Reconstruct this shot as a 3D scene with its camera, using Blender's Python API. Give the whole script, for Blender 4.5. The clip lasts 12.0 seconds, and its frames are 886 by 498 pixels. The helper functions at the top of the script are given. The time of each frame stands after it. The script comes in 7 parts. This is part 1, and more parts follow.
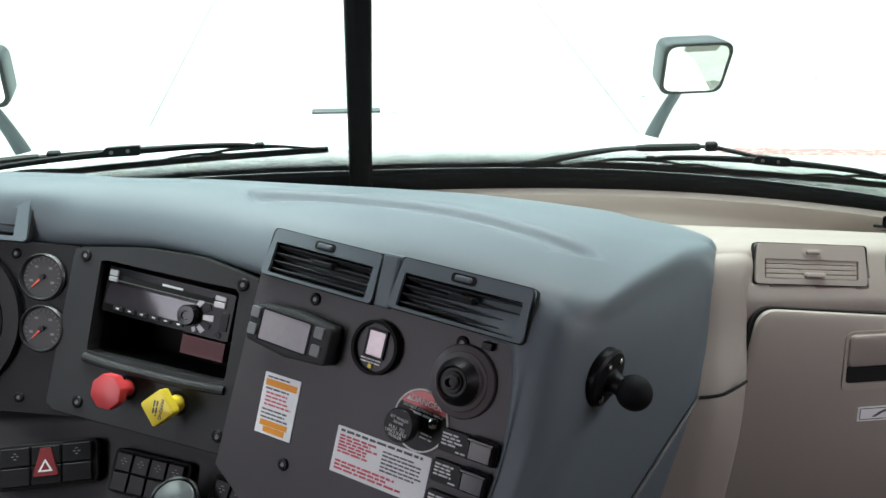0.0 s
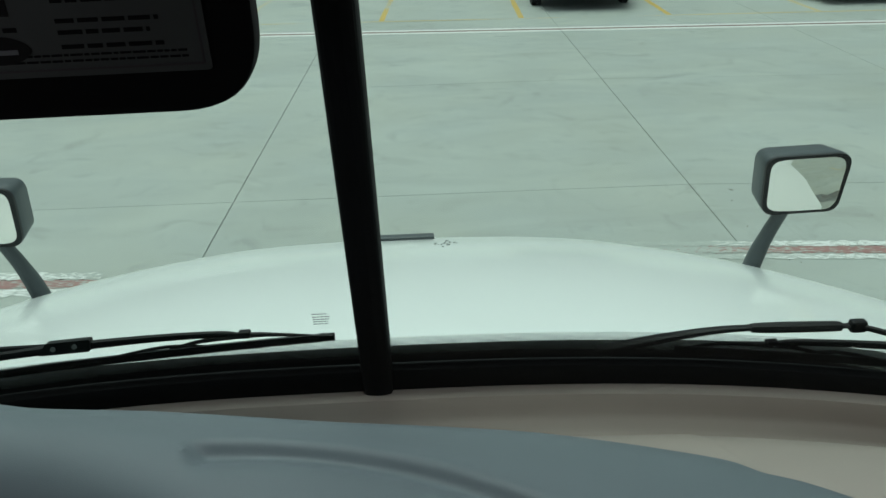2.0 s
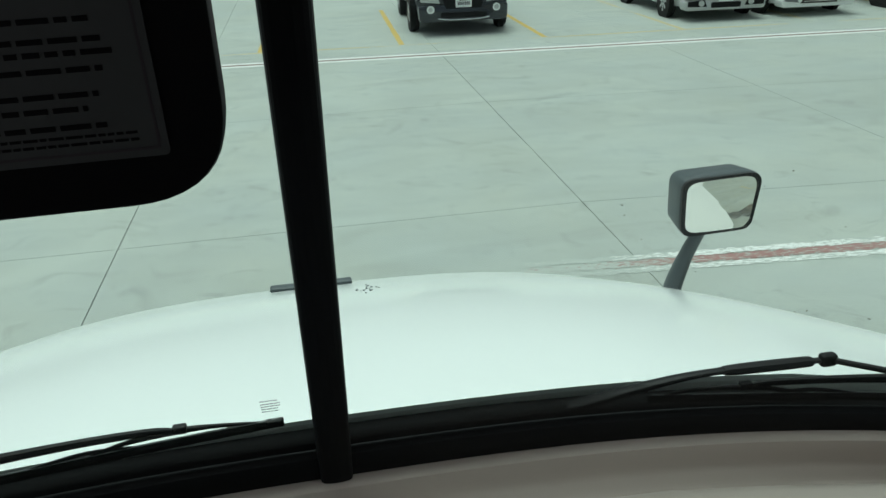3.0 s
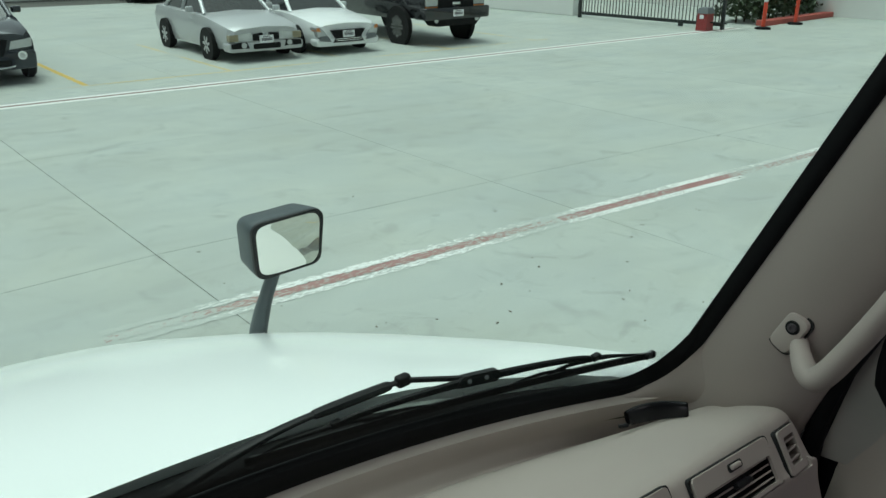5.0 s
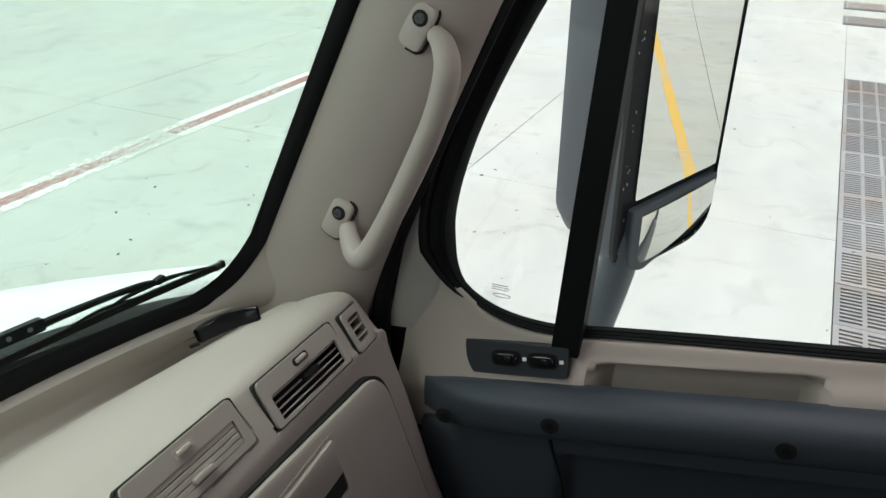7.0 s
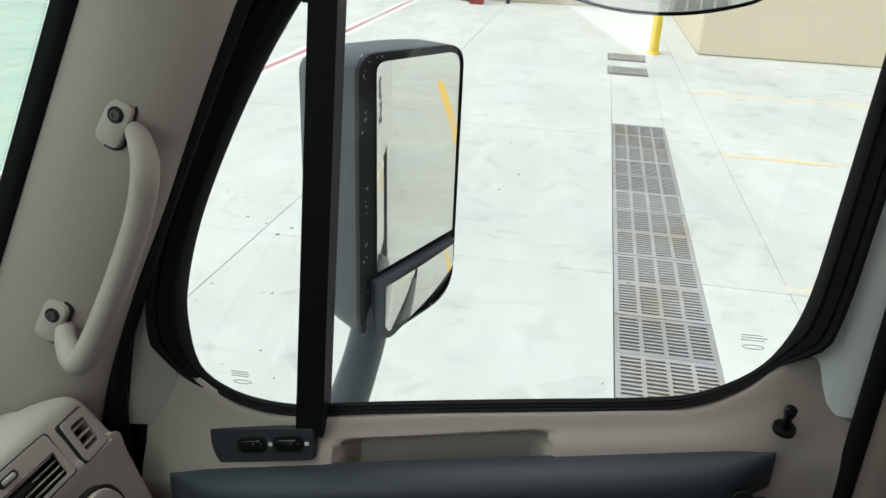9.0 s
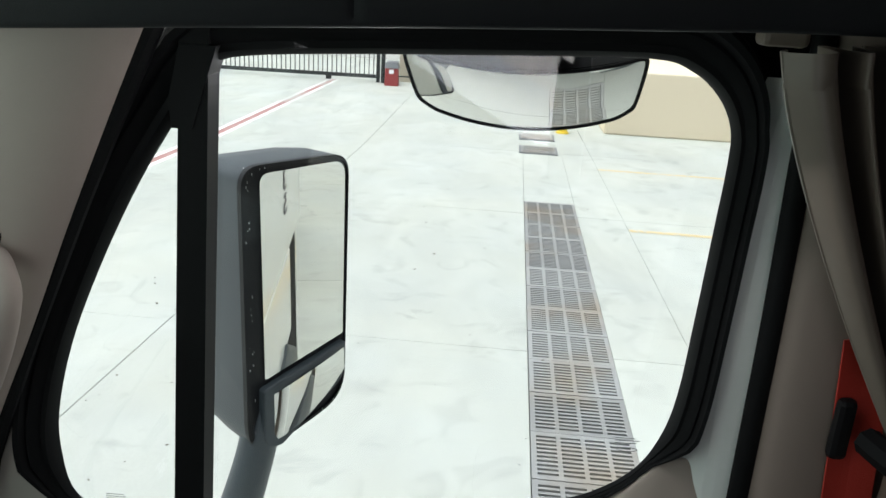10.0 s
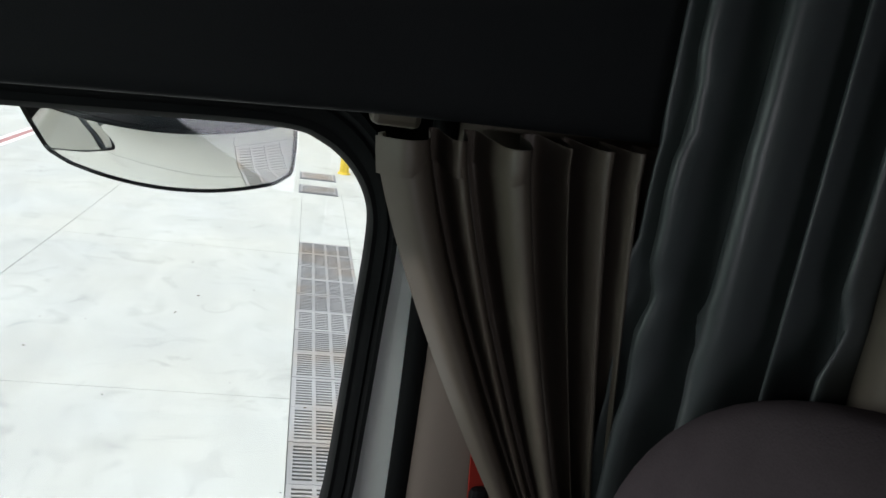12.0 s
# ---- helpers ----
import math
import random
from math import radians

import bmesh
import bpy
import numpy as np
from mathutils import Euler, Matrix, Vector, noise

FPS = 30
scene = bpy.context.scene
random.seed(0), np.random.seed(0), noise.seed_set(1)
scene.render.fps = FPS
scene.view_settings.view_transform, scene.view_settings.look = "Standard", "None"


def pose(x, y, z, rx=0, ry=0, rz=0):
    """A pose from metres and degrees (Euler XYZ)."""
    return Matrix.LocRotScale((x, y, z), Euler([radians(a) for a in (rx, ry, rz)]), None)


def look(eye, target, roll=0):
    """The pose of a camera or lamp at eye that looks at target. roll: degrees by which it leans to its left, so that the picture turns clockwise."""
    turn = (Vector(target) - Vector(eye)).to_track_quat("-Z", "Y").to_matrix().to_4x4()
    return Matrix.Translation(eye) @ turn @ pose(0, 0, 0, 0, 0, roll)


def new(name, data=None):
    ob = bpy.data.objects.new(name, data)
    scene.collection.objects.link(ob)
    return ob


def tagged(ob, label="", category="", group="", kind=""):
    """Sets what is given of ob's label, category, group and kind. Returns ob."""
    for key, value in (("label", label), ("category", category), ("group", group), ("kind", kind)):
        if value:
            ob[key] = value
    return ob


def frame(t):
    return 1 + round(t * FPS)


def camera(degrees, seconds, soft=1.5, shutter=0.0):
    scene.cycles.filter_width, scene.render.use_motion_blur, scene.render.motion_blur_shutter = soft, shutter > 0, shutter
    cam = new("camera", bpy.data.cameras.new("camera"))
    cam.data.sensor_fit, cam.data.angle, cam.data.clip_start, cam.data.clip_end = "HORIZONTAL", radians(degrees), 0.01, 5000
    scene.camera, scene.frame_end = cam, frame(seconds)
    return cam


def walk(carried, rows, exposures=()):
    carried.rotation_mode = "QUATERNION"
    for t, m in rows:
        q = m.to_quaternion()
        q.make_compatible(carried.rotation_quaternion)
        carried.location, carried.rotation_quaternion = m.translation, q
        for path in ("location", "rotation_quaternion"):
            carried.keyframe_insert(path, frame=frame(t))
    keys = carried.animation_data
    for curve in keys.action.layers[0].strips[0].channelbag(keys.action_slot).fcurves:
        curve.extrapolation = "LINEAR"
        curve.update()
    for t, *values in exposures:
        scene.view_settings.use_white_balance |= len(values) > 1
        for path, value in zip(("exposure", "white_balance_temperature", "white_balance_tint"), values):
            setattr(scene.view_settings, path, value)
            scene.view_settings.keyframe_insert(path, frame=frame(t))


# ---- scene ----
cam = camera(57.5, 12.0)

# the camera's way through the cab
PATH = [
    (0, (-0.03, 1.11, 2.462), (0.207, 2.81, 1.436), 1.7),
    (0.5, (-0.029, 1.203, 2.446), (0.17, 2.96, 1.511), 2.5),
    (1, (-0.013, 1.367, 2.433), (0.218, 3.157, 1.572), 1.8),
    (1.5, (0.01, 1.451, 2.426), (0.239, 3.251, 1.584), 1.1),
    (2, (0.068, 1.49, 2.436), (0.116, 3.304, 1.594), -1.8),
    (2.5, (0.051, 1.521, 2.44), (0.026, 3.348, 1.627), -3.5),
    (3, (0.0, 1.6, 2.442), (0.319, 3.407, 1.647), -2.3),
    (3.2, (-0.018, 1.629, 2.432), (0.522, 3.386, 1.645), -1.3),
    (4.8, (0.029, 1.601, 2.473), (1.152, 3.087, 1.744), -1.1),
    (5, (0.034, 1.619, 2.456), (1.263, 3.02, 1.73), -0.1),
    (5.5, (0.062, 1.633, 2.446), (1.492, 2.804, 1.682), 1.0),
    (6, (0.09, 1.626, 2.434), (1.635, 2.579, 1.595), 0.4),
    (6.5, (0.115, 1.594, 2.433), (1.707, 2.395, 1.525), 0.3),
    (7, (0.14, 1.545, 2.442), (1.787, 2.188, 1.505), 0.9),
    (7.2, (0.145, 1.526, 2.443), (1.814, 2.113, 1.512), 0.8),
    (8.8, (0.173, 1.452, 2.477), (1.967, 1.723, 1.635), 2.2),
    (9, (0.175, 1.442, 2.487), (1.989, 1.662, 1.674), 2.7),
    (9.5, (0.181, 1.412, 2.515), (2.044, 1.522, 1.796), 3.2),
    (10, (0.181, 1.39, 2.539), (2.078, 1.433, 1.908), 3.4),
    (10.5, (0.194, 1.367, 2.556), (2.113, 1.365, 1.994), 3.6),
    (11, (0.209, 1.33, 2.566), (2.141, 1.273, 2.051), 4.6),
    (11.5, (0.231, 1.27, 2.574), (2.16, 1.07, 2.083), 6.7),
    (12, (0.257, 1.214, 2.575), (2.141, 0.752, 2.086), 8.6),
]
walk(cam, [(t, look(eye, target, roll)) for t, eye, target, roll in PATH],
     exposures=[(0.0, 1.42, 6550, 14), (0.3, 1.25, 6900, 20), (0.5, 0.62, 6950, 22), (0.8, 0.02, 6750, 15), (1.0, -0.38, 6500, 10), (1.5, -0.55, 6500, 6), (2.0, -0.50, 6500, 8), (2.5, -0.30, 6500, 10),
                (3.0, -0.28, 6500, 10), (3.2, -0.27, 6500, 10), (5.0, -0.18, 6500, 10), (5.5, 0.0, 6500, 12), (6.0, 0.25, 6600, 12), (6.5, 0.40, 6650, 13), (7.0, 0.54, 6700, 12), (9.0, 0.50, 6600, 7),
                (9.5, 0.50, 6600, 6), (10.5, 0.52, 6500, 10), (12.0, 0.52, 6500, 12)])

# ---- light: a bright overcast sky ----
world = bpy.data.worlds.new("sky")
scene.world = world
world.use_nodes = True
wn = world.node_tree
sky = wn.nodes.new("ShaderNodeTexSky")
sky.sky_type = "NISHITA"
sky.sun_disc = False
sky.sun_elevation = radians(72)
sky.sun_rotation = radians(-20)
sky.air_density = 1.0
sky.dust_density = 6.0
whiten = wn.nodes.new("ShaderNodeHueSaturation")
whiten.inputs["Saturation"].default_value = 0.25
wn.links.new(sky.outputs[0], whiten.inputs["Color"])
wn.links.new(whiten.outputs[0], wn.nodes["Background"].inputs[0])
wn.nodes["Background"].inputs[1].default_value = 0.15
sun_data = bpy.data.lights.new("sun", "SUN")
sun_data.energy = 1.5
sun_data.angle = radians(50)
sun_data.color = (0.97, 0.99, 0.98)
sun = new("sun", sun_data)
sun.matrix_world = look((-4, 9, 34), (0, 0, 0))


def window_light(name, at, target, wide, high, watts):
    """An added area lamp boosting the sky's light at an opening of the cab."""
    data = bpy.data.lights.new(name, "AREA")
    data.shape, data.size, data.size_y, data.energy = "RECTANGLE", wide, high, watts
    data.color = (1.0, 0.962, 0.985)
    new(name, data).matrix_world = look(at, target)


window_light("windshield_fill", (0, 2.165, 2.485), (0, 1.55, 1.75), 1.8, 0.10, 5.2)
window_light("driver_window_fill", (-1.10, 1.32, 2.20), (0.4, 1.55, 1.80), 0.60, 0.5, 3.0)
# Unseen strip lamp under the headliner, added to brighten the glove box side.
window_light("passenger_fill", (1.015, 1.45, 2.45), (0.45, 1.75, 1.6), 0.7, 0.06, 1.5)


# ---- materials ----
def material(name, colour, rough=0.5, metal=0.0, vary=0.12, scale=6.0, grain=120.0, bump=0.0, spec=0.5, island=0.0, objects=0.0, coat=0.0):
    m = bpy.data.materials.new(name)
    m.use_nodes = True
    n, l = m.node_tree.nodes, m.node_tree.links
    b = n["Principled BSDF"]
    b.inputs["Roughness"].default_value = rough
    b.inputs["Metallic"].default_value = metal
    b.inputs["Specular IOR Level"].default_value = spec
    b.inputs["Coat Weight"].default_value = coat
    b.inputs["Coat Roughness"].default_value = 0.06
    where = n.new("ShaderNodeTexCoord")
    big = n.new("ShaderNodeTexNoise")
    big.inputs["Scale"].default_value = scale
    big.inputs["Detail"].default_value = 6
    fine = n.new("ShaderNodeTexNoise")
    fine.inputs["Scale"].default_value = grain
    fine.inputs["Detail"].default_value = 3
    l.new(where.outputs["Object"], big.inputs["Vector"])
    l.new(where.outputs["Object"], fine.inputs["Vector"])
    mix = n.new("ShaderNodeMix")
    mix.data_type = "RGBA"
    c = Vector(colour)
    mix.inputs[6].default_value = (*(c * (1 - vary)), 1)
    mix.inputs[7].default_value = (*(c * (1 + vary)), 1)
    both = n.new("ShaderNodeMath")
    both.operation = "MULTIPLY_ADD"
    both.inputs[1].default_value = 0.35
    l.new(fine.outputs["Fac"], both.inputs[0])
    half = n.new("ShaderNodeMath")
    half.operation = "MULTIPLY"
    half.inputs[1].default_value = 0.65
    l.new(big.outputs["Fac"], half.inputs[0])
    l.new(half.outputs[0], both.inputs[2])
    last = both.outputs[0]
    if objects:
        info = n.new("ShaderNodeObjectInfo")
        add = n.new("ShaderNodeMath")
        add.operation = "MULTIPLY_ADD"
        add.inputs[1].default_value = objects
        l.new(info.outputs["Random"], add.inputs[0])
        l.new(last, add.inputs[2])
        last = add.outputs[0]
    l.new(last, mix.inputs[0])
    l.new(mix.outputs[2], b.inputs["Base Color"])
    if bump:
        bp = n.new("ShaderNodeBump")
        bp.inputs["Strength"].default_value = bump
        bp.inputs["Distance"].default_value = 0.001
        l.new(fine.outputs["Fac"], bp.inputs["Height"])
        l.new(bp.outputs[0], b.inputs["Normal"])
    return m


def glass(name, tint, gloss=1.0, share=0.045):
    m = bpy.data.materials.new(name)
    m.use_nodes = True
    n, l = m.node_tree.nodes, m.node_tree.links
    n.remove(n["Principled BSDF"])
    clear, shine, mix = (n.new("ShaderNode" + k) for k in ("BsdfTransparent", "BsdfGlossy", "MixShader"))
    clear.inputs[0].default_value = (*tint, 1)
    shine.inputs["Roughness"].default_value = 0.02
    shine.inputs[0].default_value = (gloss, gloss, gloss, 1)
    mix.inputs[0].default_value = share
    l.new(clear.outputs[0], mix.inputs[1])
    l.new(shine.outputs[0], mix.inputs[2])
    l.new(mix.outputs[0], n["Material Output"].inputs[0])
    return m


def concrete_material(name, colour, stain):
    """Poured concrete: broad cloudy patches, trowel streaks, small dark specks."""
    m = bpy.data.materials.new(name)
    m.use_nodes = True
    n, l = m.node_tree.nodes, m.node_tree.links
    b = n["Principled BSDF"]
    b.inputs["Roughness"].default_value = 0.62
    where = n.new("ShaderNodeNewGeometry")

    def noise_at(scale, detail, stretch=(1, 1, 1), distort=0.0):
        mp = n.new("ShaderNodeMapping")
        mp.inputs["Scale"].default_value = stretch
        tx = n.new("ShaderNodeTexNoise")
        tx.inputs["Scale"].default_value = scale
        tx.inputs["Detail"].default_value = detail
        tx.inputs["Distortion"].default_value = distort
        l.new(where.outputs["Position"], mp.inputs[0])
        l.new(mp.outputs[0], tx.inputs["Vector"])
        return tx.outputs["Fac"]

    def ramp(fac, lo, hi, a, z):
        r = n.new("ShaderNodeMapRange")
        r.inputs[1].default_value, r.inputs[2].default_value = lo, hi
        r.inputs[3].default_value, r.inputs[4].default_value = a, z
        l.new(fac, r.inputs[0])
        return r.outputs[0]

    def times(a, c):
        t = n.new("ShaderNodeMath")
        t.operation = "MULTIPLY"
        l.new(a, t.inputs[0])
        l.new(c, t.inputs[1])
        return t.outputs[0]

    f = ramp(noise_at(0.35, 8, distort=0.6), 0.3, 0.7, 0.92, 1.06)
    f = times(f, ramp(noise_at(1.1, 9, (0.6, 1.1, 1), 1.6), 0.35, 0.68, 0.94, 1.045))
    f = times(f, ramp(noise_at(2.4, 7, distort=1.4), 0.56, 0.72, 1.0, 1 - stain))
    f = times(f, ramp(noise_at(0.9, 8, (0.22, 1.3, 1), 0.8), 0.60, 0.72, 1.0, 0.90))
    f = times(f, ramp(noise_at(5.5, 6, (1.6, 0.5, 1), 0.6), 0.62, 0.74, 1.0, 0.90))
    f = times(f, ramp(noise_at(14.0, 4), 0.68, 0.76, 1.0, 0.84))
    f = times(f, ramp(noise_at(60.0, 4), 0.3, 0.7, 0.95, 1.05))
    info = n.new("ShaderNodeObjectInfo")
    f = times(f, ramp(info.outputs["Random"], 0, 1, 0.975, 1.02))
    hue = n.new("ShaderNodeMix")
    hue.data_type = "RGBA"
    hue.inputs[6].default_value = (colour[0] * 1.03, colour[1], colour[2] * 0.93, 1)
    hue.inputs[7].default_value = (colour[0] * 0.97, colour[1], colour[2] * 1.05, 1)
    l.new(noise_at(0.8, 4), hue.inputs[0])
    vm = n.new("ShaderNodeVectorMath")
    vm.operation = "SCALE"
    l.new(hue.outputs[2], vm.inputs[0])
    l.new(f, vm.inputs["Scale"])
    l.new(vm.outputs[0], b.inputs["Base Color"])
    bp = n.new("ShaderNodeBump")
    bp.inputs["Strength"].default_value = 0.15
    bp.inputs["Distance"].default_value = 0.004
    l.new(noise_at(40.0, 5), bp.inputs["Height"])
    l.new(bp.outputs[0], b.inputs["Normal"])
    return m


def worn_paint(name, colour, under, wear, scale=9.0):
    """Line paint that has rubbed off in flakes down to the concrete."""
    m = bpy.data.materials.new(name)
    m.use_nodes = True
    n, l = m.node_tree.nodes, m.node_tree.links
    b = n["Principled BSDF"]
    b.inputs["Roughness"].default_value = 0.7
    geo = n.new("ShaderNodeNewGeometry")
    mp = n.new("ShaderNodeMapping")
    mp.inputs["Scale"].default_value = (1.0, 3.0, 1.0)
    tx = n.new("ShaderNodeTexNoise")
    tx.inputs["Scale"].default_value = scale
    tx.inputs["Detail"].default_value = 9
    tx.inputs["Roughness"].default_value = 0.7
    big = n.new("ShaderNodeTexNoise")
    big.inputs["Scale"].default_value = 0.45
    l.new(geo.outputs["Position"], big.inputs["Vector"])
    l.new(geo.outputs["Position"], mp.inputs[0])
    l.new(mp.outputs[0], tx.inputs["Vector"])
    add = n.new("ShaderNodeMath")
    add.operation = "MULTIPLY_ADD"
    add.inputs[1].default_value = 0.9
    l.new(big.outputs["Fac"], add.inputs[0])
    l.new(tx.outputs["Fac"], add.inputs[2])
    r = n.new("ShaderNodeMapRange")
    r.inputs[1].default_value, r.inputs[2].default_value = 0.70 + wear, 0.80 + wear
    l.new(add.outputs[0], r.inputs[0])
    mix = n.new("ShaderNodeMix")
    mix.data_type = "RGBA"
    mix.inputs[6].default_value = (*under, 1)
    mix.inputs[7].default_value = (*colour, 1)
    l.new(r.outputs[0], mix.inputs[0])
    l.new(mix.outputs[2], b.inputs["Base Color"])
    return m


CONCRETE = (0.435, 0.465, 0.432)
concrete = concrete_material("concrete", CONCRETE, 0.17)
joint_dark = material("joint_filler", (0.10, 0.10, 0.09), 0.9)
stripe_white = worn_paint("worn_white_line", (0.80, 0.80, 0.78), CONCRETE, 0.25, 16.0)
stripe_red = worn_paint("worn_red_line", (0.35, 0.18, 0.165), CONCRETE, 0.21, 16.0)
solid_white = worn_paint("scuffed_white_line", (0.80, 0.80, 0.78), CONCRETE, 0.165, 16.0)
solid_red = worn_paint("scuffed_red_line", (0.33, 0.165, 0.155), CONCRETE, 0.13, 16.0)
line_white = worn_paint("white_line", (0.80, 0.79, 0.77), CONCRETE, -0.25)
line_red = worn_paint("dull_red_line", (0.25, 0.17, 0.15), CONCRETE, -0.25)
stripe_yellow = worn_paint("worn_yellow_line", (0.62, 0.42, 0.10), CONCRETE, 0.03)
stripe_yellow_dim = worn_paint("faded_yellow_line", (0.58, 0.48, 0.27), CONCRETE, 0.17)
grate_steel = material("galvanised_grate", (0.30, 0.312, 0.308), 0.55, 0.5, vary=0.3, scale=3.0, objects=0.5, bump=0.2)


def rust_over(m, colour, scale, lo, hi):
    """Blotches of rust laid over a material's own colour."""
    n, l = m.node_tree.nodes, m.node_tree.links
    b = n["Principled BSDF"]
    old = b.inputs["Base Color"].links[0].from_socket
    where = n.new("ShaderNodeNewGeometry")
    tx = n.new("ShaderNodeTexNoise")
    tx.inputs["Scale"].default_value = scale
    tx.inputs["Detail"].default_value = 5
    l.new(where.outputs["Position"], tx.inputs["Vector"])
    r = n.new("ShaderNodeMapRange")
    r.inputs[1].default_value, r.inputs[2].default_value, r.inputs[4].default_value = lo, hi, 0.42
    l.new(tx.outputs["Fac"], r.inputs[0])
    mix = n.new("ShaderNodeMix")
    mix.data_type = "RGBA"
    mix.inputs[7].default_value = (*colour, 1)
    l.new(r.outputs[0], mix.inputs[0])
    l.new(old, mix.inputs[6])
    l.new(mix.outputs[2], b.inputs["Base Color"])


rust_over(grate_steel, (0.33, 0.24, 0.13), 1.3, 0.48, 0.66)
pit_dark = material("drain_pit", (0.03, 0.03, 0.03), 0.9)
wall_paint = material("cream_stucco", (0.72, 0.64, 0.48), 0.85, vary=0.06, scale=0.8, grain=60, bump=0.3)
wall_far = material("tan_stucco", (0.55, 0.50, 0.39), 0.85, vary=0.06, scale=0.5, grain=60, bump=0.3)
white_wall = material("white_render", (0.80, 0.80, 0.78), 0.8, vary=0.04, scale=0.5)
gate_paint = material("black_gate_paint", (0.02, 0.025, 0.025), 0.4)
box_red = material("red_box_paint", (0.30, 0.04, 0.04), 0.45, vary=0.2)
box_grey = material("grey_box_plastic", (0.16, 0.17, 0.18), 0.6, vary=0.2)
orange = material("orange_delineator", (0.72, 0.075, 0.035), 0.5)
kerb_red = material("red_kerb_paint", (0.45, 0.10, 0.08), 0.7, vary=0.3)
hedge_leaf = material("hedge_leaves", (0.045, 0.07, 0.03), 0.6, vary=0.5, scale=12)
bollard_yellow = material("yellow_bollard_paint", (0.75, 0.55, 0.05), 0.5, vary=0.15)
white_paint = material("white_truck_paint", (0.90, 0.93, 0.92), 0.22, vary=0.03, scale=3, coat=0.5)
jamb_paint = material("pale_jamb_paint", (0.78, 0.83, 0.80), 0.35, vary=0.05, scale=6)
slate = material("slate_soft_plastic", (0.120, 0.147, 0.166), 0.52, vary=0.08, scale=9, grain=900, bump=0.25, spec=0.4)
# Lightened in colour to make up for weak light on the centre panel.
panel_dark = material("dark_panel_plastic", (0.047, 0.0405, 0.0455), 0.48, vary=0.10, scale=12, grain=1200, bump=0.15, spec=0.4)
shelf_dark = material("dark_shelf_plastic", (0.017, 0.017, 0.019), 0.5, vary=0.10, scale=12, grain=1200, bump=0.3, spec=0.3)
bezel_dark = material("dark_bezel_plastic", (0.022, 0.023, 0.025), 0.5, vary=0.10, scale=12, grain=1500, bump=0.5, spec=0.4)
black = material("black_plastic", (0.008, 0.008, 0.009), 0.42, vary=0.2, spec=0.16)
gloss_black = material("gloss_black_plastic", (0.008, 0.008, 0.009), 0.18, vary=0.1, spec=0.22)
# Near-black that paints the shade in holes, gaps and seams; also black print.
hole_black = material("shade_and_print_black", (0.004, 0.004, 0.004), 0.9)
rubber = material("black_rubber", (0.006, 0.0065, 0.007), 0.65, vary=0.3, scale=8, spec=0.12)
plate_slate = material("dark_switch_plate_plastic", (0.026, 0.029, 0.034), 0.5, vary=0.08, scale=9, grain=900, bump=0.1, spec=0.3)
door_slate = material("dark_slate_door_plastic", (0.038, 0.047, 0.057), 0.5, vary=0.10, scale=8, grain=900, bump=0.3, spec=0.3)
beige = material("beige_soft_plastic", (0.325, 0.282, 0.254), 0.6, vary=0.07, scale=7, grain=900, bump=0.25, spec=0.35)
# Copy of the beige, its colour set for the weaker light on the door.
beige_shade = material("beige_second_tone", (0.36, 0.315, 0.275), 0.62, vary=0.07, scale=7, grain=900, bump=0.3, spec=0.35)
headliner_mat = material("charcoal_vinyl", (0.013, 0.014, 0.016), 0.6, vary=0.12, scale=9, grain=700, bump=0.3, spec=0.2)
visor_black = material("black_visor_vinyl", (0.004, 0.0042, 0.0045), 0.75, vary=0.15, scale=20, spec=0.15)
curtain_beige = material("taupe_curtain_vinyl", (0.170, 0.142, 0.116), 0.42, vary=0.12, scale=9, spec=0.4)
curtain_dark = material("black_curtain_vinyl", (0.086, 0.096, 0.100), 0.33, vary=0.15, scale=9, spec=0.5)
seat_cloth = material("dark_seat_cloth", (0.075, 0.062, 0.068), 0.95, vary=0.3, scale=30, grain=500, bump=0.6, spec=0.1)
belt_red = material("red_seat_belt_webbing", (0.44, 0.03, 0.018), 0.7, vary=0.15, scale=20, grain=600, bump=0.5)
mirror_grey = material("grey_mirror_housing", (0.058, 0.073, 0.080), 0.42, vary=0.10, scale=9, grain=400, bump=0.1)
mirror_frame = material("black_mirror_rim", (0.008, 0.009, 0.010), 0.45, vary=0.4, scale=40, spec=0.3)
mirror = material("silvered_mirror", (0.74, 0.735, 0.69), 0.0, 1.0, vary=0.0)
steel = material("bright_steel", (0.6, 0.6, 0.6), 0.25, 1.0, vary=0.1)
chrome = material("chrome", (0.8, 0.8, 0.8), 0.12, 1.0, vary=0.05)
red_plastic = material("red_plastic", (0.55, 0.045, 0.05), 0.4, vary=0.12, scale=30)
yellow_plastic = material("yellow_plastic", (0.75, 0.56, 0.04), 0.4, vary=0.10, scale=30)
paper = material("white_label_paper", (0.88, 0.87, 0.89), 0.6, vary=0.04)
ink_red = material("red_print", (0.62, 0.10, 0.13), 0.6)
ink_black = material("black_print", (0.10, 0.10, 0.11), 0.6)
ink_orange = material("orange_highlighter", (0.85, 0.32, 0.02), 0.6)
ink_white = material("white_print", (0.70, 0.70, 0.70), 0.6)
# The screen's pale pinkish reflection is put into its base colour.
screen_mat = material("display_glass_with_reflection", (0.36, 0.325, 0.345), 0.10, vary=0.25, scale=14, spec=0.4)
button_grey = material("grey_buttons", (0.16, 0.16, 0.165), 0.5)
radio_face = material("black_radio_face", (0.005, 0.005, 0.005), 0.15, vary=0.2, spec=0.08)
radio_light = material("silver_radio_keys", (0.35, 0.35, 0.36), 0.3, vary=0.2)
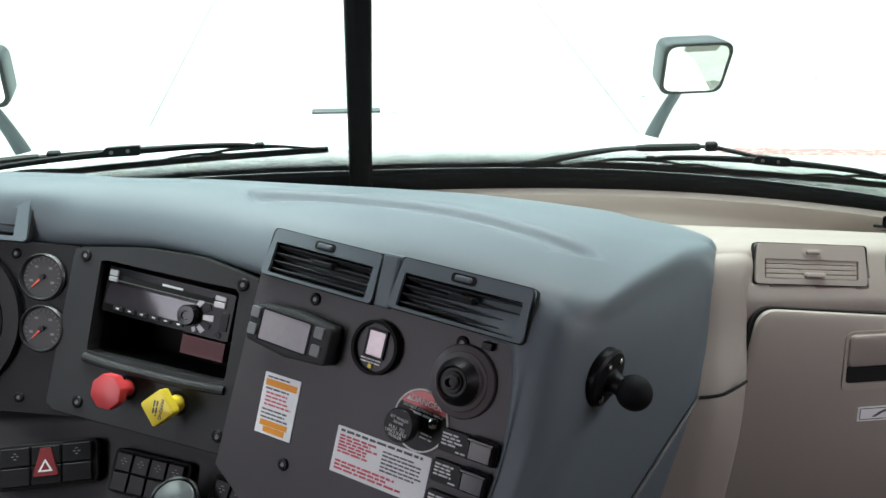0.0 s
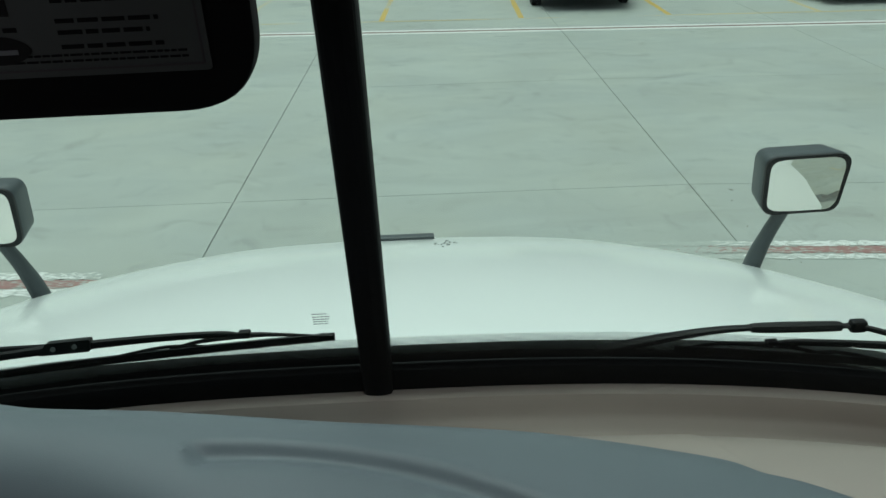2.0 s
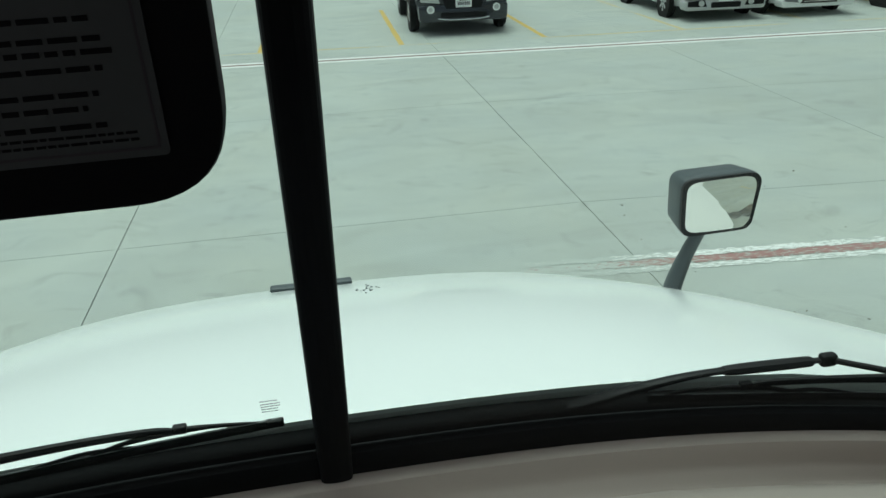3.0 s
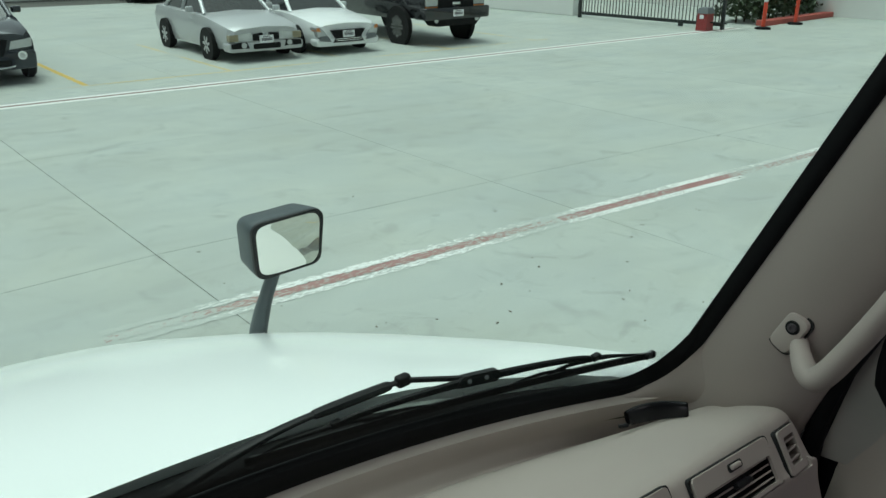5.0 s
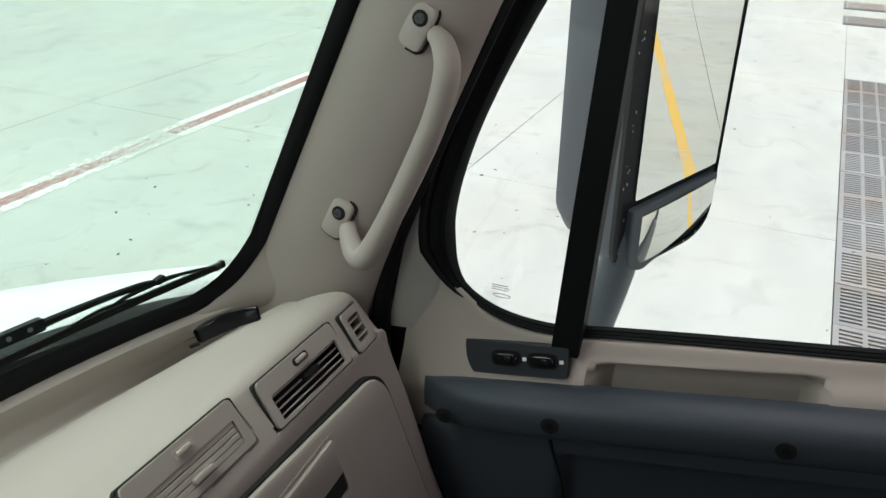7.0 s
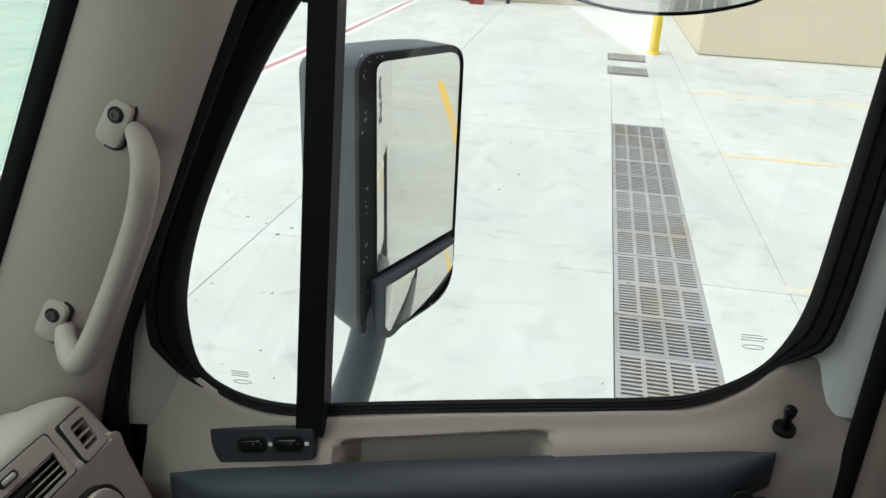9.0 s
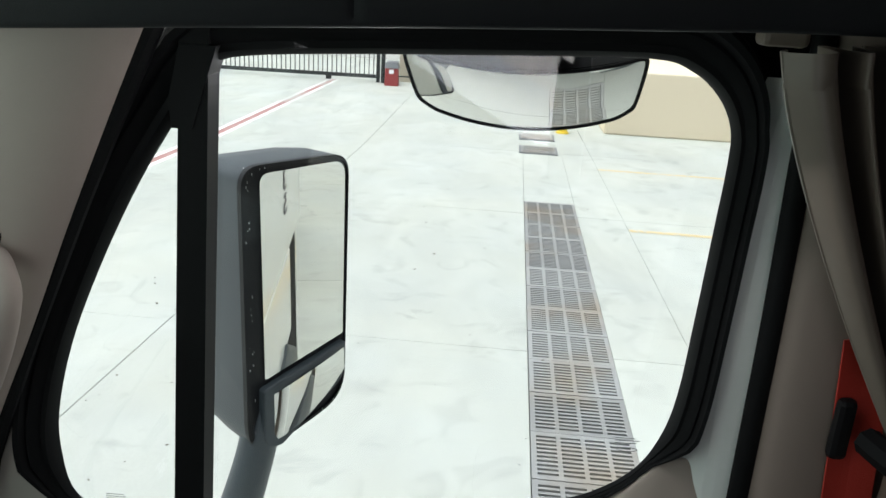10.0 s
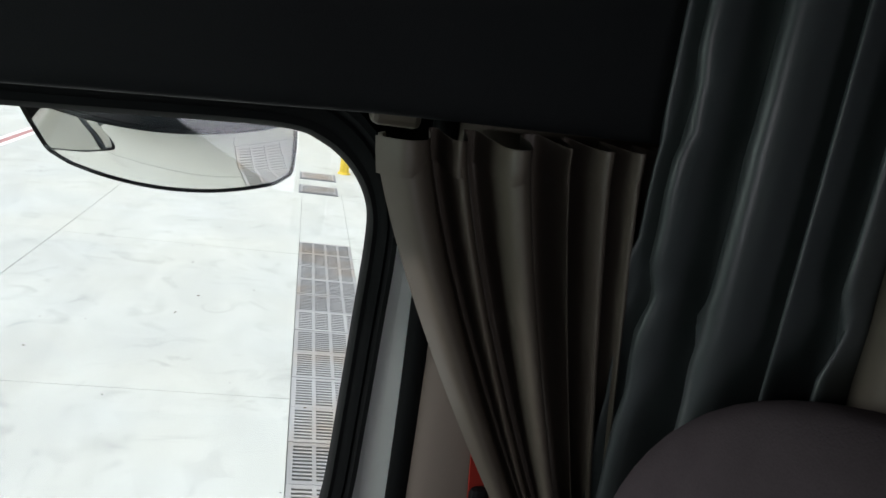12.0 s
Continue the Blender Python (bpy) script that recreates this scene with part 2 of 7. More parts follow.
# Darker copy of the panel plastic, offsetting the driver-side lamp's light.
gauge_toned = material("panel_plastic_toned_darker", (0.010, 0.010, 0.0115), 0.5, vary=0.10, scale=12, grain=1200, bump=0.15, spec=0.2)
dial_black = material("black_gauge_dial", (0.012, 0.012, 0.013), 0.5)
needle_red = material("red_gauge_needle", (0.75, 0.08, 0.03), 0.5)
windshield_glass = glass("green_tinted_windshield", (0.66, 0.835, 0.775), share=0.02)
side_glass = glass("clear_side_glass", (0.910, 0.940, 0.975), share=0.05)
car_glass = material("dark_car_glass", (0.03, 0.035, 0.035), 0.05, vary=0.3, spec=0.8)
tyre_mat = material("tyre_rubber", (0.018, 0.018, 0.018), 0.85, vary=0.2, scale=30)
rim_silver = material("silver_rim", (0.50, 0.50, 0.51), 0.35, 0.2)
rim_dark = material("black_rim", (0.02, 0.02, 0.02), 0.3, 0.4)
lamp_clear = material("clear_headlamp", (0.55, 0.56, 0.56), 0.08, 0.3, vary=0.25, scale=30)
lamp_amber = material("amber_lamp", (0.60, 0.20, 0.05), 0.15)
lamp_dull = material("yellowed_lamp", (0.30, 0.26, 0.17), 0.2, vary=0.25, scale=20)
silver_paint = material("silver_car_paint", (0.50, 0.51, 0.52), 0.3, 0.2, vary=0.05, coat=0.5)
white_car = material("white_car_paint", (0.86, 0.87, 0.87), 0.25, vary=0.03, coat=0.5)
black_car = material("black_car_paint", (0.012, 0.013, 0.015), 0.2, vary=0.1, coat=0.8)
blue_car = material("dark_blue_car_paint", (0.018, 0.024, 0.035), 0.25, 0.3, vary=0.1, coat=0.8)
red_car = material("dark_red_car_paint", (0.12, 0.02, 0.02), 0.25, vary=0.1, coat=0.8)


# ---- building helpers ----
def part(name, bm, mat, parent=None, label="", smooth=False, matrix=None):
    me = bpy.data.meshes.new(name)
    bmesh.ops.recalc_face_normals(bm, faces=bm.faces)
    if smooth:
        for f in bm.faces:
            f.smooth = True
    bm.to_mesh(me)
    bm.free()
    for one in mat if isinstance(mat, (list, tuple)) else [mat]:
        me.materials.append(one)
    ob = new(name, me)
    if matrix is not None:
        ob.matrix_world = matrix
    if parent is not None:
        ob.parent = parent
        ob.matrix_parent_inverse = Matrix.Identity(4) if parent.type == "EMPTY" and parent.matrix_basis == Matrix.Identity(4) else parent.matrix_basis.inverted()
    if label:
        ob["label"] = label
    if smooth:
        sharpen(me)
    return ob


def sharpen(me, angle=35):
    """Keep edges sharper than the angle crisp on a smooth mesh."""
    bm = bmesh.new()
    bm.from_mesh(me)
    for e in bm.edges:
        if len(e.link_faces) == 2 and e.calc_face_angle(0) > radians(angle):
            e.smooth = False
    bm.to_mesh(me)
    bm.free()


def thing(name, label, category, group="", kind="", at=(0, 0, 0)):
    ob = new(name)
    ob.empty_display_size = 0.05
    ob.location = at
    bpy.context.view_layer.update()
    return tagged(ob, label, category, group, kind)


def thing_mesh(name, bm, mat, label, category, group="", kind="", smooth=False, matrix=None):
    return tagged(part(name, bm, mat, None, "", smooth, matrix), label, category, group, kind)


def axes(o, u, v):
    """A pose with its x along u, y along v (made square to u) and z out of both."""
    u = Vector(u).normalized()
    n = u.cross(Vector(v)).normalized()
    v = n.cross(u)
    m = Matrix((u, v, n)).transposed().to_4x4()
    m.translation = Vector(o)
    return m


def add_box(bm, size, at=(0, 0, 0), m=None, bevel=0.0, seg=2):
    made = bmesh.ops.create_cube(bm, size=1.0)["verts"]
    bmesh.ops.scale(bm, vec=size, verts=made)
    if bevel:
        edges = list({e for v in made for e in v.link_edges})
        r = bmesh.ops.bevel(bm, geom=edges, offset=bevel, segments=seg, affect="EDGES", profile=0.5)
        made = list({v for f in r["faces"] for v in f.verts} | {v for v in made if v.is_valid})
    bmesh.ops.translate(bm, vec=at, verts=made)
    if m is not None:
        bmesh.ops.transform(bm, matrix=m, verts=made)
    return made


def box(size, at=(0, 0, 0), m=None, bevel=0.0, seg=2):
    bm = bmesh.new()
    add_box(bm, size, at, m, bevel, seg)
    return bm


def round_poly(pts, radii, n=6):
    """A closed outline with its corners rounded."""
    out = []
    count = len(pts)
    if not isinstance(radii, (list, tuple)):
        radii = [radii] * count
    for i in range(count):
        a, b, c = (Vector((*pts[j % count], 0)) for j in (i - 1, i, i + 1))
        r = radii[i]
        if r <= 0:
            out.append((b.x, b.y))
            continue
        p, q = (a - b).normalized(), (c - b).normalized()
        half = math.acos(max(-1, min(1, p.dot(q)))) / 2
        t = min(r / math.tan(half), 0.49 * (a - b).length, 0.49 * (c - b).length)
        s, e = b + p * t, b + q * t
        for k in range(n + 1):
            f = k / n
            out.append(tuple(((1 - f) ** 2 * s + 2 * f * (1 - f) * b + f * f * e)[:2]))
    return out


def rect(w, h, r=0.0, cx=0.0, cy=0.0, n=5):
    pts = [(cx - w / 2, cy - h / 2), (cx + w / 2, cy - h / 2), (cx + w / 2, cy + h / 2), (cx - w / 2, cy + h / 2)]
    return round_poly(pts, r, n) if r else pts


def add_prism(bm, pts, z0, z1, m=None, taper=0.0, lip=0.0):
    """An outline raised from z0 to z1; lip rounds its top edge by that much."""
    c = Vector((sum(p[0] for p in pts) / len(pts), sum(p[1] for p in pts) / len(pts), 0))
    rings = [(z0, 0.0), (z1 - lip, taper), (z1 - 0.3 * lip, taper + 0.3 * lip), (z1, taper + lip)] if lip else [(z0, 0.0), (z1, taper)]
    loops = []
    for z, inset in rings:
        ring = []
        for x, y in pts:
            d = Vector((x, y, 0)) - c
            s = max(0.0, 1 - inset / max(d.length, 1e-6))
            co = Vector((c.x + d.x * s, c.y + d.y * s, z))
            ring.append(bm.verts.new(m @ co if m is not None else co))
        loops.append(ring)
    n = len(pts)
    for a, b in zip(loops, loops[1:]):
        for i in range(n):
            bm.faces.new((a[i], a[(i + 1) % n], b[(i + 1) % n], b[i]))
    bm.faces.new(loops[-1])
    bm.faces.new(list(reversed(loops[0])))


def prism(pts, z0, z1, m=None, taper=0.0, lip=0.0):
    bm = bmesh.new()
    add_prism(bm, pts, z0, z1, m, taper, lip)
    return bm


def ring(outer, inner, z0, z1, m=None):
    """A flat frame between two outlines with the same number of points."""
    bm = bmesh.new()
    n = len(outer)
    f = lambda p, z: bm.verts.new(m @ Vector((*p, z)) if m is not None else Vector((*p, z)))  # noqa: E731
    a, b = [f(p, z0) for p in outer], [f(p, z1) for p in outer]
    c, d = [f(p, z0) for p in inner], [f(p, z1) for p in inner]
    for i in range(n):
        j = (i + 1) % n
        for q in ((a[i], a[j], b[j], b[i]), (b[i], b[j], d[j], d[i]), (d[i], d[j], c[j], c[i]), (c[i], c[j], a[j], a[i])):
            bm.faces.new(q)
    return bm


def add_disc(bm, r, z0, z1, m=None, seg=32, lip=0.0, cx=0.0, cy=0.0):
    add_prism(bm, [(cx + r * math.cos(2 * math.pi * k / seg), cy + r * math.sin(2 * math.pi * k / seg)) for k in range(seg)], z0, z1, m, 0.0, lip)


def disc(r, z0, z1, m=None, seg=32, lip=0.0, cx=0.0, cy=0.0):
    bm = bmesh.new()
    add_disc(bm, r, z0, z1, m, seg, lip, cx, cy)
    return bm


def lathe(profile, m=None, seg=32):
    """A turned shape from (radius, height) pairs."""
    bm = bmesh.new()
    loops = []
    for r, z in profile:
        loops.append([bm.verts.new((m if m is not None else Matrix.Identity(4)) @ Vector((r * math.cos(2 * math.pi * k / seg), r * math.sin(2 * math.pi * k / seg), z))) for k in range(seg)])
    for a, b in zip(loops, loops[1:]):
        for k in range(seg):
            bm.faces.new((a[k], a[(k + 1) % seg], b[(k + 1) % seg], b[k]))
    bm.faces.new(loops[-1])
    bm.faces.new(list(reversed(loops[0])))
    return bm


def catmull(p, t):
    """A point on the smooth curve through the given points, t from 0 to 1."""
    n = len(p) - 1
    f = min(max(t, 0.0), 1.0) * n
    i = min(int(f), n - 1)
    f -= i
    a, b, c, d = (p[min(max(j, 0), n)] for j in (i - 1, i, i + 1, i + 2))
    return 0.5 * (2 * b + (c - a) * f + (2 * a - 5 * b + 4 * c - d) * f * f + (3 * b - a - 3 * c + d) * f**3)


def surface(rows, nu, nv, shift=None, thick=0.0):
    """A smooth sheet through rows of points; shift moves each point; thick gives it a back at that depth."""
    rows = [[Vector(p) for p in r] for r in rows]
    grid = []
    for i in range(nu + 1):
        across = [catmull(r, i / nu) for r in rows]
        grid.append([catmull(across, j / nv) for j in range(nv + 1)])
    if shift:
        grid = [[p + shift(p) for p in g] for g in grid]
    bm = bmesh.new()
    vs = [[bm.verts.new(p) for p in g] for g in grid]
    for i in range(nu):
        for j in range(nv):
            bm.faces.new((vs[i][j], vs[i + 1][j], vs[i + 1][j + 1], vs[i][j + 1]))
    if thick:
        bm.normal_update()
        back = [[bm.verts.new(v.co - v.normal * thick) for v in g] for g in vs]
        for i in range(nu):
            for j in range(nv):
                bm.faces.new((back[i][j], back[i][j + 1], back[i + 1][j + 1], back[i + 1][j]))
        for i in range(nu):
            for j in (0, nv):
                bm.faces.new((vs[i][j], back[i][j], back[i + 1][j], vs[i + 1][j]))
        for j in range(nv):
            for i in (0, nu):
                bm.faces.new((vs[i][j], vs[i][j + 1], back[i][j + 1], back[i][j]))
    return bm


def add_tube(bm, pts, radius, seg=12, steps=None, flat=1.0, up=(0, 0, 1)):
    """A tube along the smooth curve through pts; radius may be a list, one for each point."""
    pts = [Vector(p) for p in pts]
    steps = steps or 8 * (len(pts) - 1)
    rad = [Vector((r, 0, 0)) for r in (radius if isinstance(radius, (list, tuple)) else [radius] * len(pts))]
    line = [catmull(pts, k / steps) for k in range(steps + 1)]
    rr = [catmull(rad, k / steps).x for k in range(steps + 1)]
    loops = []
    for k, p in enumerate(line):
        d = (line[min(k + 1, steps)] - line[max(k - 1, 0)]).normalized()
        s = d.cross(Vector(up))
        s = (s if s.length > 1e-4 else d.orthogonal()).normalized()
        w = s.cross(d)
        loops.append([bm.verts.new(p + rr[k] * (math.cos(a) * s + flat * math.sin(a) * w)) for a in (2 * math.pi * q / seg for q in range(seg))])
    for a, b in zip(loops, loops[1:]):
        for q in range(seg):
            bm.faces.new((a[q], a[(q + 1) % seg], b[(q + 1) % seg], b[q]))
    bm.faces.new(loops[-1])
    bm.faces.new(list(reversed(loops[0])))


def tube(pts, radius, seg=12, steps=None, flat=1.0, up=(0, 0, 1)):
    bm = bmesh.new()
    add_tube(bm, pts, radius, seg, steps, flat, up)
    return bm


def writing(name, text, size, m, mat, parent, align="CENTER", depth=0.0004):
    """Raised letters in the built-in font, turned into a mesh."""
    cu = bpy.data.curves.new(name, "FONT")
    cu.body, cu.size, cu.extrude, cu.align_x, cu.align_y = text, size, depth, align, "CENTER"
    tmp = bpy.data.objects.new(name, cu)
    scene.collection.objects.link(tmp)
    bpy.context.view_layer.update()
    me = bpy.data.meshes.new_from_object(tmp.evaluated_get(bpy.context.evaluated_depsgraph_get()))
    bpy.data.objects.remove(tmp)
    me.materials.clear()
    me.materials.append(mat)
    ob = new(name, me)
    ob.matrix_world = m
    if parent is not None:
        ob.parent = parent
        ob.matrix_parent_inverse = parent.matrix_basis.inverted()
    return ob


def add_bars(bm, x0, x1, ys, h, m, z=0.0008, ragged=0.25, words=True):
    """Lines of print too small to read: plain bars, broken into word lengths."""
    for y in ys:
        x, end = x0, x1 - random.random() * ragged * (x1 - x0)
        while x < end - 1e-4:
            w = min(random.uniform(2.0, 6.0) * h if words else end - x, end - x)
            add_box(bm, (w, h, 0.0006), (x + w / 2, y, z), m)
            x += w + 0.9 * h


# ---- the yard ----
LOT = Matrix.Rotation(radians(-2.7), 4, "Z")
SLAB_A, SLAB_B = 3.72, 3.90
A0, B0 = -1.86, -0.03
GRATE_A0, GRATE_A1, GRATE_B0, GRATE_B1 = 1.445, 9.86, 0.49, 1.11


def make_ground():
    bm = bmesh.new()
    xs, ys = [-400, GRATE_A0, GRATE_A1, 400], [-400, GRATE_B0, GRATE_B1, 400]
    for i in range(3):
        for j in range(3):
            if (i, j) != (1, 1):
                bm.faces.new([bm.verts.new((x, y, -0.012)) for x, y in ((xs[i], ys[j]), (xs[i + 1], ys[j]), (xs[i + 1], ys[j + 1]), (xs[i], ys[j + 1]))])
    bmesh.ops.remove_doubles(bm, verts=bm.verts, dist=0.001)
    return thing_mesh("ground", bm, joint_dark, "pale grey concrete yard cast in slabs", "ground", kind="structure", matrix=LOT)


ground = make_ground()


def joint_a(i, b):
    """Where the slab joint i, running away from the truck, lies at b."""
    if i == 1:
        return 1.98 - 0.02 * (b - 7)
    if i == 0:
        return -1.87 - 0.036 * (b - 7.76)
    return 5.53 if i == 2 else A0 + SLAB_A * i


def joint_b(j, a):
    """Where the cross joint j lies at a; the rows were cast a little askew."""
    if j <= 0:
        return -0.11 + 0.018 * (a - 5.6) + j * SLAB_B
    if j == 1:
        return 3.85 - 0.028 * (min(a, 12.0) - 4.15)
    k = min(max(a - 1.95, 0.0), 7.5)
    far = 7.93 + 0.044 * min(a - 1.95, 0.0) - 0.03 * k - 0.0035 * k * k - 0.08 * max(a - 9.45, 0.0)
    return far + (j - 2) * SLAB_B


def add_slab(corners):
    """One slab from its four corners in the yard's own axes."""
    c = sum((Vector((*p, 0)) for p in corners), Vector()) / 4
    inner = [Vector((*p, 0)) for p in corners]
    inner = [p + ((c - p).normalized() * 0.0035) for p in inner]
    top = [p + ((c - p).normalized() * 0.004) for p in inner]
    bm = bmesh.new()
    rings = [[bm.verts.new((p.x - c.x, p.y - c.y, z)) for p in q] for q, z in ((inner, -0.05), (inner, -0.004), (top, 0.0))]
    for lo, hi in zip(rings, rings[1:]):
        for k in range(4):
            bm.faces.new((lo[k], lo[(k + 1) % 4], hi[(k + 1) % 4], hi[k]))
    bm.faces.new(rings[-1])
    part("concrete_slab", bm, concrete, ground, matrix=LOT @ Matrix.Translation(c))


def make_slabs():
    for i in range(-5, 12):
        for j in range(-4, 9):
            q = []
            for di, dj in ((0, 0), (1, 0), (1, 1), (0, 1)):
                a = joint_a(i + di, B0 + (j + dj) * SLAB_B)
                q.append((a, joint_b(j + dj, a)))
            if j == 0 and q[1][0] > GRATE_A0 and q[0][0] < GRATE_A1:
                x0, x1 = q[0][0], q[1][0]
                add_slab([q[0], q[1], (x1, GRATE_B0), (x0, GRATE_B0)])
                add_slab([(x0, GRATE_B1), (x1, GRATE_B1), q[2], q[3]])
                if x0 < GRATE_A0:
                    add_slab([(x0, GRATE_B0), (GRATE_A0, GRATE_B0), (GRATE_A0, GRATE_B1), (x0, GRATE_B1)])
                if x1 > GRATE_A1:
                    add_slab([(GRATE_A1, GRATE_B0), (x1, GRATE_B0), (x1, GRATE_B1), (GRATE_A1, GRATE_B1)])
                continue
            add_slab(q)


make_slabs()
part("far_concrete", box((800, 800, 0.02), (0, 0, -0.04)), concrete, ground, matrix=LOT @ Matrix.Translation((0, 0, -0.02)))


def grate_mesh(w, l):
    """A trench grate: four rows of ten slots between solid bands."""
    bm = bmesh.new()
    t, edge, rib = 0.03, 0.032, 0.026
    cw = (w - 2 * edge - 3 * rib) / 4
    for k in range(5):
        ww = edge if k in (0, 4) else rib
        y = -w / 2 + (edge / 2 if k == 0 else w - edge / 2 if k == 4 else edge + k * cw + (k - 0.5) * rib)
        add_box(bm, (l, ww, t), (0, y, -t / 2))
    slots, end = 10, 0.03
    pitch = (l - 2 * end) / slots
    for k in range(4):
        y = -w / 2 + edge + (k + 0.5) * cw + k * rib
        for s in range(slots + 1):
            x = -l / 2 + end + s * pitch
            ll = pitch * 0.5 if 0 < s < slots else end + pitch * 0.25
            x = x if 0 < s < slots else (-l / 2 + ll / 2 if s == 0 else l / 2 - ll / 2)
            add_box(bm, (ll, cw + 0.002, t - 0.004), (x, y, -t / 2))
    return bm


def make_drain():
    drain = thing("trench_drain", "rust-stained slotted steel trench drain set flush in concrete", "drain", kind="structure")
    bm = bmesh.new()
    x0, x1, y0, y1, d = GRATE_A0, GRATE_A1, GRATE_B0, GRATE_B1, 0.35
    c = [[bm.verts.new((x, y, z)) for z in (-0.012, -d)] for x, y in ((x0, y0), (x1, y0), (x1, y1), (x0, y1))]
    for i in range(4):
        a, b = c[i], c[(i + 1) % 4]
        bm.faces.new((a[0], a[1], b[1], b[0]))
    bm.faces.new([v[1] for v in c])
    part("drain_channel", bm, pit_dark, drain, matrix=LOT)
    first = None
    for k in range(17):
        at = LOT @ Matrix.Translation((x0 + 0.2475 + 0.495 * k, (y0 + y1) / 2, 0.004 + 0.002 * (k % 2)))
        if first is None:
            first = part("grate", grate_mesh(y1 - y0 - 0.006, 0.488), grate_steel, drain, matrix=at)
        else:
            ob = new("grate", first.data)
            ob.parent = drain
            ob.matrix_world = at
    return drain


make_drain()


def small_drain(a):
    d = thing("drain_cover", "square dark steel drain cover in the concrete", "drain cover", "small drain covers")
    bm = bmesh.new()
    for k in range(9):
        add_box(bm, (0.045, 0.50, 0.02), (a - 0.24 + 0.06 * k, 0.86, 0.012))
    for y in (0.60, 0.86, 1.12):
        add_box(bm, (0.54, 0.03, 0.018), (a, y, 0.011))
    part("grid", bm, grate_steel, d, matrix=LOT)
    part("frame", ring(rect(0.62, 0.62, 0, a, 0.86), rect(0.54, 0.54, 0, a, 0.86), 0.001, 0.014), box_grey, d, matrix=LOT)
    # Flat dark sheet that paints the shade of a pit under the grid.
    part("painted_pit", box((0.54, 0.54, 0.002), (a, 0.86, 0.002)), pit_dark, d, matrix=LOT)


small_drain(13.15)
small_drain(14.35)


def painted_line(name, p, q, width, mat, label, z=0.003, offset=0.0):
    p, q = Vector((*p, 0)), Vector((*q, 0))
    d = (q - p).normalized()
    s = Vector((-d.y, d.x, 0))
    bm = bmesh.new()
    worn = "worn" in label
    n = max(1, int((q - p).length / (0.035 if worn else 0.15)))
    rough = 0.020 if worn else 0.008
    rng = random.Random(name + str(offset))
    rows = []
    for k in range(n + 1):
        c = p + (q - p) * (k / n) + s * offset
        e = [width / 2 + rng.uniform(-rough, rough * 0.6) for _ in range(2)]
        rows.append([bm.verts.new((*(c + s * e[0]).xy, z)), bm.verts.new((*(c - s * e[1]).xy, z))])
    for a, b in zip(rows, rows[1:]):
        bm.faces.new((a[0], b[0], b[1], a[1]))
    ob = part(name, bm, mat, matrix=LOT)
    return tagged(ob, label, "road marking", kind="structure")


def lane_stripe(p, q, paints, widths, label):
    w, r = widths
    painted_line("road_marking_red", p, q, r, paints[1], label + ", red core")
    for side in (-1, 1):
        painted_line("road_marking_white", p, q, w, paints[0], label + ", white border", offset=side * (r / 2 + w / 2))


lane_stripe((-9.0, 6.45), (-2.45, 6.31), (stripe_white, stripe_red), (0.11, 0.13), "worn red and white lane stripe flaking off")
lane_stripe((1.15, 6.65), (5.2, 6.46), (stripe_white, stripe_red), (0.09, 0.12), "worn red and white lane stripe flaking off")
lane_stripe((5.2, 6.46), (12.2, 6.03), (solid_white, solid_red), (0.09, 0.12), "red and white lane stripe with scuffed edges")
lane_stripe((12.2, 6.03), (20.6, 5.85), (solid_white, solid_red), (0.09, 0.12), "red and white lane stripe with scuffed edges")
lane_stripe((-14.0, 16.10), (20.9, 14.72), (line_white, line_red), (0.13, 0.12), "narrow red and white lane stripe")


def bay_lines():
    for k, a in enumerate((-4.05, -1.33, 1.25, 3.93, 6.60, 9.27, 11.94, 14.6)):
        b = 16.65 - 0.03 * (a - 1.3)
        painted_line("bay_marking", (a, b), (a, b + 5.4), 0.10, stripe_yellow if k in (1, 2, 3) else stripe_yellow_dim, "yellow painted parking bay line")
    painted_line("bay_marking", (-5.0, 16.85), (15.0, 16.25), 0.10, stripe_yellow_dim, "faint yellow line along the parking bays", z=0.0035)


bay_lines()
for a, b0, b1 in ((8.90, -3.4, -0.06), (12.02, -4.4, 0.0), (5.60, -3.0, -0.09)):
    painted_line("bay_marking", (a, b0), (a, b1), 0.10, stripe_yellow_dim, "faded yellow bay line on concrete")
painted_line("bay_marking", (1.92, -2.2), (1.66, -9.6), 0.10, stripe_yellow, "solid yellow bay line beside the truck")


def make_manhole():
    m = LOT @ Matrix.Translation((14.65, 7.3, 0))
    d = thing("manhole_cover", "round dark iron manhole cover in the concrete", "manhole cover")
    part("lid", disc(0.26, 0.0, 0.010, m, 40, 0.004), grate_steel, d)
    bm = bmesh.new()
    for k in range(-4, 5):
        add_box(bm, (0.02, 0.30, 0.003), (0.045 * k, 0, 0.011), m)
    part("tread", bm, pit_dark, d)


make_manhole()


def make_litter():
    """Leaf scraps, grit and tyre crumbs scattered over the slabs."""
    bm = bmesh.new()
    rng = random.Random(4)
    for k in range(190):
        a, b = (rng.uniform(1.5, 16), rng.uniform(-2.5, 9)) if k % 3 else (rng.uniform(2.6, 7.0), rng.uniform(2.6, 6.0))
        s = rng.choice((0.005, 0.006, 0.008, 0.01, 0.012, 0.018))
        m = Matrix.Translation((a, b, 0.003)) @ Matrix.Rotation(rng.uniform(0, 6.3), 4, "Z") @ Matrix.Rotation(rng.uniform(-0.3, 0.3), 4, "X")
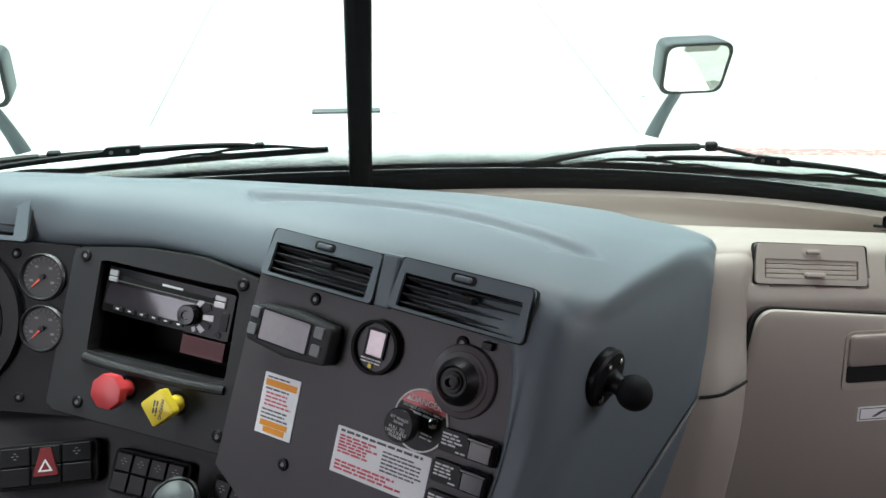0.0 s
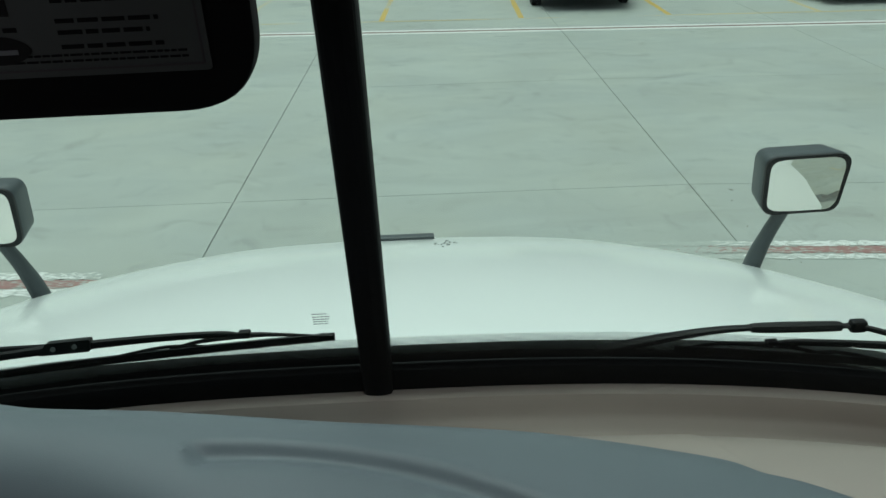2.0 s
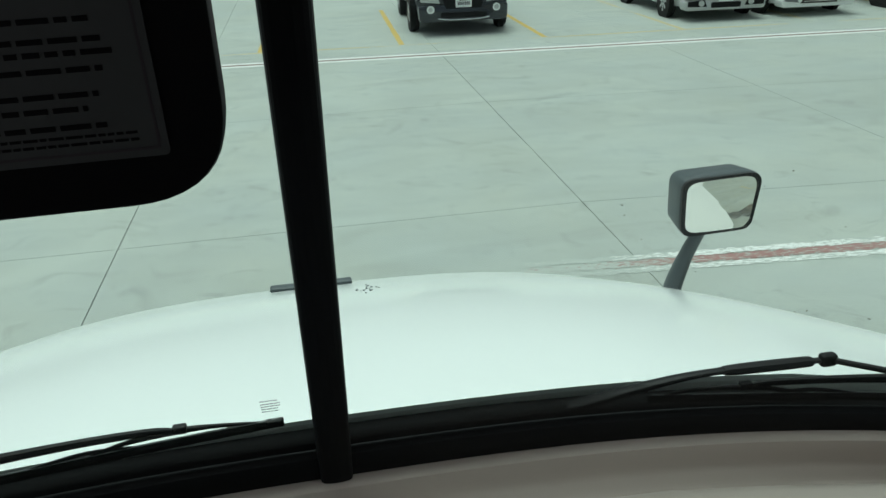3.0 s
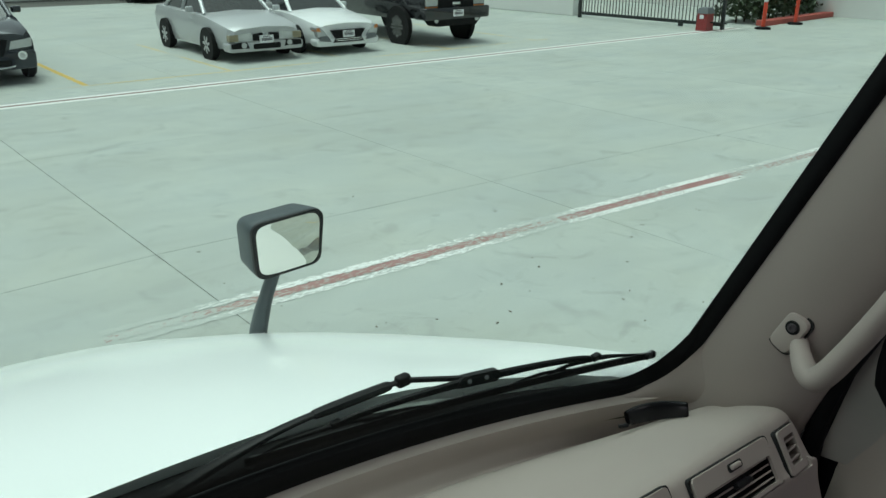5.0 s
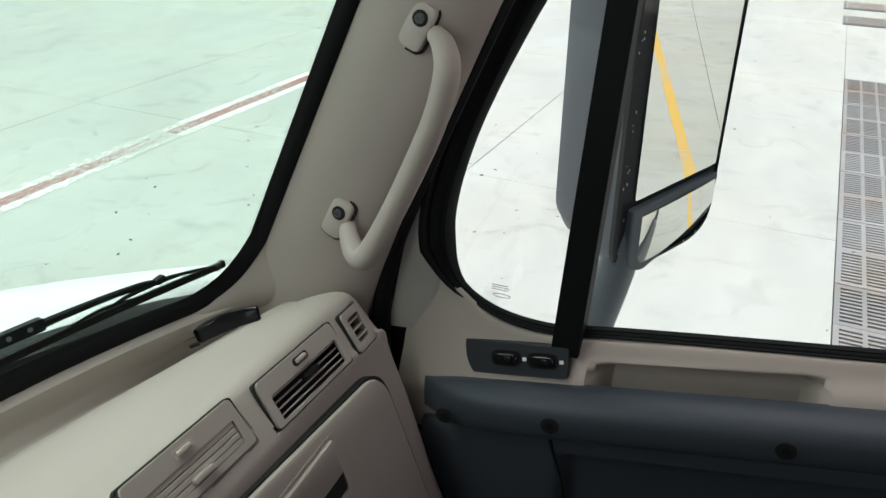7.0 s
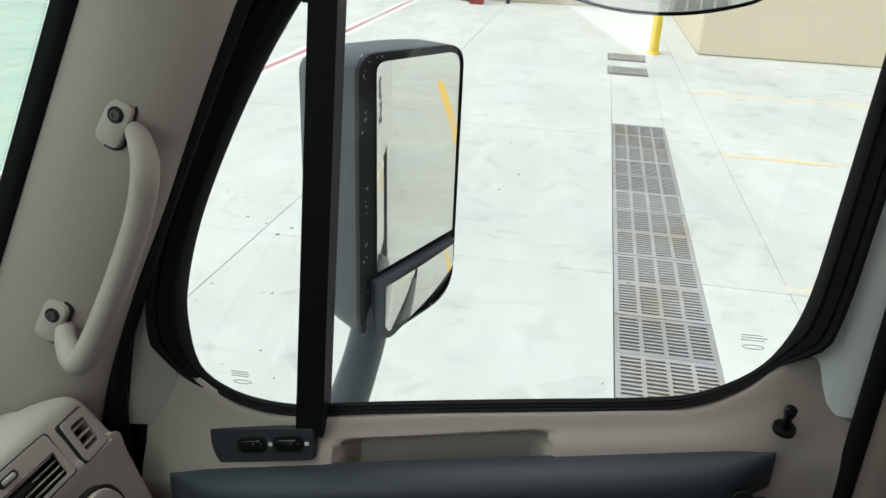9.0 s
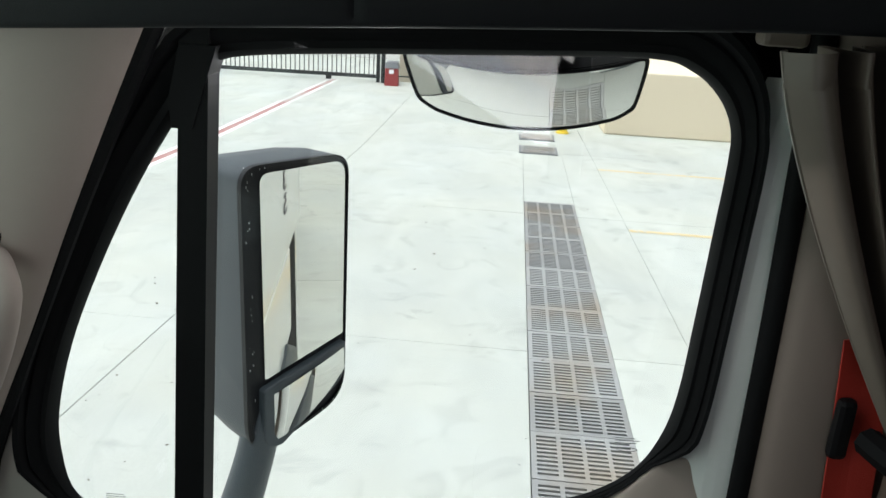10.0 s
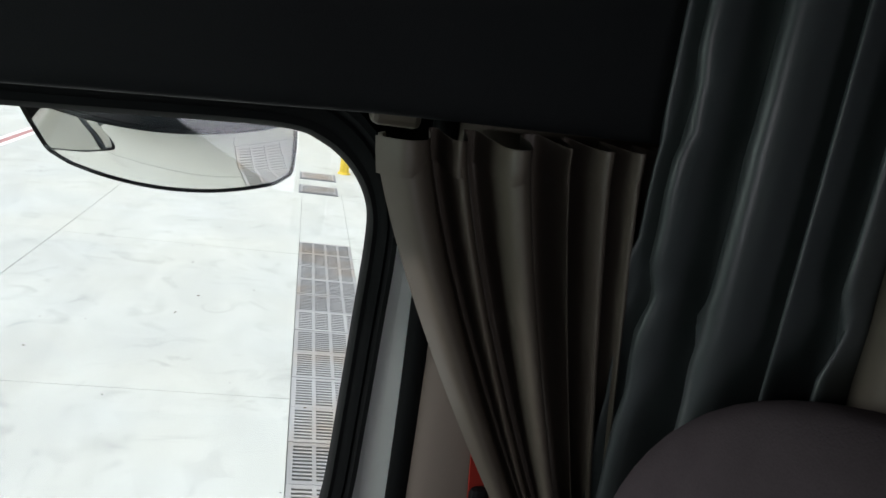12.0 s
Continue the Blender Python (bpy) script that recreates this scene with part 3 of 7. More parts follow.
        pts = [(s * rng.uniform(0.5, 1.3) * math.cos(t), 0.55 * s * rng.uniform(0.5, 1.3) * math.sin(t)) for t in (0, 1.2, 2.4, 3.6, 4.9)]
        add_prism(bm, pts, 0.0, 0.003, m)
    ob = part("ground_litter", bm, material("dry_leaf_litter", (0.11, 0.095, 0.07), 0.9, vary=0.5, scale=2), matrix=LOT)
    tagged(ob, "scattered brown leaf scraps and grit on concrete", "litter", kind="stuff")


make_litter()


def gate_panel(name, y0, y1, label, wheel):
    g = thing(name, label, "gate", "yard gates")
    x = 20.8
    n = int((y1 - y0) / 0.115)
    bar = None
    for k in range(n + 1):
        y = y0 + (y1 - y0) * k / n
        if bar is None:
            bar = part("bar", box((0.02, 0.02, 1.95), (0, 0, 1.13)), gate_paint, g, matrix=Matrix.Translation((x, y, 0)))
        else:
            ob = new("bar", bar.data)
            ob.parent = g
            ob.matrix_world = Matrix.Translation((x, y, 0))
    for z in (0.14, 2.1):
        part("rail", box((0.05, y1 - y0 + 0.1, 0.09), (x, (y0 + y1) / 2, z), bevel=0.006), gate_paint, g)
    for y in (y0, y1):
        part("post", box((0.09, 0.09, 2.2), (x, y, 1.1), bevel=0.006), gate_paint, g)
    for y in wheel:
        part("wheel_bracket", box((0.07, 0.14, 0.14), (x - 0.02, y, 0.085), bevel=0.01), gate_paint, g)


gate_panel("sliding_gate", 3.75, 8.9, "black steel sliding gate with vertical bars", (5.0, 7.9))
gate_panel("sliding_gate", 13.7, 18.7, "black steel sliding gate with vertical bars", (15.0,))


def gate_operator(y, h):
    o = thing("gate_operator", "red gate motor box with a grey weathered hood", "gate operator", "gate motor boxes")
    part("cabinet", prism(rect(0.36, 0.34, 0.03), 0.0, h, Matrix.Translation((20.4, y, 0)), 0.02), box_red, o)
    part("hood", prism(rect(0.38, 0.36, 0.04), h, h + 0.16, Matrix.Translation((20.4, y, 0)), 0.05, 0.03), box_grey, o)
    part("notice", box((0.005, 0.12, 0.10), (20.21, y, h * 0.82)), paper, o)
    part("latch_bar", box((0.03, 0.5, 0.035), (20.42, y - 0.4, 0.22)), gate_paint, o)


gate_operator(3.36, 0.42)
gate_operator(14.0, 0.45)


def make_walls():
    w = thing_mesh("wall_back", box((0.3, 9.0, 4.5), (21.3, -1.25, 2.25), bevel=0.02), wall_far, "tan stucco boundary wall", "wall", kind="structure")
    thing_mesh("wall_right", box((5.6, 30.0, 1.16), (18.0, -15.72, 0.58), bevel=0.03), wall_paint, "low cream stucco wall with a flat top", "wall", kind="structure", matrix=Matrix.Rotation(radians(-1.5), 4, "Z"))
    thing_mesh("wall_upper", box((0.4, 30.0, 6.0), (19.0, -16.2, 3.0)), wall_far, "tan stucco building wall behind the low wall", "wall", kind="structure", matrix=Matrix.Rotation(radians(-1.5), 4, "Z"))
    thing_mesh("wall_far_white", box((0.3, 60.0, 6.0), (27.0, 22.0, 3.0)), white_wall, "white rendered building across the street", "wall", kind="structure")
    thing_mesh("wall_white", box((0.3, 12.0, 2.6), (21.2, 25.2, 1.3), bevel=0.02), white_wall, "white boundary wall beside the gate", "wall", kind="structure")
    thing_mesh("wall_lot_end", box((34.0, 0.3, 2.4), (-1.0, 39.0, 1.2), bevel=0.02), white_wall, "pale rendered wall at the end of the lot", "wall", kind="structure", matrix=LOT @ Matrix.Rotation(radians(-6), 4, "Z"))
    for y in (2.62, 3.62):
        thing_mesh("gate_post", box((0.1, 0.1, 2.6), (20.75, y, 1.3), bevel=0.01), gate_paint, "black square steel gate post", "post", "gate posts")


make_walls()


def make_bollard():
    b = thing("bollard", "yellow painted steel bollard with a rounded cap", "bollard")
    part("post", lathe([(0.085, 0.0), (0.085, 0.95), (0.07, 1.0), (0.035, 1.03)], Matrix.Translation((15.0, -0.33, 0)), 20), bollard_yellow, b, smooth=True)
    part("base_collar", lathe([(0.12, 0.0), (0.11, 0.03), (0.09, 0.035)], Matrix.Translation((15.0, -0.33, 0)), 20), bollard_yellow, b)


make_bollard()


def delineator(x, y):
    d = thing("delineator_post", "orange plastic delineator post on a black base", "traffic post", "orange delineator posts")
    m = Matrix.Translation((x, y, 0))
    part("base", lathe([(0.22, 0.0), (0.2, 0.05), (0.08, 0.07)], m, 16), rubber, d)
    part("tube", lathe([(0.055, 0.05), (0.05, 0.95), (0.03, 1.0)], m, 12), orange, d)
    part("reflector_band", lathe([(0.056, 0.72), (0.056, 0.82)], m, 12), paper, d)


delineator(21.9, 13.1)
delineator(23.75, 13.1)
thing_mesh("kerb", box((15.0, 0.30, 0.16), (30.1, 13.55, 0.07), bevel=0.02), kerb_red, "red painted concrete kerb", "kerb", kind="structure")


def make_hedge():
    bm = bmesh.new()
    rng = random.Random(9)
    for k in range(4200):
        p = Vector((rng.uniform(22.6, 33.5), rng.uniform(13.8, 15.2), 0))
        p.z = rng.uniform(0.12, 1.25 + 0.25 * math.sin(p.x * 2.1))
        q = Euler((rng.uniform(-1, 1), rng.uniform(-1, 1), rng.uniform(0, 6.3))).to_matrix()
        s = rng.uniform(0.09, 0.17)
        vs = [bm.verts.new(p + q @ Vector(c)) for c in ((-s, 0, 0), (0, -0.45 * s, 0.02), (s, 0, 0), (0, 0.45 * s, 0.02))]
        bm.faces.new(vs)
    h = thing("hedge", "dark green clipped hedge above a red kerb", "hedge")
    part("leaves", bm, hedge_leaf, h)
    bm = bmesh.new()
    for k in range(12):
        x = 22.9 + 0.48 * k
        add_tube(bm, [(x, 14.5, 0), (x + 0.05, 14.5, 0.5), (x - 0.05, 14.45, 1.1)], [0.03, 0.02, 0.01], 6, 6)
    part("stems", bm, material("hedge_stems", (0.08, 0.06, 0.04), 0.9), h)


make_hedge()


# ---- parked cars ----
def car(name, label, at, turn, dims, paint, rim, profile, style, size=1.0):
    """A parked car built from cross-sections. profile rows: y along it from the nose (0) to the tail, half width at the sill, at the belt,
    belt height, roof half width and roof height (or None where there is no cabin)."""
    m = LOT @ Matrix.Translation((*at, 0)) @ Matrix.Rotation(radians(turn), 4, "Z") @ Matrix.Scale(size, 4)
    L, W, sill, wheel_r, wb0, wb1 = dims
    c = thing(name, label, "car" if style != "pickup" else "pickup truck", "parked cars")
    rows = []
    for y, ws, wbelt, zb, *_ in profile:
        low = sill if 0.25 < y < L - 0.25 else sill + 0.08
        rows.append([(-wbelt * 0.80, y, zb), (-wbelt * 0.97, y, zb - 0.04), (-ws, y, zb - 0.22), (-ws, y, low + 0.16), (-ws * 0.95, y, low), (0, y, low - 0.02),
                     (ws * 0.95, y, low), (ws, y, low + 0.16), (ws, y, zb - 0.22), (wbelt * 0.97, y, zb - 0.04), (wbelt * 0.80, y, zb), (0, y, zb + 0.035), (-wbelt * 0.80, y, zb)])
    bm = bmesh.new()
    loops = [[bm.verts.new(m @ Vector((x, y, z))) for x, y, z in r[:-1]] for r in rows]
    for a, b in zip(loops, loops[1:]):
        for k in range(12):
            bm.faces.new((a[k], a[(k + 1) % 12], b[(k + 1) % 12], b[k]))
    bm.faces.new(loops[0])
    bm.faces.new(list(reversed(loops[-1])))
    bmesh.ops.bevel(bm, geom=[e for e in bm.edges if len(e.link_faces) == 2 and e.calc_face_angle(0) > radians(40)], offset=0.04, segments=3, affect="EDGES", profile=0.5)
    part("body", bm, paint, c, smooth=True)
    # wheel arches
    for sx in (-1, 1):
        for wy in (wb0, wb1):
            wm = m @ Matrix.Translation((sx * (W / 2 - 0.015), wy, wheel_r)) @ Matrix.Rotation(radians(90), 4, "Y")
            # Black disc on the body paints the shade inside the arch.
            part("wheel_arch", disc(wheel_r * 1.17, -0.09, 0.022, wm, 28), hole_black, c)
            wh = part("wheel", lathe([(wheel_r * 0.62, -0.10), (wheel_r * 0.96, -0.10), (wheel_r, -0.07), (wheel_r, 0.05), (wheel_r * 0.95, 0.085), (wheel_r * 0.70, 0.09), (wheel_r * 0.66, 0.05)] if sx > 0 else [(wheel_r * 0.66, -0.05), (wheel_r * 0.70, -0.09), (wheel_r * 0.95, -0.085), (wheel_r, -0.05), (wheel_r, 0.07), (wheel_r * 0.96, 0.10), (wheel_r * 0.62, 0.10)], wm, 32), tyre_mat, c, smooth=True)
            o = 0.07 * sx
            part("rim", disc(wheel_r * 0.66, min(o, o - 0.03 * sx), max(o, o - 0.03 * sx), wm, 28), rim_dark if style == "pickup" else rim, wh)
            bm = bmesh.new()
            spokes = 8 if style == "pickup" else 7
            for k in range(spokes):
                a = 2 * math.pi * k / spokes
                sm = wm @ Matrix.Rotation(a, 4, "Z")
                for w in ((-0.16, 0.16) if style == "pickup" else (0.0,)):
                    add_box(bm, (wheel_r * 0.50, wheel_r * (0.07 if style == "pickup" else 0.17), 0.02), (wheel_r * 0.36, w * wheel_r * 0.5, o + 0.012 * sx), sm)
            add_disc(bm, wheel_r * 0.15, o - 0.02, o + 0.02 + 0.004 * sx, wm, 16)
            part("wheel_spider", bm, steel if style == "pickup" else rim, wh)
    # cabin
    cab = [(y, wbelt, zb, wr, zr) for y, ws, wbelt, zb, wr, zr in profile if wr]
    y0, yr0, yr1, y1 = style_cabin(cab)
    wb, zb, wr, zr = cab[0][1] * 0.88, cab[0][2] - 0.03, max(k[3] for k in cab), max(k[4] for k in cab)
    bm = bmesh.new()
    base = [(-wb, y0), (wb, y0), (wb, y1), (-wb, y1)]
    top = [(-wr, yr0), (wr, yr0), (wr, yr1), (-wr, yr1)]
    b4 = [bm.verts.new(m @ Vector((x, y, zb))) for x, y in base]
    t4 = [bm.verts.new(m @ Vector((x, y, zr - 0.03))) for x, y in top]
    for k in range(4):
        bm.faces.new((b4[k], b4[(k + 1) % 4], t4[(k + 1) % 4], t4[k]))
    bm.faces.new(t4)
    part("glasshouse", bm, car_glass, c)
    part("roof", prism(round_poly([(-wr - 0.02, yr0 - 0.04), (wr + 0.02, yr0 - 0.04), (wr + 0.02, yr1 + 0.05), (-wr - 0.02, yr1 + 0.05)], 0.12), zr - 0.05, zr + 0.02, m, 0.0, 0.04), paint, c, smooth=True)
    for sx in (-1, 1):
        for ya, yb in ((y0, yr0), (y1, yr1), ((y0 + y1) / 2 + 0.05, (yr0 + yr1) / 2)):
            part("pillar", tube([m @ Vector((sx * (wb + 0.005), ya, zb)), m @ Vector((sx * (wr + 0.012), yb, zr - 0.02))], 0.045, 8, 4), paint, c)
    # nose
    zh = profile[0][3]
    f = m @ Matrix.Translation((0, 0, 0)) @ Matrix.Rotation(radians(90), 4, "X")
    front_details(c, f, style, W, sill, zh, paint)
    for sx in (-1, 1):
        part("side_mirror", box((0.17, 0.12, 0.12), (sx * (W / 2 + 0.07), y0 + 0.42, zb + 0.10), m, 0.03), paint if style != "pickup" else black, c)
        for yy in (0.42, 0.66):
            part("door_handle", box((0.02, 0.16, 0.03), (sx * (W / 2 - 0.01), L * yy, zb - 0.12), m, 0.008), paint if style == "silver" else black, c)
    return c


def style_cabin(cab):
    return cab[0][0], cab[1][0], cab[2][0], cab[3][0]


def front_details(c, f, style, W, sill, zh, paint):
    """Lamps, grille, bumper and plate on the nose; f is a pose with x across, y up and z forward."""
    if style == "silver":
        for sx in (-1, 1):
            lamp = part("headlamp", prism([(sx * 0.30, zh - 0.24), (sx * 0.80, zh - 0.24), (sx * 0.80, zh - 0.10), (sx * 0.30, zh - 0.08)], -0.10, 0.03, f), lamp_clear, c)
            part("indicator", prism([(sx * 0.62, zh - 0.24), (sx * 0.82, zh - 0.24), (sx * 0.82, zh - 0.11), (sx * 0.62, zh - 0.10)], -0.10, 0.034, f), lamp_dull, lamp)
            part("fog_lamp", disc(0.06, 0.03, 0.085, f, 16, cx=sx * 0.52, cy=0.36), lamp_clear, c)
            part("intake", prism([(sx * 0.40, 0.29), (sx * 0.80, 0.30), (sx * 0.80, 0.40), (sx * 0.45, 0.42)], 0.0, 0.075, f), hole_black, c)
            part("grille", prism([(sx * 0.04, zh - 0.25), (sx * 0.30, zh - 0.24), (sx * 0.30, zh - 0.11), (sx * 0.08, zh - 0.09)], -0.05, 0.04, f), black, c)
        part("bumper", prism(round_poly([(-0.84, 0.22), (0.84, 0.22), (0.86, zh - 0.27), (-0.86, zh - 0.27)], 0.06), -0.25, 0.06, f, 0.0, 0.04), paint, c, smooth=True)
        part("lower_intake", prism(rect(0.62, 0.11, 0.03, 0, 0.32), 0.0, 0.075, f), hole_black, c)
        part("badge", prism([(-0.07, zh - 0.22), (0.07, zh - 0.22), (0, zh - 0.10)], 0.0, 0.06, f), chrome, c)
        zp = 0.46
    elif style == "white":
        for sx in (-1, 1):
            lamp = part("headlamp", prism([(sx * 0.50, zh - 0.34), (sx * 0.80, zh - 0.26), (sx * 0.84, zh - 0.05), (sx * 0.74, zh - 0.03), (sx * 0.58, zh - 0.18)], -0.25, 0.05, f), lamp_clear, c)
            part("indicator", prism([(sx * 0.72, zh - 0.14), (sx * 0.83, zh - 0.12), (sx * 0.83, zh - 0.05), (sx * 0.75, zh - 0.05)], -0.2, 0.056, f), lamp_amber, lamp)
            part("fog_recess", prism([(sx * 0.46, 0.30), (sx * 0.78, 0.34), (sx * 0.74, 0.44), (sx * 0.55, 0.44)], -0.1, 0.085, f), box_grey, c)
        part("bumper", prism(round_poly([(-0.82, 0.20), (0.82, 0.20), (0.86, zh - 0.30), (-0.86, zh - 0.30)], 0.08), -0.25, 0.07, f, 0.0, 0.05), paint, c, smooth=True)
        part("grille", prism([(-0.28, zh - 0.38), (0.28, zh - 0.38), (0.46, zh - 0.12), (-0.46, zh - 0.12)], -0.05, 0.082, f), black, c)
        part("lower_intake", prism([(-0.42, 0.28), (0.42, 0.28), (0.34, 0.40), (-0.34, 0.40)], 0.0, 0.085, f), black, c)
        bm = bmesh.new()
        for z in (0.32, 0.36):
            add_box(bm, (0.7, 0.012, 0.01), (0, z, 0.088), f)
        part("intake_bars", bm, chrome, c)
        part("badge", disc(0.065, 0.05, 0.095, f, 20, cy=zh - 0.22), chrome, c)
        zp = 0.47
    elif style == "suv":
        for sx in (-1, 1):
            part("headlamp", prism([(sx * 0.45, zh - 0.26), (sx * 0.82, zh - 0.22), (sx * 0.84, zh - 0.08), (sx * 0.50, zh - 0.12)], -0.2, 0.03, f), lamp_clear, c)
            fog = part("fog_lamp", disc(0.075, 0.0, 0.085, f, 20, cx=sx * 0.64, cy=0.50), chrome, c)
            part("lens", disc(0.045, 0.08, 0.09, f, 16, cx=sx * 0.64, cy=0.50), lamp_clear, fog)
        part("bumper", prism(round_poly([(-0.86, 0.26), (0.86, 0.26), (0.88, zh - 0.28), (-0.88, zh - 0.28)], 0.08), -0.25, 0.07, f, 0.0, 0.05), paint, c, smooth=True)
        part("grille", prism([(-0.34, zh - 0.36), (0.34, zh - 0.36), (0.44, zh - 0.08), (-0.44, zh - 0.08)], -0.05, 0.078, f), black, c)
        part("badge", disc(0.07, 0.05, 0.09, f, 20, cy=zh - 0.2), chrome, c)
        part("lower_trim", tube([f @ Vector(p) for p in ((-0.5, 0.33, 0.08), (-0.25, 0.30, 0.09), (0.25, 0.30, 0.09), (0.5, 0.33, 0.08))], 0.016, 8), chrome, c)
        part("lower_intake", prism(rect(0.9, 0.10, 0.03, 0, 0.38), 0.0, 0.076, f), hole_black, c)
        zp = 0.60
    else:
        for sx in (-1, 1):
            part("headlamp", prism(rect(0.34, 0.16, 0.02, sx * 0.72, zh - 0.20), -0.2, 0.04, f), lamp_clear, c)
            part("indicator", prism(rect(0.34, 0.07, 0.02, sx * 0.72, zh - 0.33), -0.2, 0.04, f), lamp_amber, c)
            part("fog_lamp", disc(0.06, 0.0, 0.09, f, 16, cx=sx * 0.62, cy=0.60), lamp_clear, c)
        part("grille", prism(rect(1.08, 0.28, 0.02, 0, zh - 0.26), -0.1, 0.04, f), black, c)
        part("badge", box((0.24, 0.07, 0.03), (0, zh - 0.24, 0.05), f, 0.008), chrome, c)
        part("bumper", prism(round_poly([(-0.98, 0.62), (0.98, 0.62), (0.98, 0.90), (-0.98, 0.90)], 0.05), -0.3, 0.14, f, 0.0, 0.04), black_car, c, smooth=True)
        part("skid_plate", prism([(-0.60, 0.46), (0.60, 0.46), (0.75, 0.62), (-0.75, 0.62)], -0.3, 0.08, f), black, c)
        zp = 0.76
    z0 = 0.06 if style == "silver" else 0.085 if style != "pickup" else 0.14
    plate = part("number_plate", prism(rect(0.31, 0.155, 0.012, 0, zp), z0 - 0.02, z0 + 0.012, f), paper, c)
    bm = bmesh.new()
    for k in range(7):
        add_box(bm, (0.026, 0.06, 0.002), (-0.105 + 0.035 * k, zp - 0.005, z0 + 0.013), f)
    add_box(bm, (0.16, 0.018, 0.002), (0, zp + 0.055, z0 + 0.013), f)
    part("small_print", bm, ink_black, plate)


SEDAN = [(0.0, 0.70, 0.70, 0.68, None, None), (0.12, 0.83, 0.80, 0.74, None, None), (0.9, 0.87, 0.84, 0.86, None, None), (1.35, 0.87, 0.86, 0.92, 0.60, 1.40),
         (2.05, 0.87, 0.86, 0.93, 0.60, 1.41), (3.15, 0.87, 0.86, 0.95, 0.58, 1.40), (3.95, 0.87, 0.85, 0.97, 0.58, 1.3), (4.45, 0.84, 0.80, 0.95, None, None), (4.65, 0.72, 0.70, 0.90, None, None)]
SUV = [(0.0, 0.74, 0.74, 0.86, None, None), (0.12, 0.88, 0.84, 0.94, None, None), (0.85, 0.91, 0.88, 1.03, None, None), (1.2, 0.91, 0.90, 1.08, 0.64, 1.68),
       (1.95, 0.91, 0.90, 1.09, 0.64, 1.69), (3.9, 0.91, 0.90, 1.10, 0.62, 1.66), (4.3, 0.91, 0.88, 1.10, 0.62, 1.5), (4.6, 0.85, 0.80, 1.05, None, None)]
PICKUP = [(0.0, 0.92, 0.90, 1.22, None, None), (0.1, 0.98, 0.95, 1.28, None, None), (1.2, 1.0, 0.97, 1.34, None, None), (1.5, 1.0, 0.97, 1.36, 0.70, 1.98),
          (2.1, 1.0, 0.97, 1.36, 0.70, 2.0), (3.5, 1.0, 0.97, 1.36, 0.70, 1.99), (3.75, 1.0, 0.97, 1.36, 0.70, 1.9), (5.4, 1.0, 0.97, 1.34, None, None), (5.6, 0.98, 0.95, 1.30, None, None)]
car("sedan", "silver sedan with grey wheel covers parked in a bay", (7.80, 17.35), -2.0, (4.65, 1.74, 0.22, 0.31, 0.95, 3.58), silver_paint, rim_silver, SEDAN, "silver", 0.98)
car("sedan", "white compact sedan with clear headlamps parked in a bay", (9.72, 17.25), -2.0, (4.65, 1.74, 0.20, 0.30, 0.88, 3.48), white_car, rim_silver, SEDAN, "white", 0.93)
car("pickup_truck", "black lifted pickup truck with black and silver wheels", (12.55, 16.95), -2.0, (5.6, 2.0, 0.58, 0.42, 0.95, 4.3), black_car, rim_dark, PICKUP, "pickup", 0.97)
car("suv", "dark blue compact SUV with chrome fog lamp rings", (2.55, 17.55), -1.0, (4.6, 1.82, 0.26, 0.35, 0.92, 3.6), blue_car, rim_silver, SUV, "suv")
car("sedan", "dark red sedan parked in the row behind", (11.75, 33.9), -2.0, (4.65, 1.74, 0.22, 0.31, 0.95, 3.58), red_car, rim_silver, SEDAN, "silver")


# ---- the truck, outside ----
def glass_y(x, z=1.853):
    """Where the windshield lies, ahead of the seats."""
    return 2.39 - 0.20 * (abs(x) / 0.95) ** 2.6 - (0.35 + 0.108 * (abs(x) / 0.95) ** 3) * (z - 1.853)


def hood_z(x, y):
    mid = catmull([Vector((0, 0, k)) for k in (1.765, 1.738, 1.704, 1.666, 1.621, 1.562, 1.487, 1.401, 1.27, 1.04)], (y - 2.40) / 1.80).z
    return mid - (0.055 + 0.078 * min(1.0, max(0.0, (y - 2.45) / 1.15))) * (abs(x) / 1.05) ** 2.8


def make_hood():
    hood = thing("truck_hood", "white painted sloping truck hood", "truck hood")
    bm = bmesh.new()
    nx, ny = 48, 44
    vs = []
    for i in range(nx + 1):
        row = []
        for j in range(ny + 1):
            x = -1.28 + 2.56 * i / nx
            rear = 2.635 - 0.025 * (x / 0.7) ** 2 - 0.10 * max(0.0, (abs(x) - 0.75) / 0.25) ** 1.5
            at = rear + (4.20 - rear) * j / ny
            row.append(bm.verts.new((x, at - 0.10 * (abs(x) / 1.1) ** 3 * (at - 2.40) / 1.80, hood_z(x, at))))
        vs.append(row)
    for i in range(nx):
        for j in range(ny):
            bm.faces.new((vs[i][j], vs[i + 1][j], vs[i + 1][j + 1], vs[i][j + 1]))
    for e in (0, nx):
        low = [bm.verts.new((v.co.x * 1.04, v.co.y, 0.75)) for v in vs[e]]
        for j in range(ny):
            bm.faces.new((vs[e][j], vs[e][j + 1], low[j + 1], low[j]))
    lip = [bm.verts.new((r[0].co.x, r[0].co.y + 0.012, r[0].co.z - 0.035)) for r in vs]
    for i in range(nx):
        bm.faces.new((vs[i][0], lip[i], lip[i + 1], vs[i + 1][0]))
    part("shell", bm, white_paint, hood, smooth=True)
    part("badge_strip", box((0.225, 0.03, 0.012), (-0.012, 3.66, hood_z(0, 3.66) + 0.008), bevel=0.004), mirror_grey, hood, "grey badge strip")
    bm = bmesh.new()
    rng = random.Random(3)
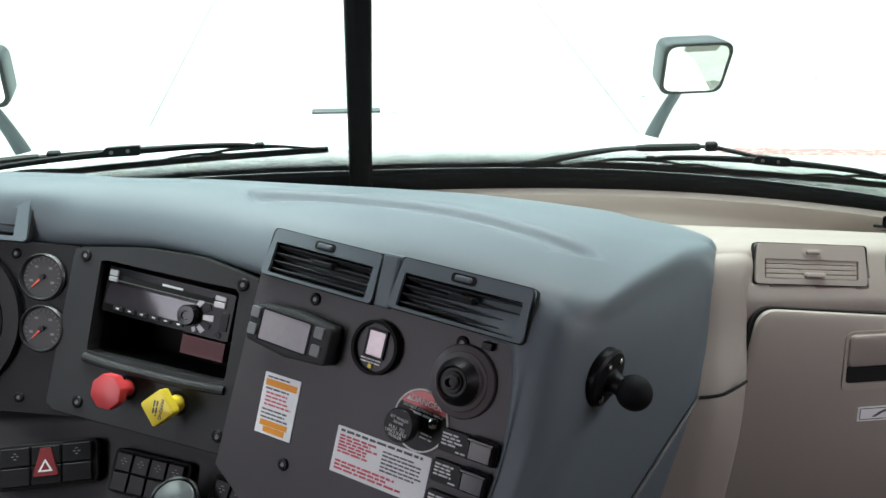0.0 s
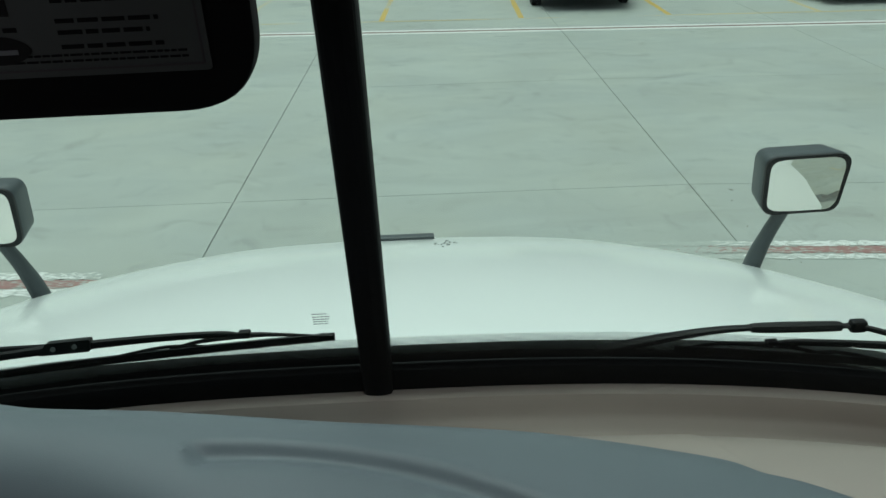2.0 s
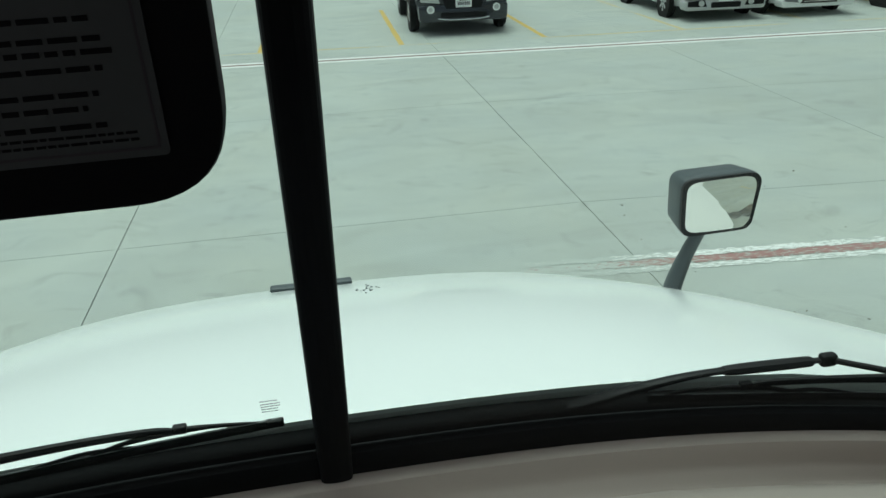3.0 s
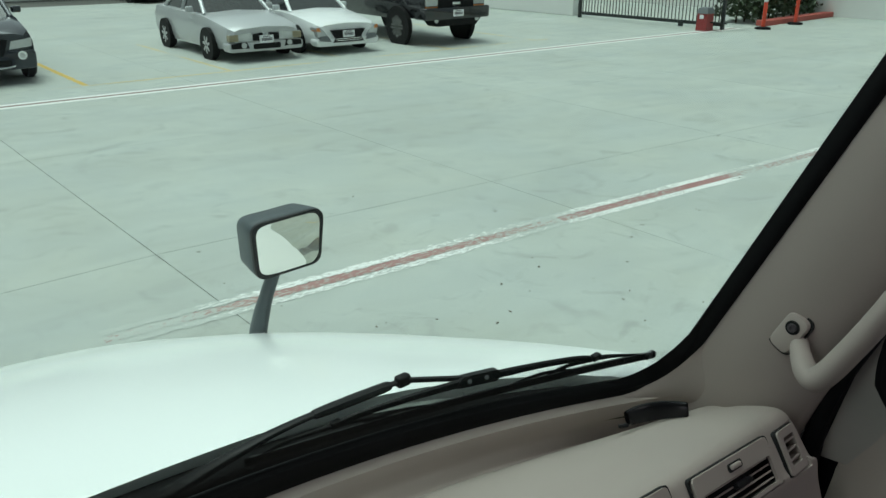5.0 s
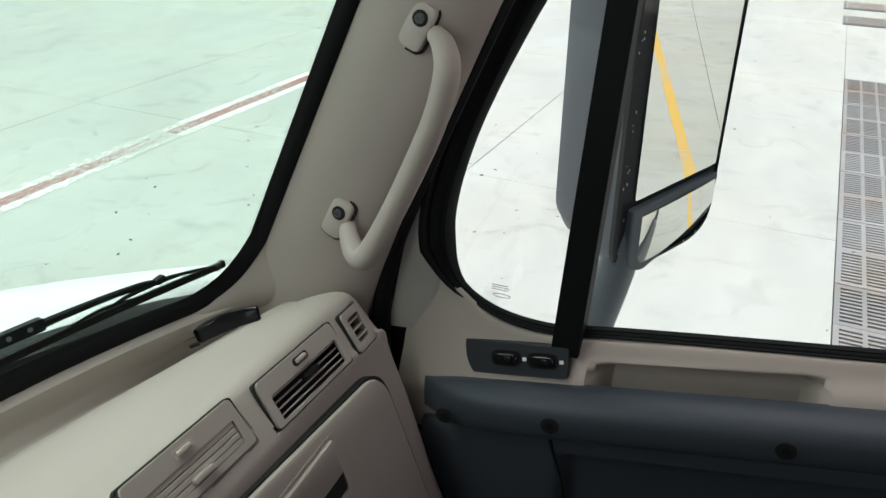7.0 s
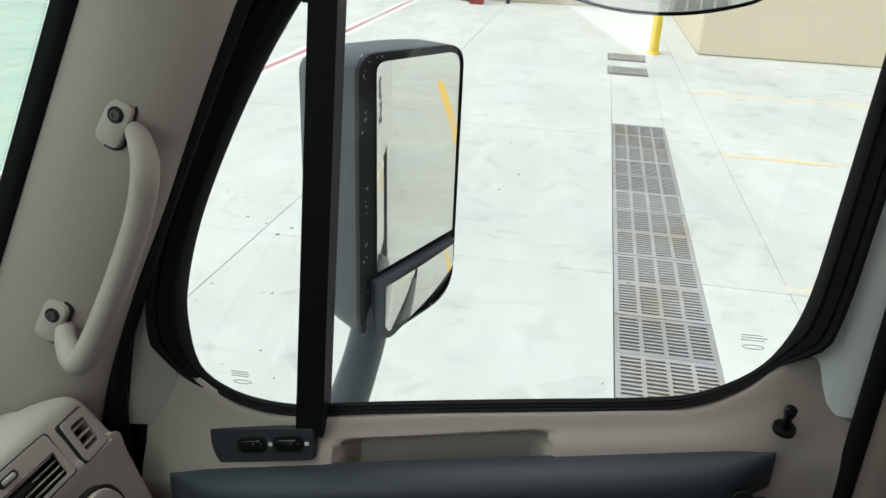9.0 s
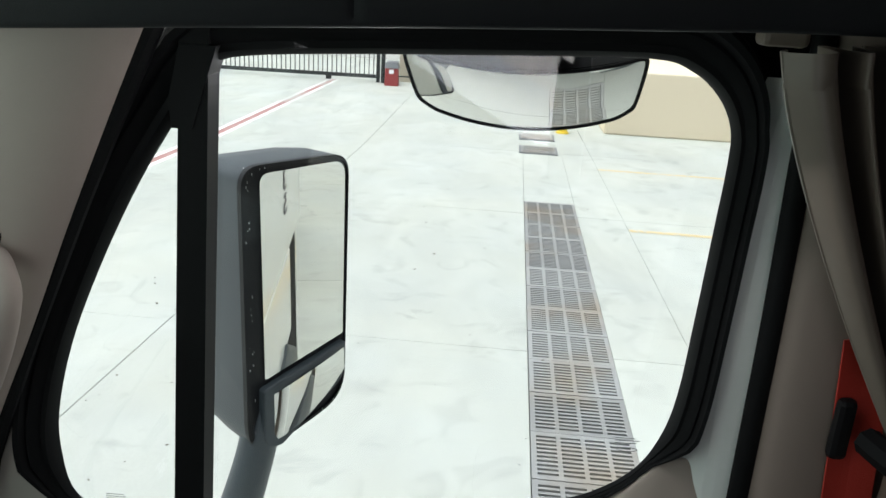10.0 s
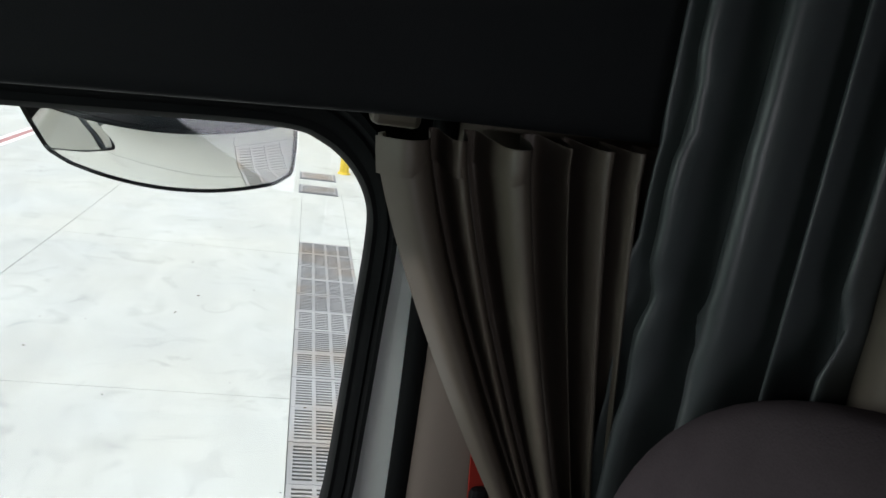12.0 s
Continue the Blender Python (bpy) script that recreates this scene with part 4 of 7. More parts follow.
    for k in range(15):
        x, y = 0.125 + rng.gauss(0, 0.016), 3.42 + rng.gauss(0, 0.03)
        s = rng.uniform(0.0012, 0.0038)
        add_disc(bm, s, 0, 0.0012, Matrix.Translation((x, y, hood_z(x, y) + 0.001)), 7)
    part("dirt_specks", bm, box_grey, hood)


make_hood()


def fender_mirror(side):
    f = thing("fender_mirror", "dark grey hood mirror on a slanted stalk", "mirror", "hood mirrors")
    s = side
    part("stalk", tube([(s * 0.972, 3.49, 1.33), (s * 0.985, 3.49, 1.42), (s * 1.012, 3.485, 1.51), (s * 1.043, 3.47, 1.60), (s * 1.05, 3.465, 1.63)], [0.037, 0.035, 0.031, 0.028, 0.028], 14, 20, 0.62), mirror_grey, f, smooth=True)
    m = axes((s * 1.066, 3.44, 1.682), (1, -s * 0.03, s * 0.03), (0, -0.01, 1))
    face = [(-0.108, -0.080), (0.086, -0.078), (0.110, 0.078), (-0.108, 0.076)]
    if s < 0:
        face = [(-x, y) for x, y in reversed(face)]
    edge = round_poly(face, [0.035] * 4, 6)
    bm = bmesh.new()
    loops = []
    for z, k in ((-0.110, 0.62), (-0.105, 0.76), (-0.08, 0.92), (-0.02, 1.0), (0.012, 1.03), (0.018, 1.0)):
        loops.append([bm.verts.new(m @ Vector((x * k - s * (1 - k) * 0.03, y * k, z))) for x, y in edge])
    n = len(edge)
    for a, b in zip(loops, loops[1:]):
        for i in range(n):
            bm.faces.new((a[i], a[(i + 1) % n], b[(i + 1) % n], b[i]))
    bm.faces.new(loops[0])
    bm.faces.new(loops[-1])
    part("housing", bm, mirror_grey, f, smooth=True)
    part("rim", ring([(x * 1.02, y * 1.02) for x, y in edge], [(x * 0.91, y * 0.90) for x, y in edge], 0.012, 0.024, m), mirror_frame, f)
    bm = bmesh.new()
    rings = []
    for k in (0.92, 0.75, 0.55, 0.35, 0.15):
        rings.append([bm.verts.new(m @ Vector((x * k, y * k, 0.031 - (x * x + y * y) * k * k * 0.75))) for x, y in edge])
    for a, b in zip(rings, rings[1:]):
        for i in range(n):
            bm.faces.new((a[i], a[(i + 1) % n], b[(i + 1) % n], b[i]))
    bm.faces.new(rings[-1])
    part("mirror_glass", bm, mirror, f, "convex mirror glass", smooth=True)


fender_mirror(1)
fender_mirror(-1)


def wiper(name, pivot, knob, tip, heel):
    w = thing(name, "black windshield wiper resting on the glass", "wiper", "windshield wipers")
    p, k = Vector(pivot), Vector(knob)
    a, b = Vector(heel), Vector(tip)
    up = Vector((0, 0.006, 0.020))

    def along(f, lift):
        return a.lerp(b, f) + Vector((0, 0.030 * f * (1 - f), 0.004 * math.sin(math.pi * f))) + up * lift

    bend = p.lerp(k, 0.55) + Vector((0, 0, 0.014))
    part("arm", tube([p, p.lerp(bend, 0.5) + Vector((0, 0, 0.004)), bend, k], [0.012, 0.009, 0.0065, 0.005], 10, 24, 0.6), black, w, smooth=True)
    part("arm_sleeve", tube([bend.lerp(k, 0.10), bend.lerp(k, 0.3), bend.lerp(k, 0.80), bend.lerp(k, 0.86)], [0.0075, 0.0090, 0.0086, 0.006], 8, 16, 0.75), black, w)
    part("elbow", box((0.022, 0.014, 0.017), k, bevel=0.004), black, w)
    c = along(0.53, 1.15)
    part("rod", tube([k, c + Vector((0, 0, 0.002))], 0.0042, 8, 6), black, w)
    d = (along(0.60, 1.1) - along(0.46, 1.1)).normalized()
    m = axes(c, d, (0, 0.25, 1))
    part("clip", prism(round_poly([(-0.034, -0.006), (0.032, -0.008), (0.034, 0.008), (-0.020, 0.009)], 0.003, 3), -0.007, 0.007, m), black, w)
    for x in (-0.012, 0.014):
        part("rivet", disc(0.0032, 0.006, 0.0085, m @ Matrix.Translation((x, 0.001, 0)), 10), button_grey, w)
    part("bracket", tube([along(0.20, 0.55), along(0.24, 0.85), along(0.38, 1.05), along(0.53, 1.12), along(0.68, 1.05), along(0.80, 0.85), along(0.84, 0.55)], [0.0026, 0.0040, 0.0046, 0.0055, 0.0046, 0.0040, 0.0026], 8, 48, 1.2), black, w)
    for f0, f1, f2 in ((0.03, 0.20, 0.33), (0.70, 0.84, 0.97)):
        part("yoke", tube([along(f0, 0.15), along(0.6 * f0 + 0.4 * f1, 0.52), along(f1, 0.62), along(0.4 * f2 + 0.6 * f1, 0.50), along(f2, 0.15)], [0.0016, 0.0026, 0.0036, 0.0026, 0.0016], 8, 24, 1.1), black, w)
        part("yoke_joint", box((0.016, 0.010, 0.010), along(f1, 0.72), bevel=0.002), black, w)
    for f0, f1, f2 in ((0.24, 0.33, 0.43), (0.60, 0.70, 0.79)):
        part("claw", tube([along(f0, 0.12), along(f1, 0.42), along(f2, 0.12)], [0.0015, 0.0024, 0.0015], 6, 12), black, w)
    part("blade", tube([along(f, 0) for f in (0, 0.25, 0.5, 0.75, 1)], 0.0032, 6, 24, 1.9), rubber, w)
    part("blade_spine", tube([along(f, 0.16) for f in (0.01, 0.25, 0.5, 0.75, 0.99)], 0.0026, 6, 24), button_grey, w, "steel blade spine")
    part("end_cap", box((0.020, 0.008, 0.010), along(0.985, 0.02), bevel=0.002), black, w)


wiper("wiper", (0.30, 2.425, 1.838), (0.630, 2.383, 1.886), (0.99, 2.222, 1.862), (0.40, 2.41, 1.846))
wiper("wiper", (-0.86, 2.32, 1.86), (-0.509, 2.419, 1.886), (-0.054, 2.415, 1.886), (-0.78, 2.335, 1.862))
# cowl under the wipers
thing_mesh("cowl", surface([[(x, glass_y(x) + dy, z) for x in (-1.05, -0.7, -0.35, 0, 0.35, 0.7, 1.05)] for dy, z in ((0.0, 1.806), (0.05, 1.790), (0.12, 1.765), (0.20, 1.735), (0.32, 1.68))], 40, 8, thick=0.01), rubber,
           "black plastic cowl below the windshield", "cowl", kind="structure", smooth=True)


def make_door_mirror():
    """The tall two-part mirror on the passenger door."""
    d = thing("door_mirror", "grey tall door mirror with flat and convex glasses", "mirror")
    m = axes((1.392, 1.645, 2.02), (0.747, -0.6625, 0.0), (0.02, 0.0, 1))
    n = len(rect(1, 1, 0.1))
    w, z0, z1 = 0.168, -0.235, 0.250
    out = round_poly([(-0.117, z0), (w / 2 - 0.005, z0 + 0.055), (w / 2, z1), (-0.117, z1)], [0.05, 0.07, 0.035, 0.035], 7)
    bm = bmesh.new()
    loops = []
    for z, k in ((-0.16, 0.50), (-0.155, 0.70), (-0.125, 0.88), (-0.06, 0.98), (0.0, 1.0), (0.014, 0.99)):
        loops.append([bm.verts.new(m @ Vector((x * (0.35 + 0.65 * k) - (1 - k) * 0.05, (y - 0.02) * (0.6 + 0.4 * k) + 0.02, z))) for x, y in out])
    for a, b in zip(loops, loops[1:]):
        for i in range(len(out)):
            j = (i + 1) % len(out)
            bm.faces.new((a[i], a[j], b[j], b[i]))
    bm.faces.new(loops[0])
    bm.faces.new(loops[-1])
    part("housing", bm, mirror_grey, d, smooth=True)
    inn = [(x * 0.955 + 0.003, (y - 0.02) * 0.975 + 0.02) for x, y in out]
    part("rim", ring(out, inn, 0.010, 0.020, m), mirror_frame, d, "scuffed black rim")
    part("face_plate", prism(inn, 0.004, 0.015, m), mirror_frame, d)
    main = round_poly([(-0.082, -0.098), (0.075, -0.060), (0.077, 0.239), (-0.084, 0.236)], [0.004, 0.004, 0.024, 0.018], 6)
    part("main_glass", prism(main, 0.012, 0.0185, m), mirror, d, "flat mirror glass")
    bezel = round_poly([(-0.092, -0.213), (-0.06, -0.220), (0.068, -0.138), (0.074, -0.071), (-0.086, -0.109), (-0.092, -0.112)], [0.03, 0.02, 0.03, 0.004, 0.004, 0.004], 5)
    part("convex_bezel", prism(bezel, 0.012, 0.030, m, 0.0, 0.004), mirror_grey, d)
    bm = bmesh.new()
    nx, ny = 22, 16
    grid = []
    for i in range(nx + 1):
        x = -0.074 + 0.142 * i / nx
        lo = -0.205 + 0.085 * max(0.0, (i / nx)) ** 1.6
        hi = -0.121 + 0.040 * i / nx
        grid.append([bm.verts.new(m @ Vector((x, lo + (hi - lo) * j / ny, 0.034 - 0.45 * ((x - 0.01) ** 2 + (lo + (hi - lo) * j / ny + 0.15) ** 2)))) for j in range(ny + 1)])
    for i in range(nx):
        for j in range(ny):
            bm.faces.new((grid[i][j], grid[i + 1][j], grid[i + 1][j + 1], grid[i][j + 1]))
    part("convex_glass", bm, mirror, d, "small convex mirror glass", smooth=True)
    part("arm", tube([(1.10, 1.765, 1.48), (1.20, 1.755, 1.56), (1.285, 1.730, 1.675), (1.325, 1.705, 1.78), (1.36, 1.69, 1.88)], [0.058, 0.052, 0.046, 0.042, 0.042], 16, 20, 0.75, (0, 1, 0)), mirror_grey, d, smooth=True)
    bm = bmesh.new()
    rng = random.Random(5)
    for k in range(40):
        t = rng.random()
        p = inn[int(t * len(inn)) % len(inn)] if k % 2 else (-0.108 + rng.uniform(-0.004, 0.006), rng.uniform(-0.2, 0.26))
        add_box(bm, (rng.uniform(0.0004, 0.0010), rng.uniform(0.0006, 0.0040), 0.0006), (p[0], p[1], 0.0203), m)
    part("scratches", bm, ink_white, d)


make_door_mirror()


def make_lookdown_mirror():
    d = thing("lookdown_mirror", "wide convex look-down mirror above the door window", "mirror")
    o = Vector((1.255, 1.322, 2.414))
    m = axes(o, (-0.13, -1.0, 0.03), (-0.73, 0.07, 0.69))
    w, h = 0.305, 0.120
    low = [(-w / 2 + 0.030 + (w - 0.060) * k / 14, -0.079 + 0.018 * abs((k - 7) / 7) ** 2.2) for k in range(15)]
    top = [(w / 2 - 0.006 - (w - 0.012) * k / 10, 0.050 + 0.009 * abs((k - 5) / 5) ** 2) for k in range(11)]
    out = low + [(w / 2 - 0.015, -0.048), (w / 2 - 0.006, -0.030), (w / 2, 0.045)] + top + [(-w / 2, 0.045), (-w / 2 + 0.006, -0.030), (-w / 2 + 0.015, -0.048)]
    bend = lambda x, y: 0.02 - 0.95 * x * x - 0.95 * y * y  # noqa: E731
    bm = bmesh.new()
    rings = []
    for k in (1.0, 0.85, 0.65, 0.45, 0.25, 0.1):
        rings.append([bm.verts.new(m @ Vector((x * k, y * k, bend(x * k, y * k)))) for x, y in out])
    for a, b in zip(rings, rings[1:]):
        for i in range(len(out)):
            j = (i + 1) % len(out)
            bm.faces.new((a[i], a[j], b[j], b[i]))
    bm.faces.new(rings[-1])
    part("mirror_glass", bm, mirror, d, "convex mirror glass", smooth=True)
    part("rim", tube([m @ Vector((x, y, bend(x, y))) for x, y in out + out[:1]], 0.0025, 8, 160), rubber, d)
    bm = bmesh.new()
    loops = []
    for dz, k in ((0.0, 1.02), (-0.03, 0.98), (-0.06, 0.80), (-0.07, 0.5)):
        loops.append([bm.verts.new(m @ Vector((x * k, y * k, bend(x, y) - 0.004 + dz))) for x, y in out])
    for a, b in zip(loops, loops[1:]):
        for i in range(len(out)):
            j = (i + 1) % len(out)
            bm.faces.new((a[i], a[j], b[j], b[i]))
    bm.faces.new(loops[-1])
    part("housing", bm, rubber, d, smooth=True)
    part("bracket", box((0.16, 0.10, 0.04), (1.19, 1.315, 2.49), bevel=0.01), rubber, d)


make_lookdown_mirror()


def make_cab_shell():
    """The truck's outer skin beside and behind the cab, seen in the mirrors."""
    t = thing("semi_truck", "white truck sleeper cab with grey side fairing", "truck")
    part("sleeper_side", box((0.04, 1.45, 1.95), (1.155, 0.225, 2.565), bevel=0.015), white_paint, t)
    part("lower_side", box((0.04, 1.02, 0.34), (1.155, 0.44, 1.43), bevel=0.012), white_paint, t)
    part("door_skin", box((0.03, 1.0, 1.0), (1.12, 1.48, 1.28), bevel=0.01), white_paint, t)
    part("roof_skin", box((2.3, 2.55, 0.04), (0, 0.72, 3.54), bevel=0.01), white_paint, t)
    part("far_side", box((0.04, 2.3, 2.3), (-1.155, 0.65, 2.385), bevel=0.015), white_paint, t)
    part("rear_wall", box((2.3, 0.04, 2.6), (0, -0.53, 2.25)), white_paint, t)
    part("step_recess", box((0.04, 0.46, 1.0), (1.13, -0.28, 1.10), bevel=0.01), rubber, t)
    part("side_fairing", prism(round_poly([(-0.22, 0.45), (0.65, 0.45), (0.65, 1.12), (0.15, 1.30), (-0.14, 1.16)], 0.05), 1.14, 1.19, Matrix(((0, 0, 1, 0), (1, 0, 0, 0), (0, 1, 0, 0), (0, 0, 0, 1))), 0.0, 0.02), mirror_grey, t, smooth=True)
    part("roof_front", box((2.3, 0.05, 0.9), (0, 1.92, 3.06)), white_paint, t)
    part("chassis_rail", box((0.9, 5.4, 0.3), (0, -3.0, 0.85), bevel=0.02), rubber, t)
    for z, digit in ((1.878, "3"), (1.792, "5")):
        writing("unit_number", digit, 0.105, axes((1.1765, 0.07, z), (0, 1, 0), (0, 0, 1)) @ Matrix.Diagonal((2.3, 1, 1, 1)), ink_black, t)


make_cab_shell()


# ---- the cab, setting ----
def make_windshield():
    w = thing("window_1", "green-tinted split windshield with black edging", "windshield", kind="structure")
    for s in (-1, 1):
        xs = [s * (0.016 + (0.985 - 0.016) * k / 24) for k in range(25)]
        zs = [1.79 + 0.80 * k / 8 for k in range(9)]
        bm = bmesh.new()
        vs = [[bm.verts.new((x, glass_y(x, z) + 0.012, z)) for z in zs] for x in xs]
        for i in range(24):
            for j in range(8):
                bm.faces.new((vs[i][j], vs[i + 1][j], vs[i + 1][j + 1], vs[i][j + 1]))
        part("pane", bm, windshield_glass, w, smooth=True)
        # printed dot border along the lower and outer edges
        dots = [(0.02 + 0.0027 * (k + 0.5 * (row % 2)), 1.8535 + 0.0023 * row, 0.0020 - 0.00005 * row) for row in range(21) for k in range(350)]
        dots += [(0.971 - 0.0030 * row, 1.89 + 0.0036 * (k + 0.5 * (row % 2)), 0.0018 - 0.0003 * row) for row in range(4) for k in range(180)]
        bm = bmesh.new()
        for x, z, r in dots:
            if x < 0.975:
                bm.faces.new([bm.verts.new((s * (x + i * r), glass_y(x, z + j * r) + 0.008, z + j * r)) for i, j in ((-1, 0), (0, -1), (1, 0), (0, 1))])
        tagged(part("dot_border", bm, hole_black, w, "printed black dot border"), kind="stuff")
    lift = lambda x, z: z + 0.020 * (abs(x) / 0.95) ** 2 * max(0.0, (1.845 - z) / 0.05)  # noqa: E731
    band = [[(x, glass_y(x, lift(x, z)) + dy, lift(x, z)) for x in [-1.0 + 0.1 * k for k in range(21)]] for dy, z in ((0.016, 1.795), (-0.010, 1.804), (-0.012, 1.83), (-0.005, 1.847), (0.010, 1.851))]
    part("lower_seal", surface(band, 60, 8), rubber, w, "black rubber seal", smooth=True)
    for s in (-1, 1):
        edge = [[(s * x, glass_y(x, z) + dy, z) for z in (1.80, 1.87, 1.92, 2.05, 2.2, 2.35, 2.5, 2.6)] for x, dy in ((0.966, 0.010), (0.967, -0.004), (0.976, -0.009), (0.992, 0.01))]
        part("side_seal", surface(edge, 30, 8), rubber, w, "black rubber seal", smooth=True)
    # curved lower corners of the opening
    CORNER = [(0.80, 1.846), (0.86, 1.848), (0.905, 1.856), (0.936, 1.876), (0.954, 1.910), (0.963, 1.955), (0.967, 2.03)]
    for s in (-1, 1):
        bm = bmesh.new()
        near = [catmull([Vector((x, 0, z)) for x, z in CORNER], k / 30) for k in range(31)]
        far = [Vector((0.80 + 0.19 * min(1.0, k / 15), 0, 1.80 + 0.23 * max(0.0, (k - 15) / 15))) for k in range(31)]
        a = [bm.verts.new((s * p.x, glass_y(p.x, p.z) + 0.005, p.z)) for p in near]
        a2 = [bm.verts.new((s * p.lerp(q, 0.25).x, glass_y(p.x, p.z) - 0.007, p.lerp(q, 0.25).z)) for p, q in zip(near, far)]
        b = [bm.verts.new((s * q.x, glass_y(q.x, q.z) - 0.002, q.z)) for q in far]
        for k in range(30):
            bm.faces.new((a[k], a[k + 1], a2[k + 1], a2[k]))
            bm.faces.new((a2[k], a2[k + 1], b[k + 1], b[k]))
        part("corner_seal", bm, rubber, w, smooth=True)
    part("centre_post", surface([[(x, glass_y(0, z) + dy, z) for z in (1.78, 2.0, 2.3, 2.6)] for x, dy in ((-0.0195, 0.02), (-0.0195, -0.012), (-0.012, -0.020), (0.012, -0.020), (0.0195, -0.012), (0.0195, 0.02))], 12, 15), rubber, w, "black centre post")
    bm = bmesh.new()
    m = axes((-0.062, glass_y(0, 1.93) + 0.009, 1.938), (1, 0, 0), (0, -0.42, 0.9))
    add_bars(bm, -0.012, 0.012, [0.010, 0.004, -0.001, -0.006, -0.011], 0.0010, m, 0.0)
    part("maker_stamp", bm, box_grey, w, "small printed glass stamp")


make_windshield()


def make_ledge():
    xs = [-1.0 + 0.125 * k for k in range(17)]
    crease = lambda x: 2.345 - 0.115 * (abs(x) / 0.86) ** 2.6  # noqa: E731
    up = lambda x: 0.020 * (abs(x) / 0.95) ** 2  # noqa: E731
    rows = [[(x, glass_y(x, 1.802) + 0.012, 1.815 + up(x)) for x in xs], [(x, glass_y(x) - 0.010, 1.803 + up(x)) for x in xs], [(x, glass_y(x) * 0.6 + crease(x) * 0.4, 1.782 + 0.6 * up(x)) for x in xs], [(x, glass_y(x) * 0.25 + crease(x) * 0.75, 1.767 + 0.3 * up(x)) for x in xs], [(x, crease(x), 1.760) for x in xs], [(x, crease(x) - 0.03, 1.752) for x in xs]]
    thing_mesh("ledge_seam", tube([(x, crease(x) - 0.001, 1.7625) for x in (0.36, 0.45, 0.55, 0.65, 0.75, 0.85, 0.93)], 0.0016, 6, 40), hole_black, "dark seam behind the dash pad", "seam", kind="structure")
    base = [(x, 0, z) for x, z in ((0.80, 1.822), (0.87, 1.826), (0.918, 1.836), (0.950, 1.858), (0.968, 1.895), (0.977, 1.945), (0.981, 2.03))]
    for s in (-1, 1):
        edge = [[(s * x, glass_y(x, z) - 0.010, z) for x, _, z in base], [(s * (x + 0.006), glass_y(x, z) - 0.022, z - 0.004) for x, _, z in base],
                [(s * (x * 0.45 + 0.55 * 0.99), glass_y(x, z) - 0.05, z * 0.6 + 0.4 * 1.80) for x, _, z in base], [(s * 1.0, glass_y(x, z) - 0.09, z * 0.5 + 0.5 * 1.78) for x, _, z in base]]
        thing_mesh("pillar_base_trim", surface(edge, 40, 10), beige, "beige trim in the lower windshield corner", "pillar trim", kind="structure", smooth=True)
    thing_mesh("windshield_ledge", surface(rows, 64, 10, thick=0.006), beige, "beige plastic ledge below the windshield", "trim", kind="structure", smooth=True)


make_ledge()


def make_pillar():
    for s in (1, -1):
        zs = (1.74, 1.86, 2.0, 2.12, 2.25, 2.37, 2.5, 2.62)
        front = [(s * 0.979, glass_y(0.97, z) + 0.004, z) for z in zs]
        f2 = [(s * 0.975, glass_y(0.97, z) - 0.02, z) for z in zs]
        back_y = (2.03, 1.992, 1.938, 1.885, 1.830, 1.776, 1.715, 1.66)
        mid = [(s * 0.978, (glass_y(0.97, z) * 0.55 + b * 0.45), z) for z, b in zip(zs, back_y)]
        m2 = [(s * 0.994, (glass_y(0.97, z) * 0.2 + b * 0.8), z) for z, b in zip(zs, back_y)]
        back = [(s * 1.022, b, z) for z, b in zip(zs, back_y)]
        b2 = [(s * 1.06, b + 0.004, z) for z, b in zip(zs, back_y)]
        thing_mesh("pillar_trim", surface([front, f2, mid, m2, back, b2], 40, 30), beige, "beige moulded windshield pillar trim", "pillar trim", kind="structure", smooth=True)


make_pillar()


def grab_handle():
    h = thing("grab_handle", "beige grab handle bolted to the windshield pillar", "grab handle")
    pts = [(0.986, 2.010, 1.969), (0.964, 1.998, 1.964), (0.938, 1.975, 1.956), (0.928, 1.955, 1.962), (0.930, 1.928, 2.01), (0.935, 1.896, 2.08), (0.938, 1.868, 2.15), (0.940, 1.856, 2.202), (0.955, 1.866, 2.226), (0.986, 1.888, 2.230)]
    part("bar", tube(pts, [0.011, 0.0125, 0.0150, 0.0155, 0.0148, 0.0148, 0.0148, 0.015, 0.0135, 0.011], 18, 72), beige, h, smooth=True)
    for p in ((0.982, 2.019, 1.985), (0.985, 1.905, 2.244)):
        m = axes(p, (0.10, -0.42, 0.9), (0.05, 0.9, 0.42))
        if m.col[2].x > 0:
            m = axes(p, (0.10, -0.42, 0.9), (-0.05, -0.9, -0.42))
        foot = part("foot", prism(rect(0.060, 0.034, 0.013, -0.006, 0), -0.010, 0.008, m, 0.002, 0.004), beige, h, smooth=True)
        part("shadow_gap", prism(rect(0.063, 0.037, 0.014, -0.006, 0), -0.012, 0.0010, m), hole_black, h)
        part("bolt_recess", disc(0.0095, 0.006, 0.0088, m, 20, cx=0.004), hole_black, foot)
        part("bolt", lathe([(0.0058, 0.007), (0.0058, 0.0115), (0.003, 0.0115), (0.0025, 0.010)], m @ Matrix.Translation((0.004, 0, 0)), 12), panel_dark, foot)


grab_handle()

DOOR_X = 1.075
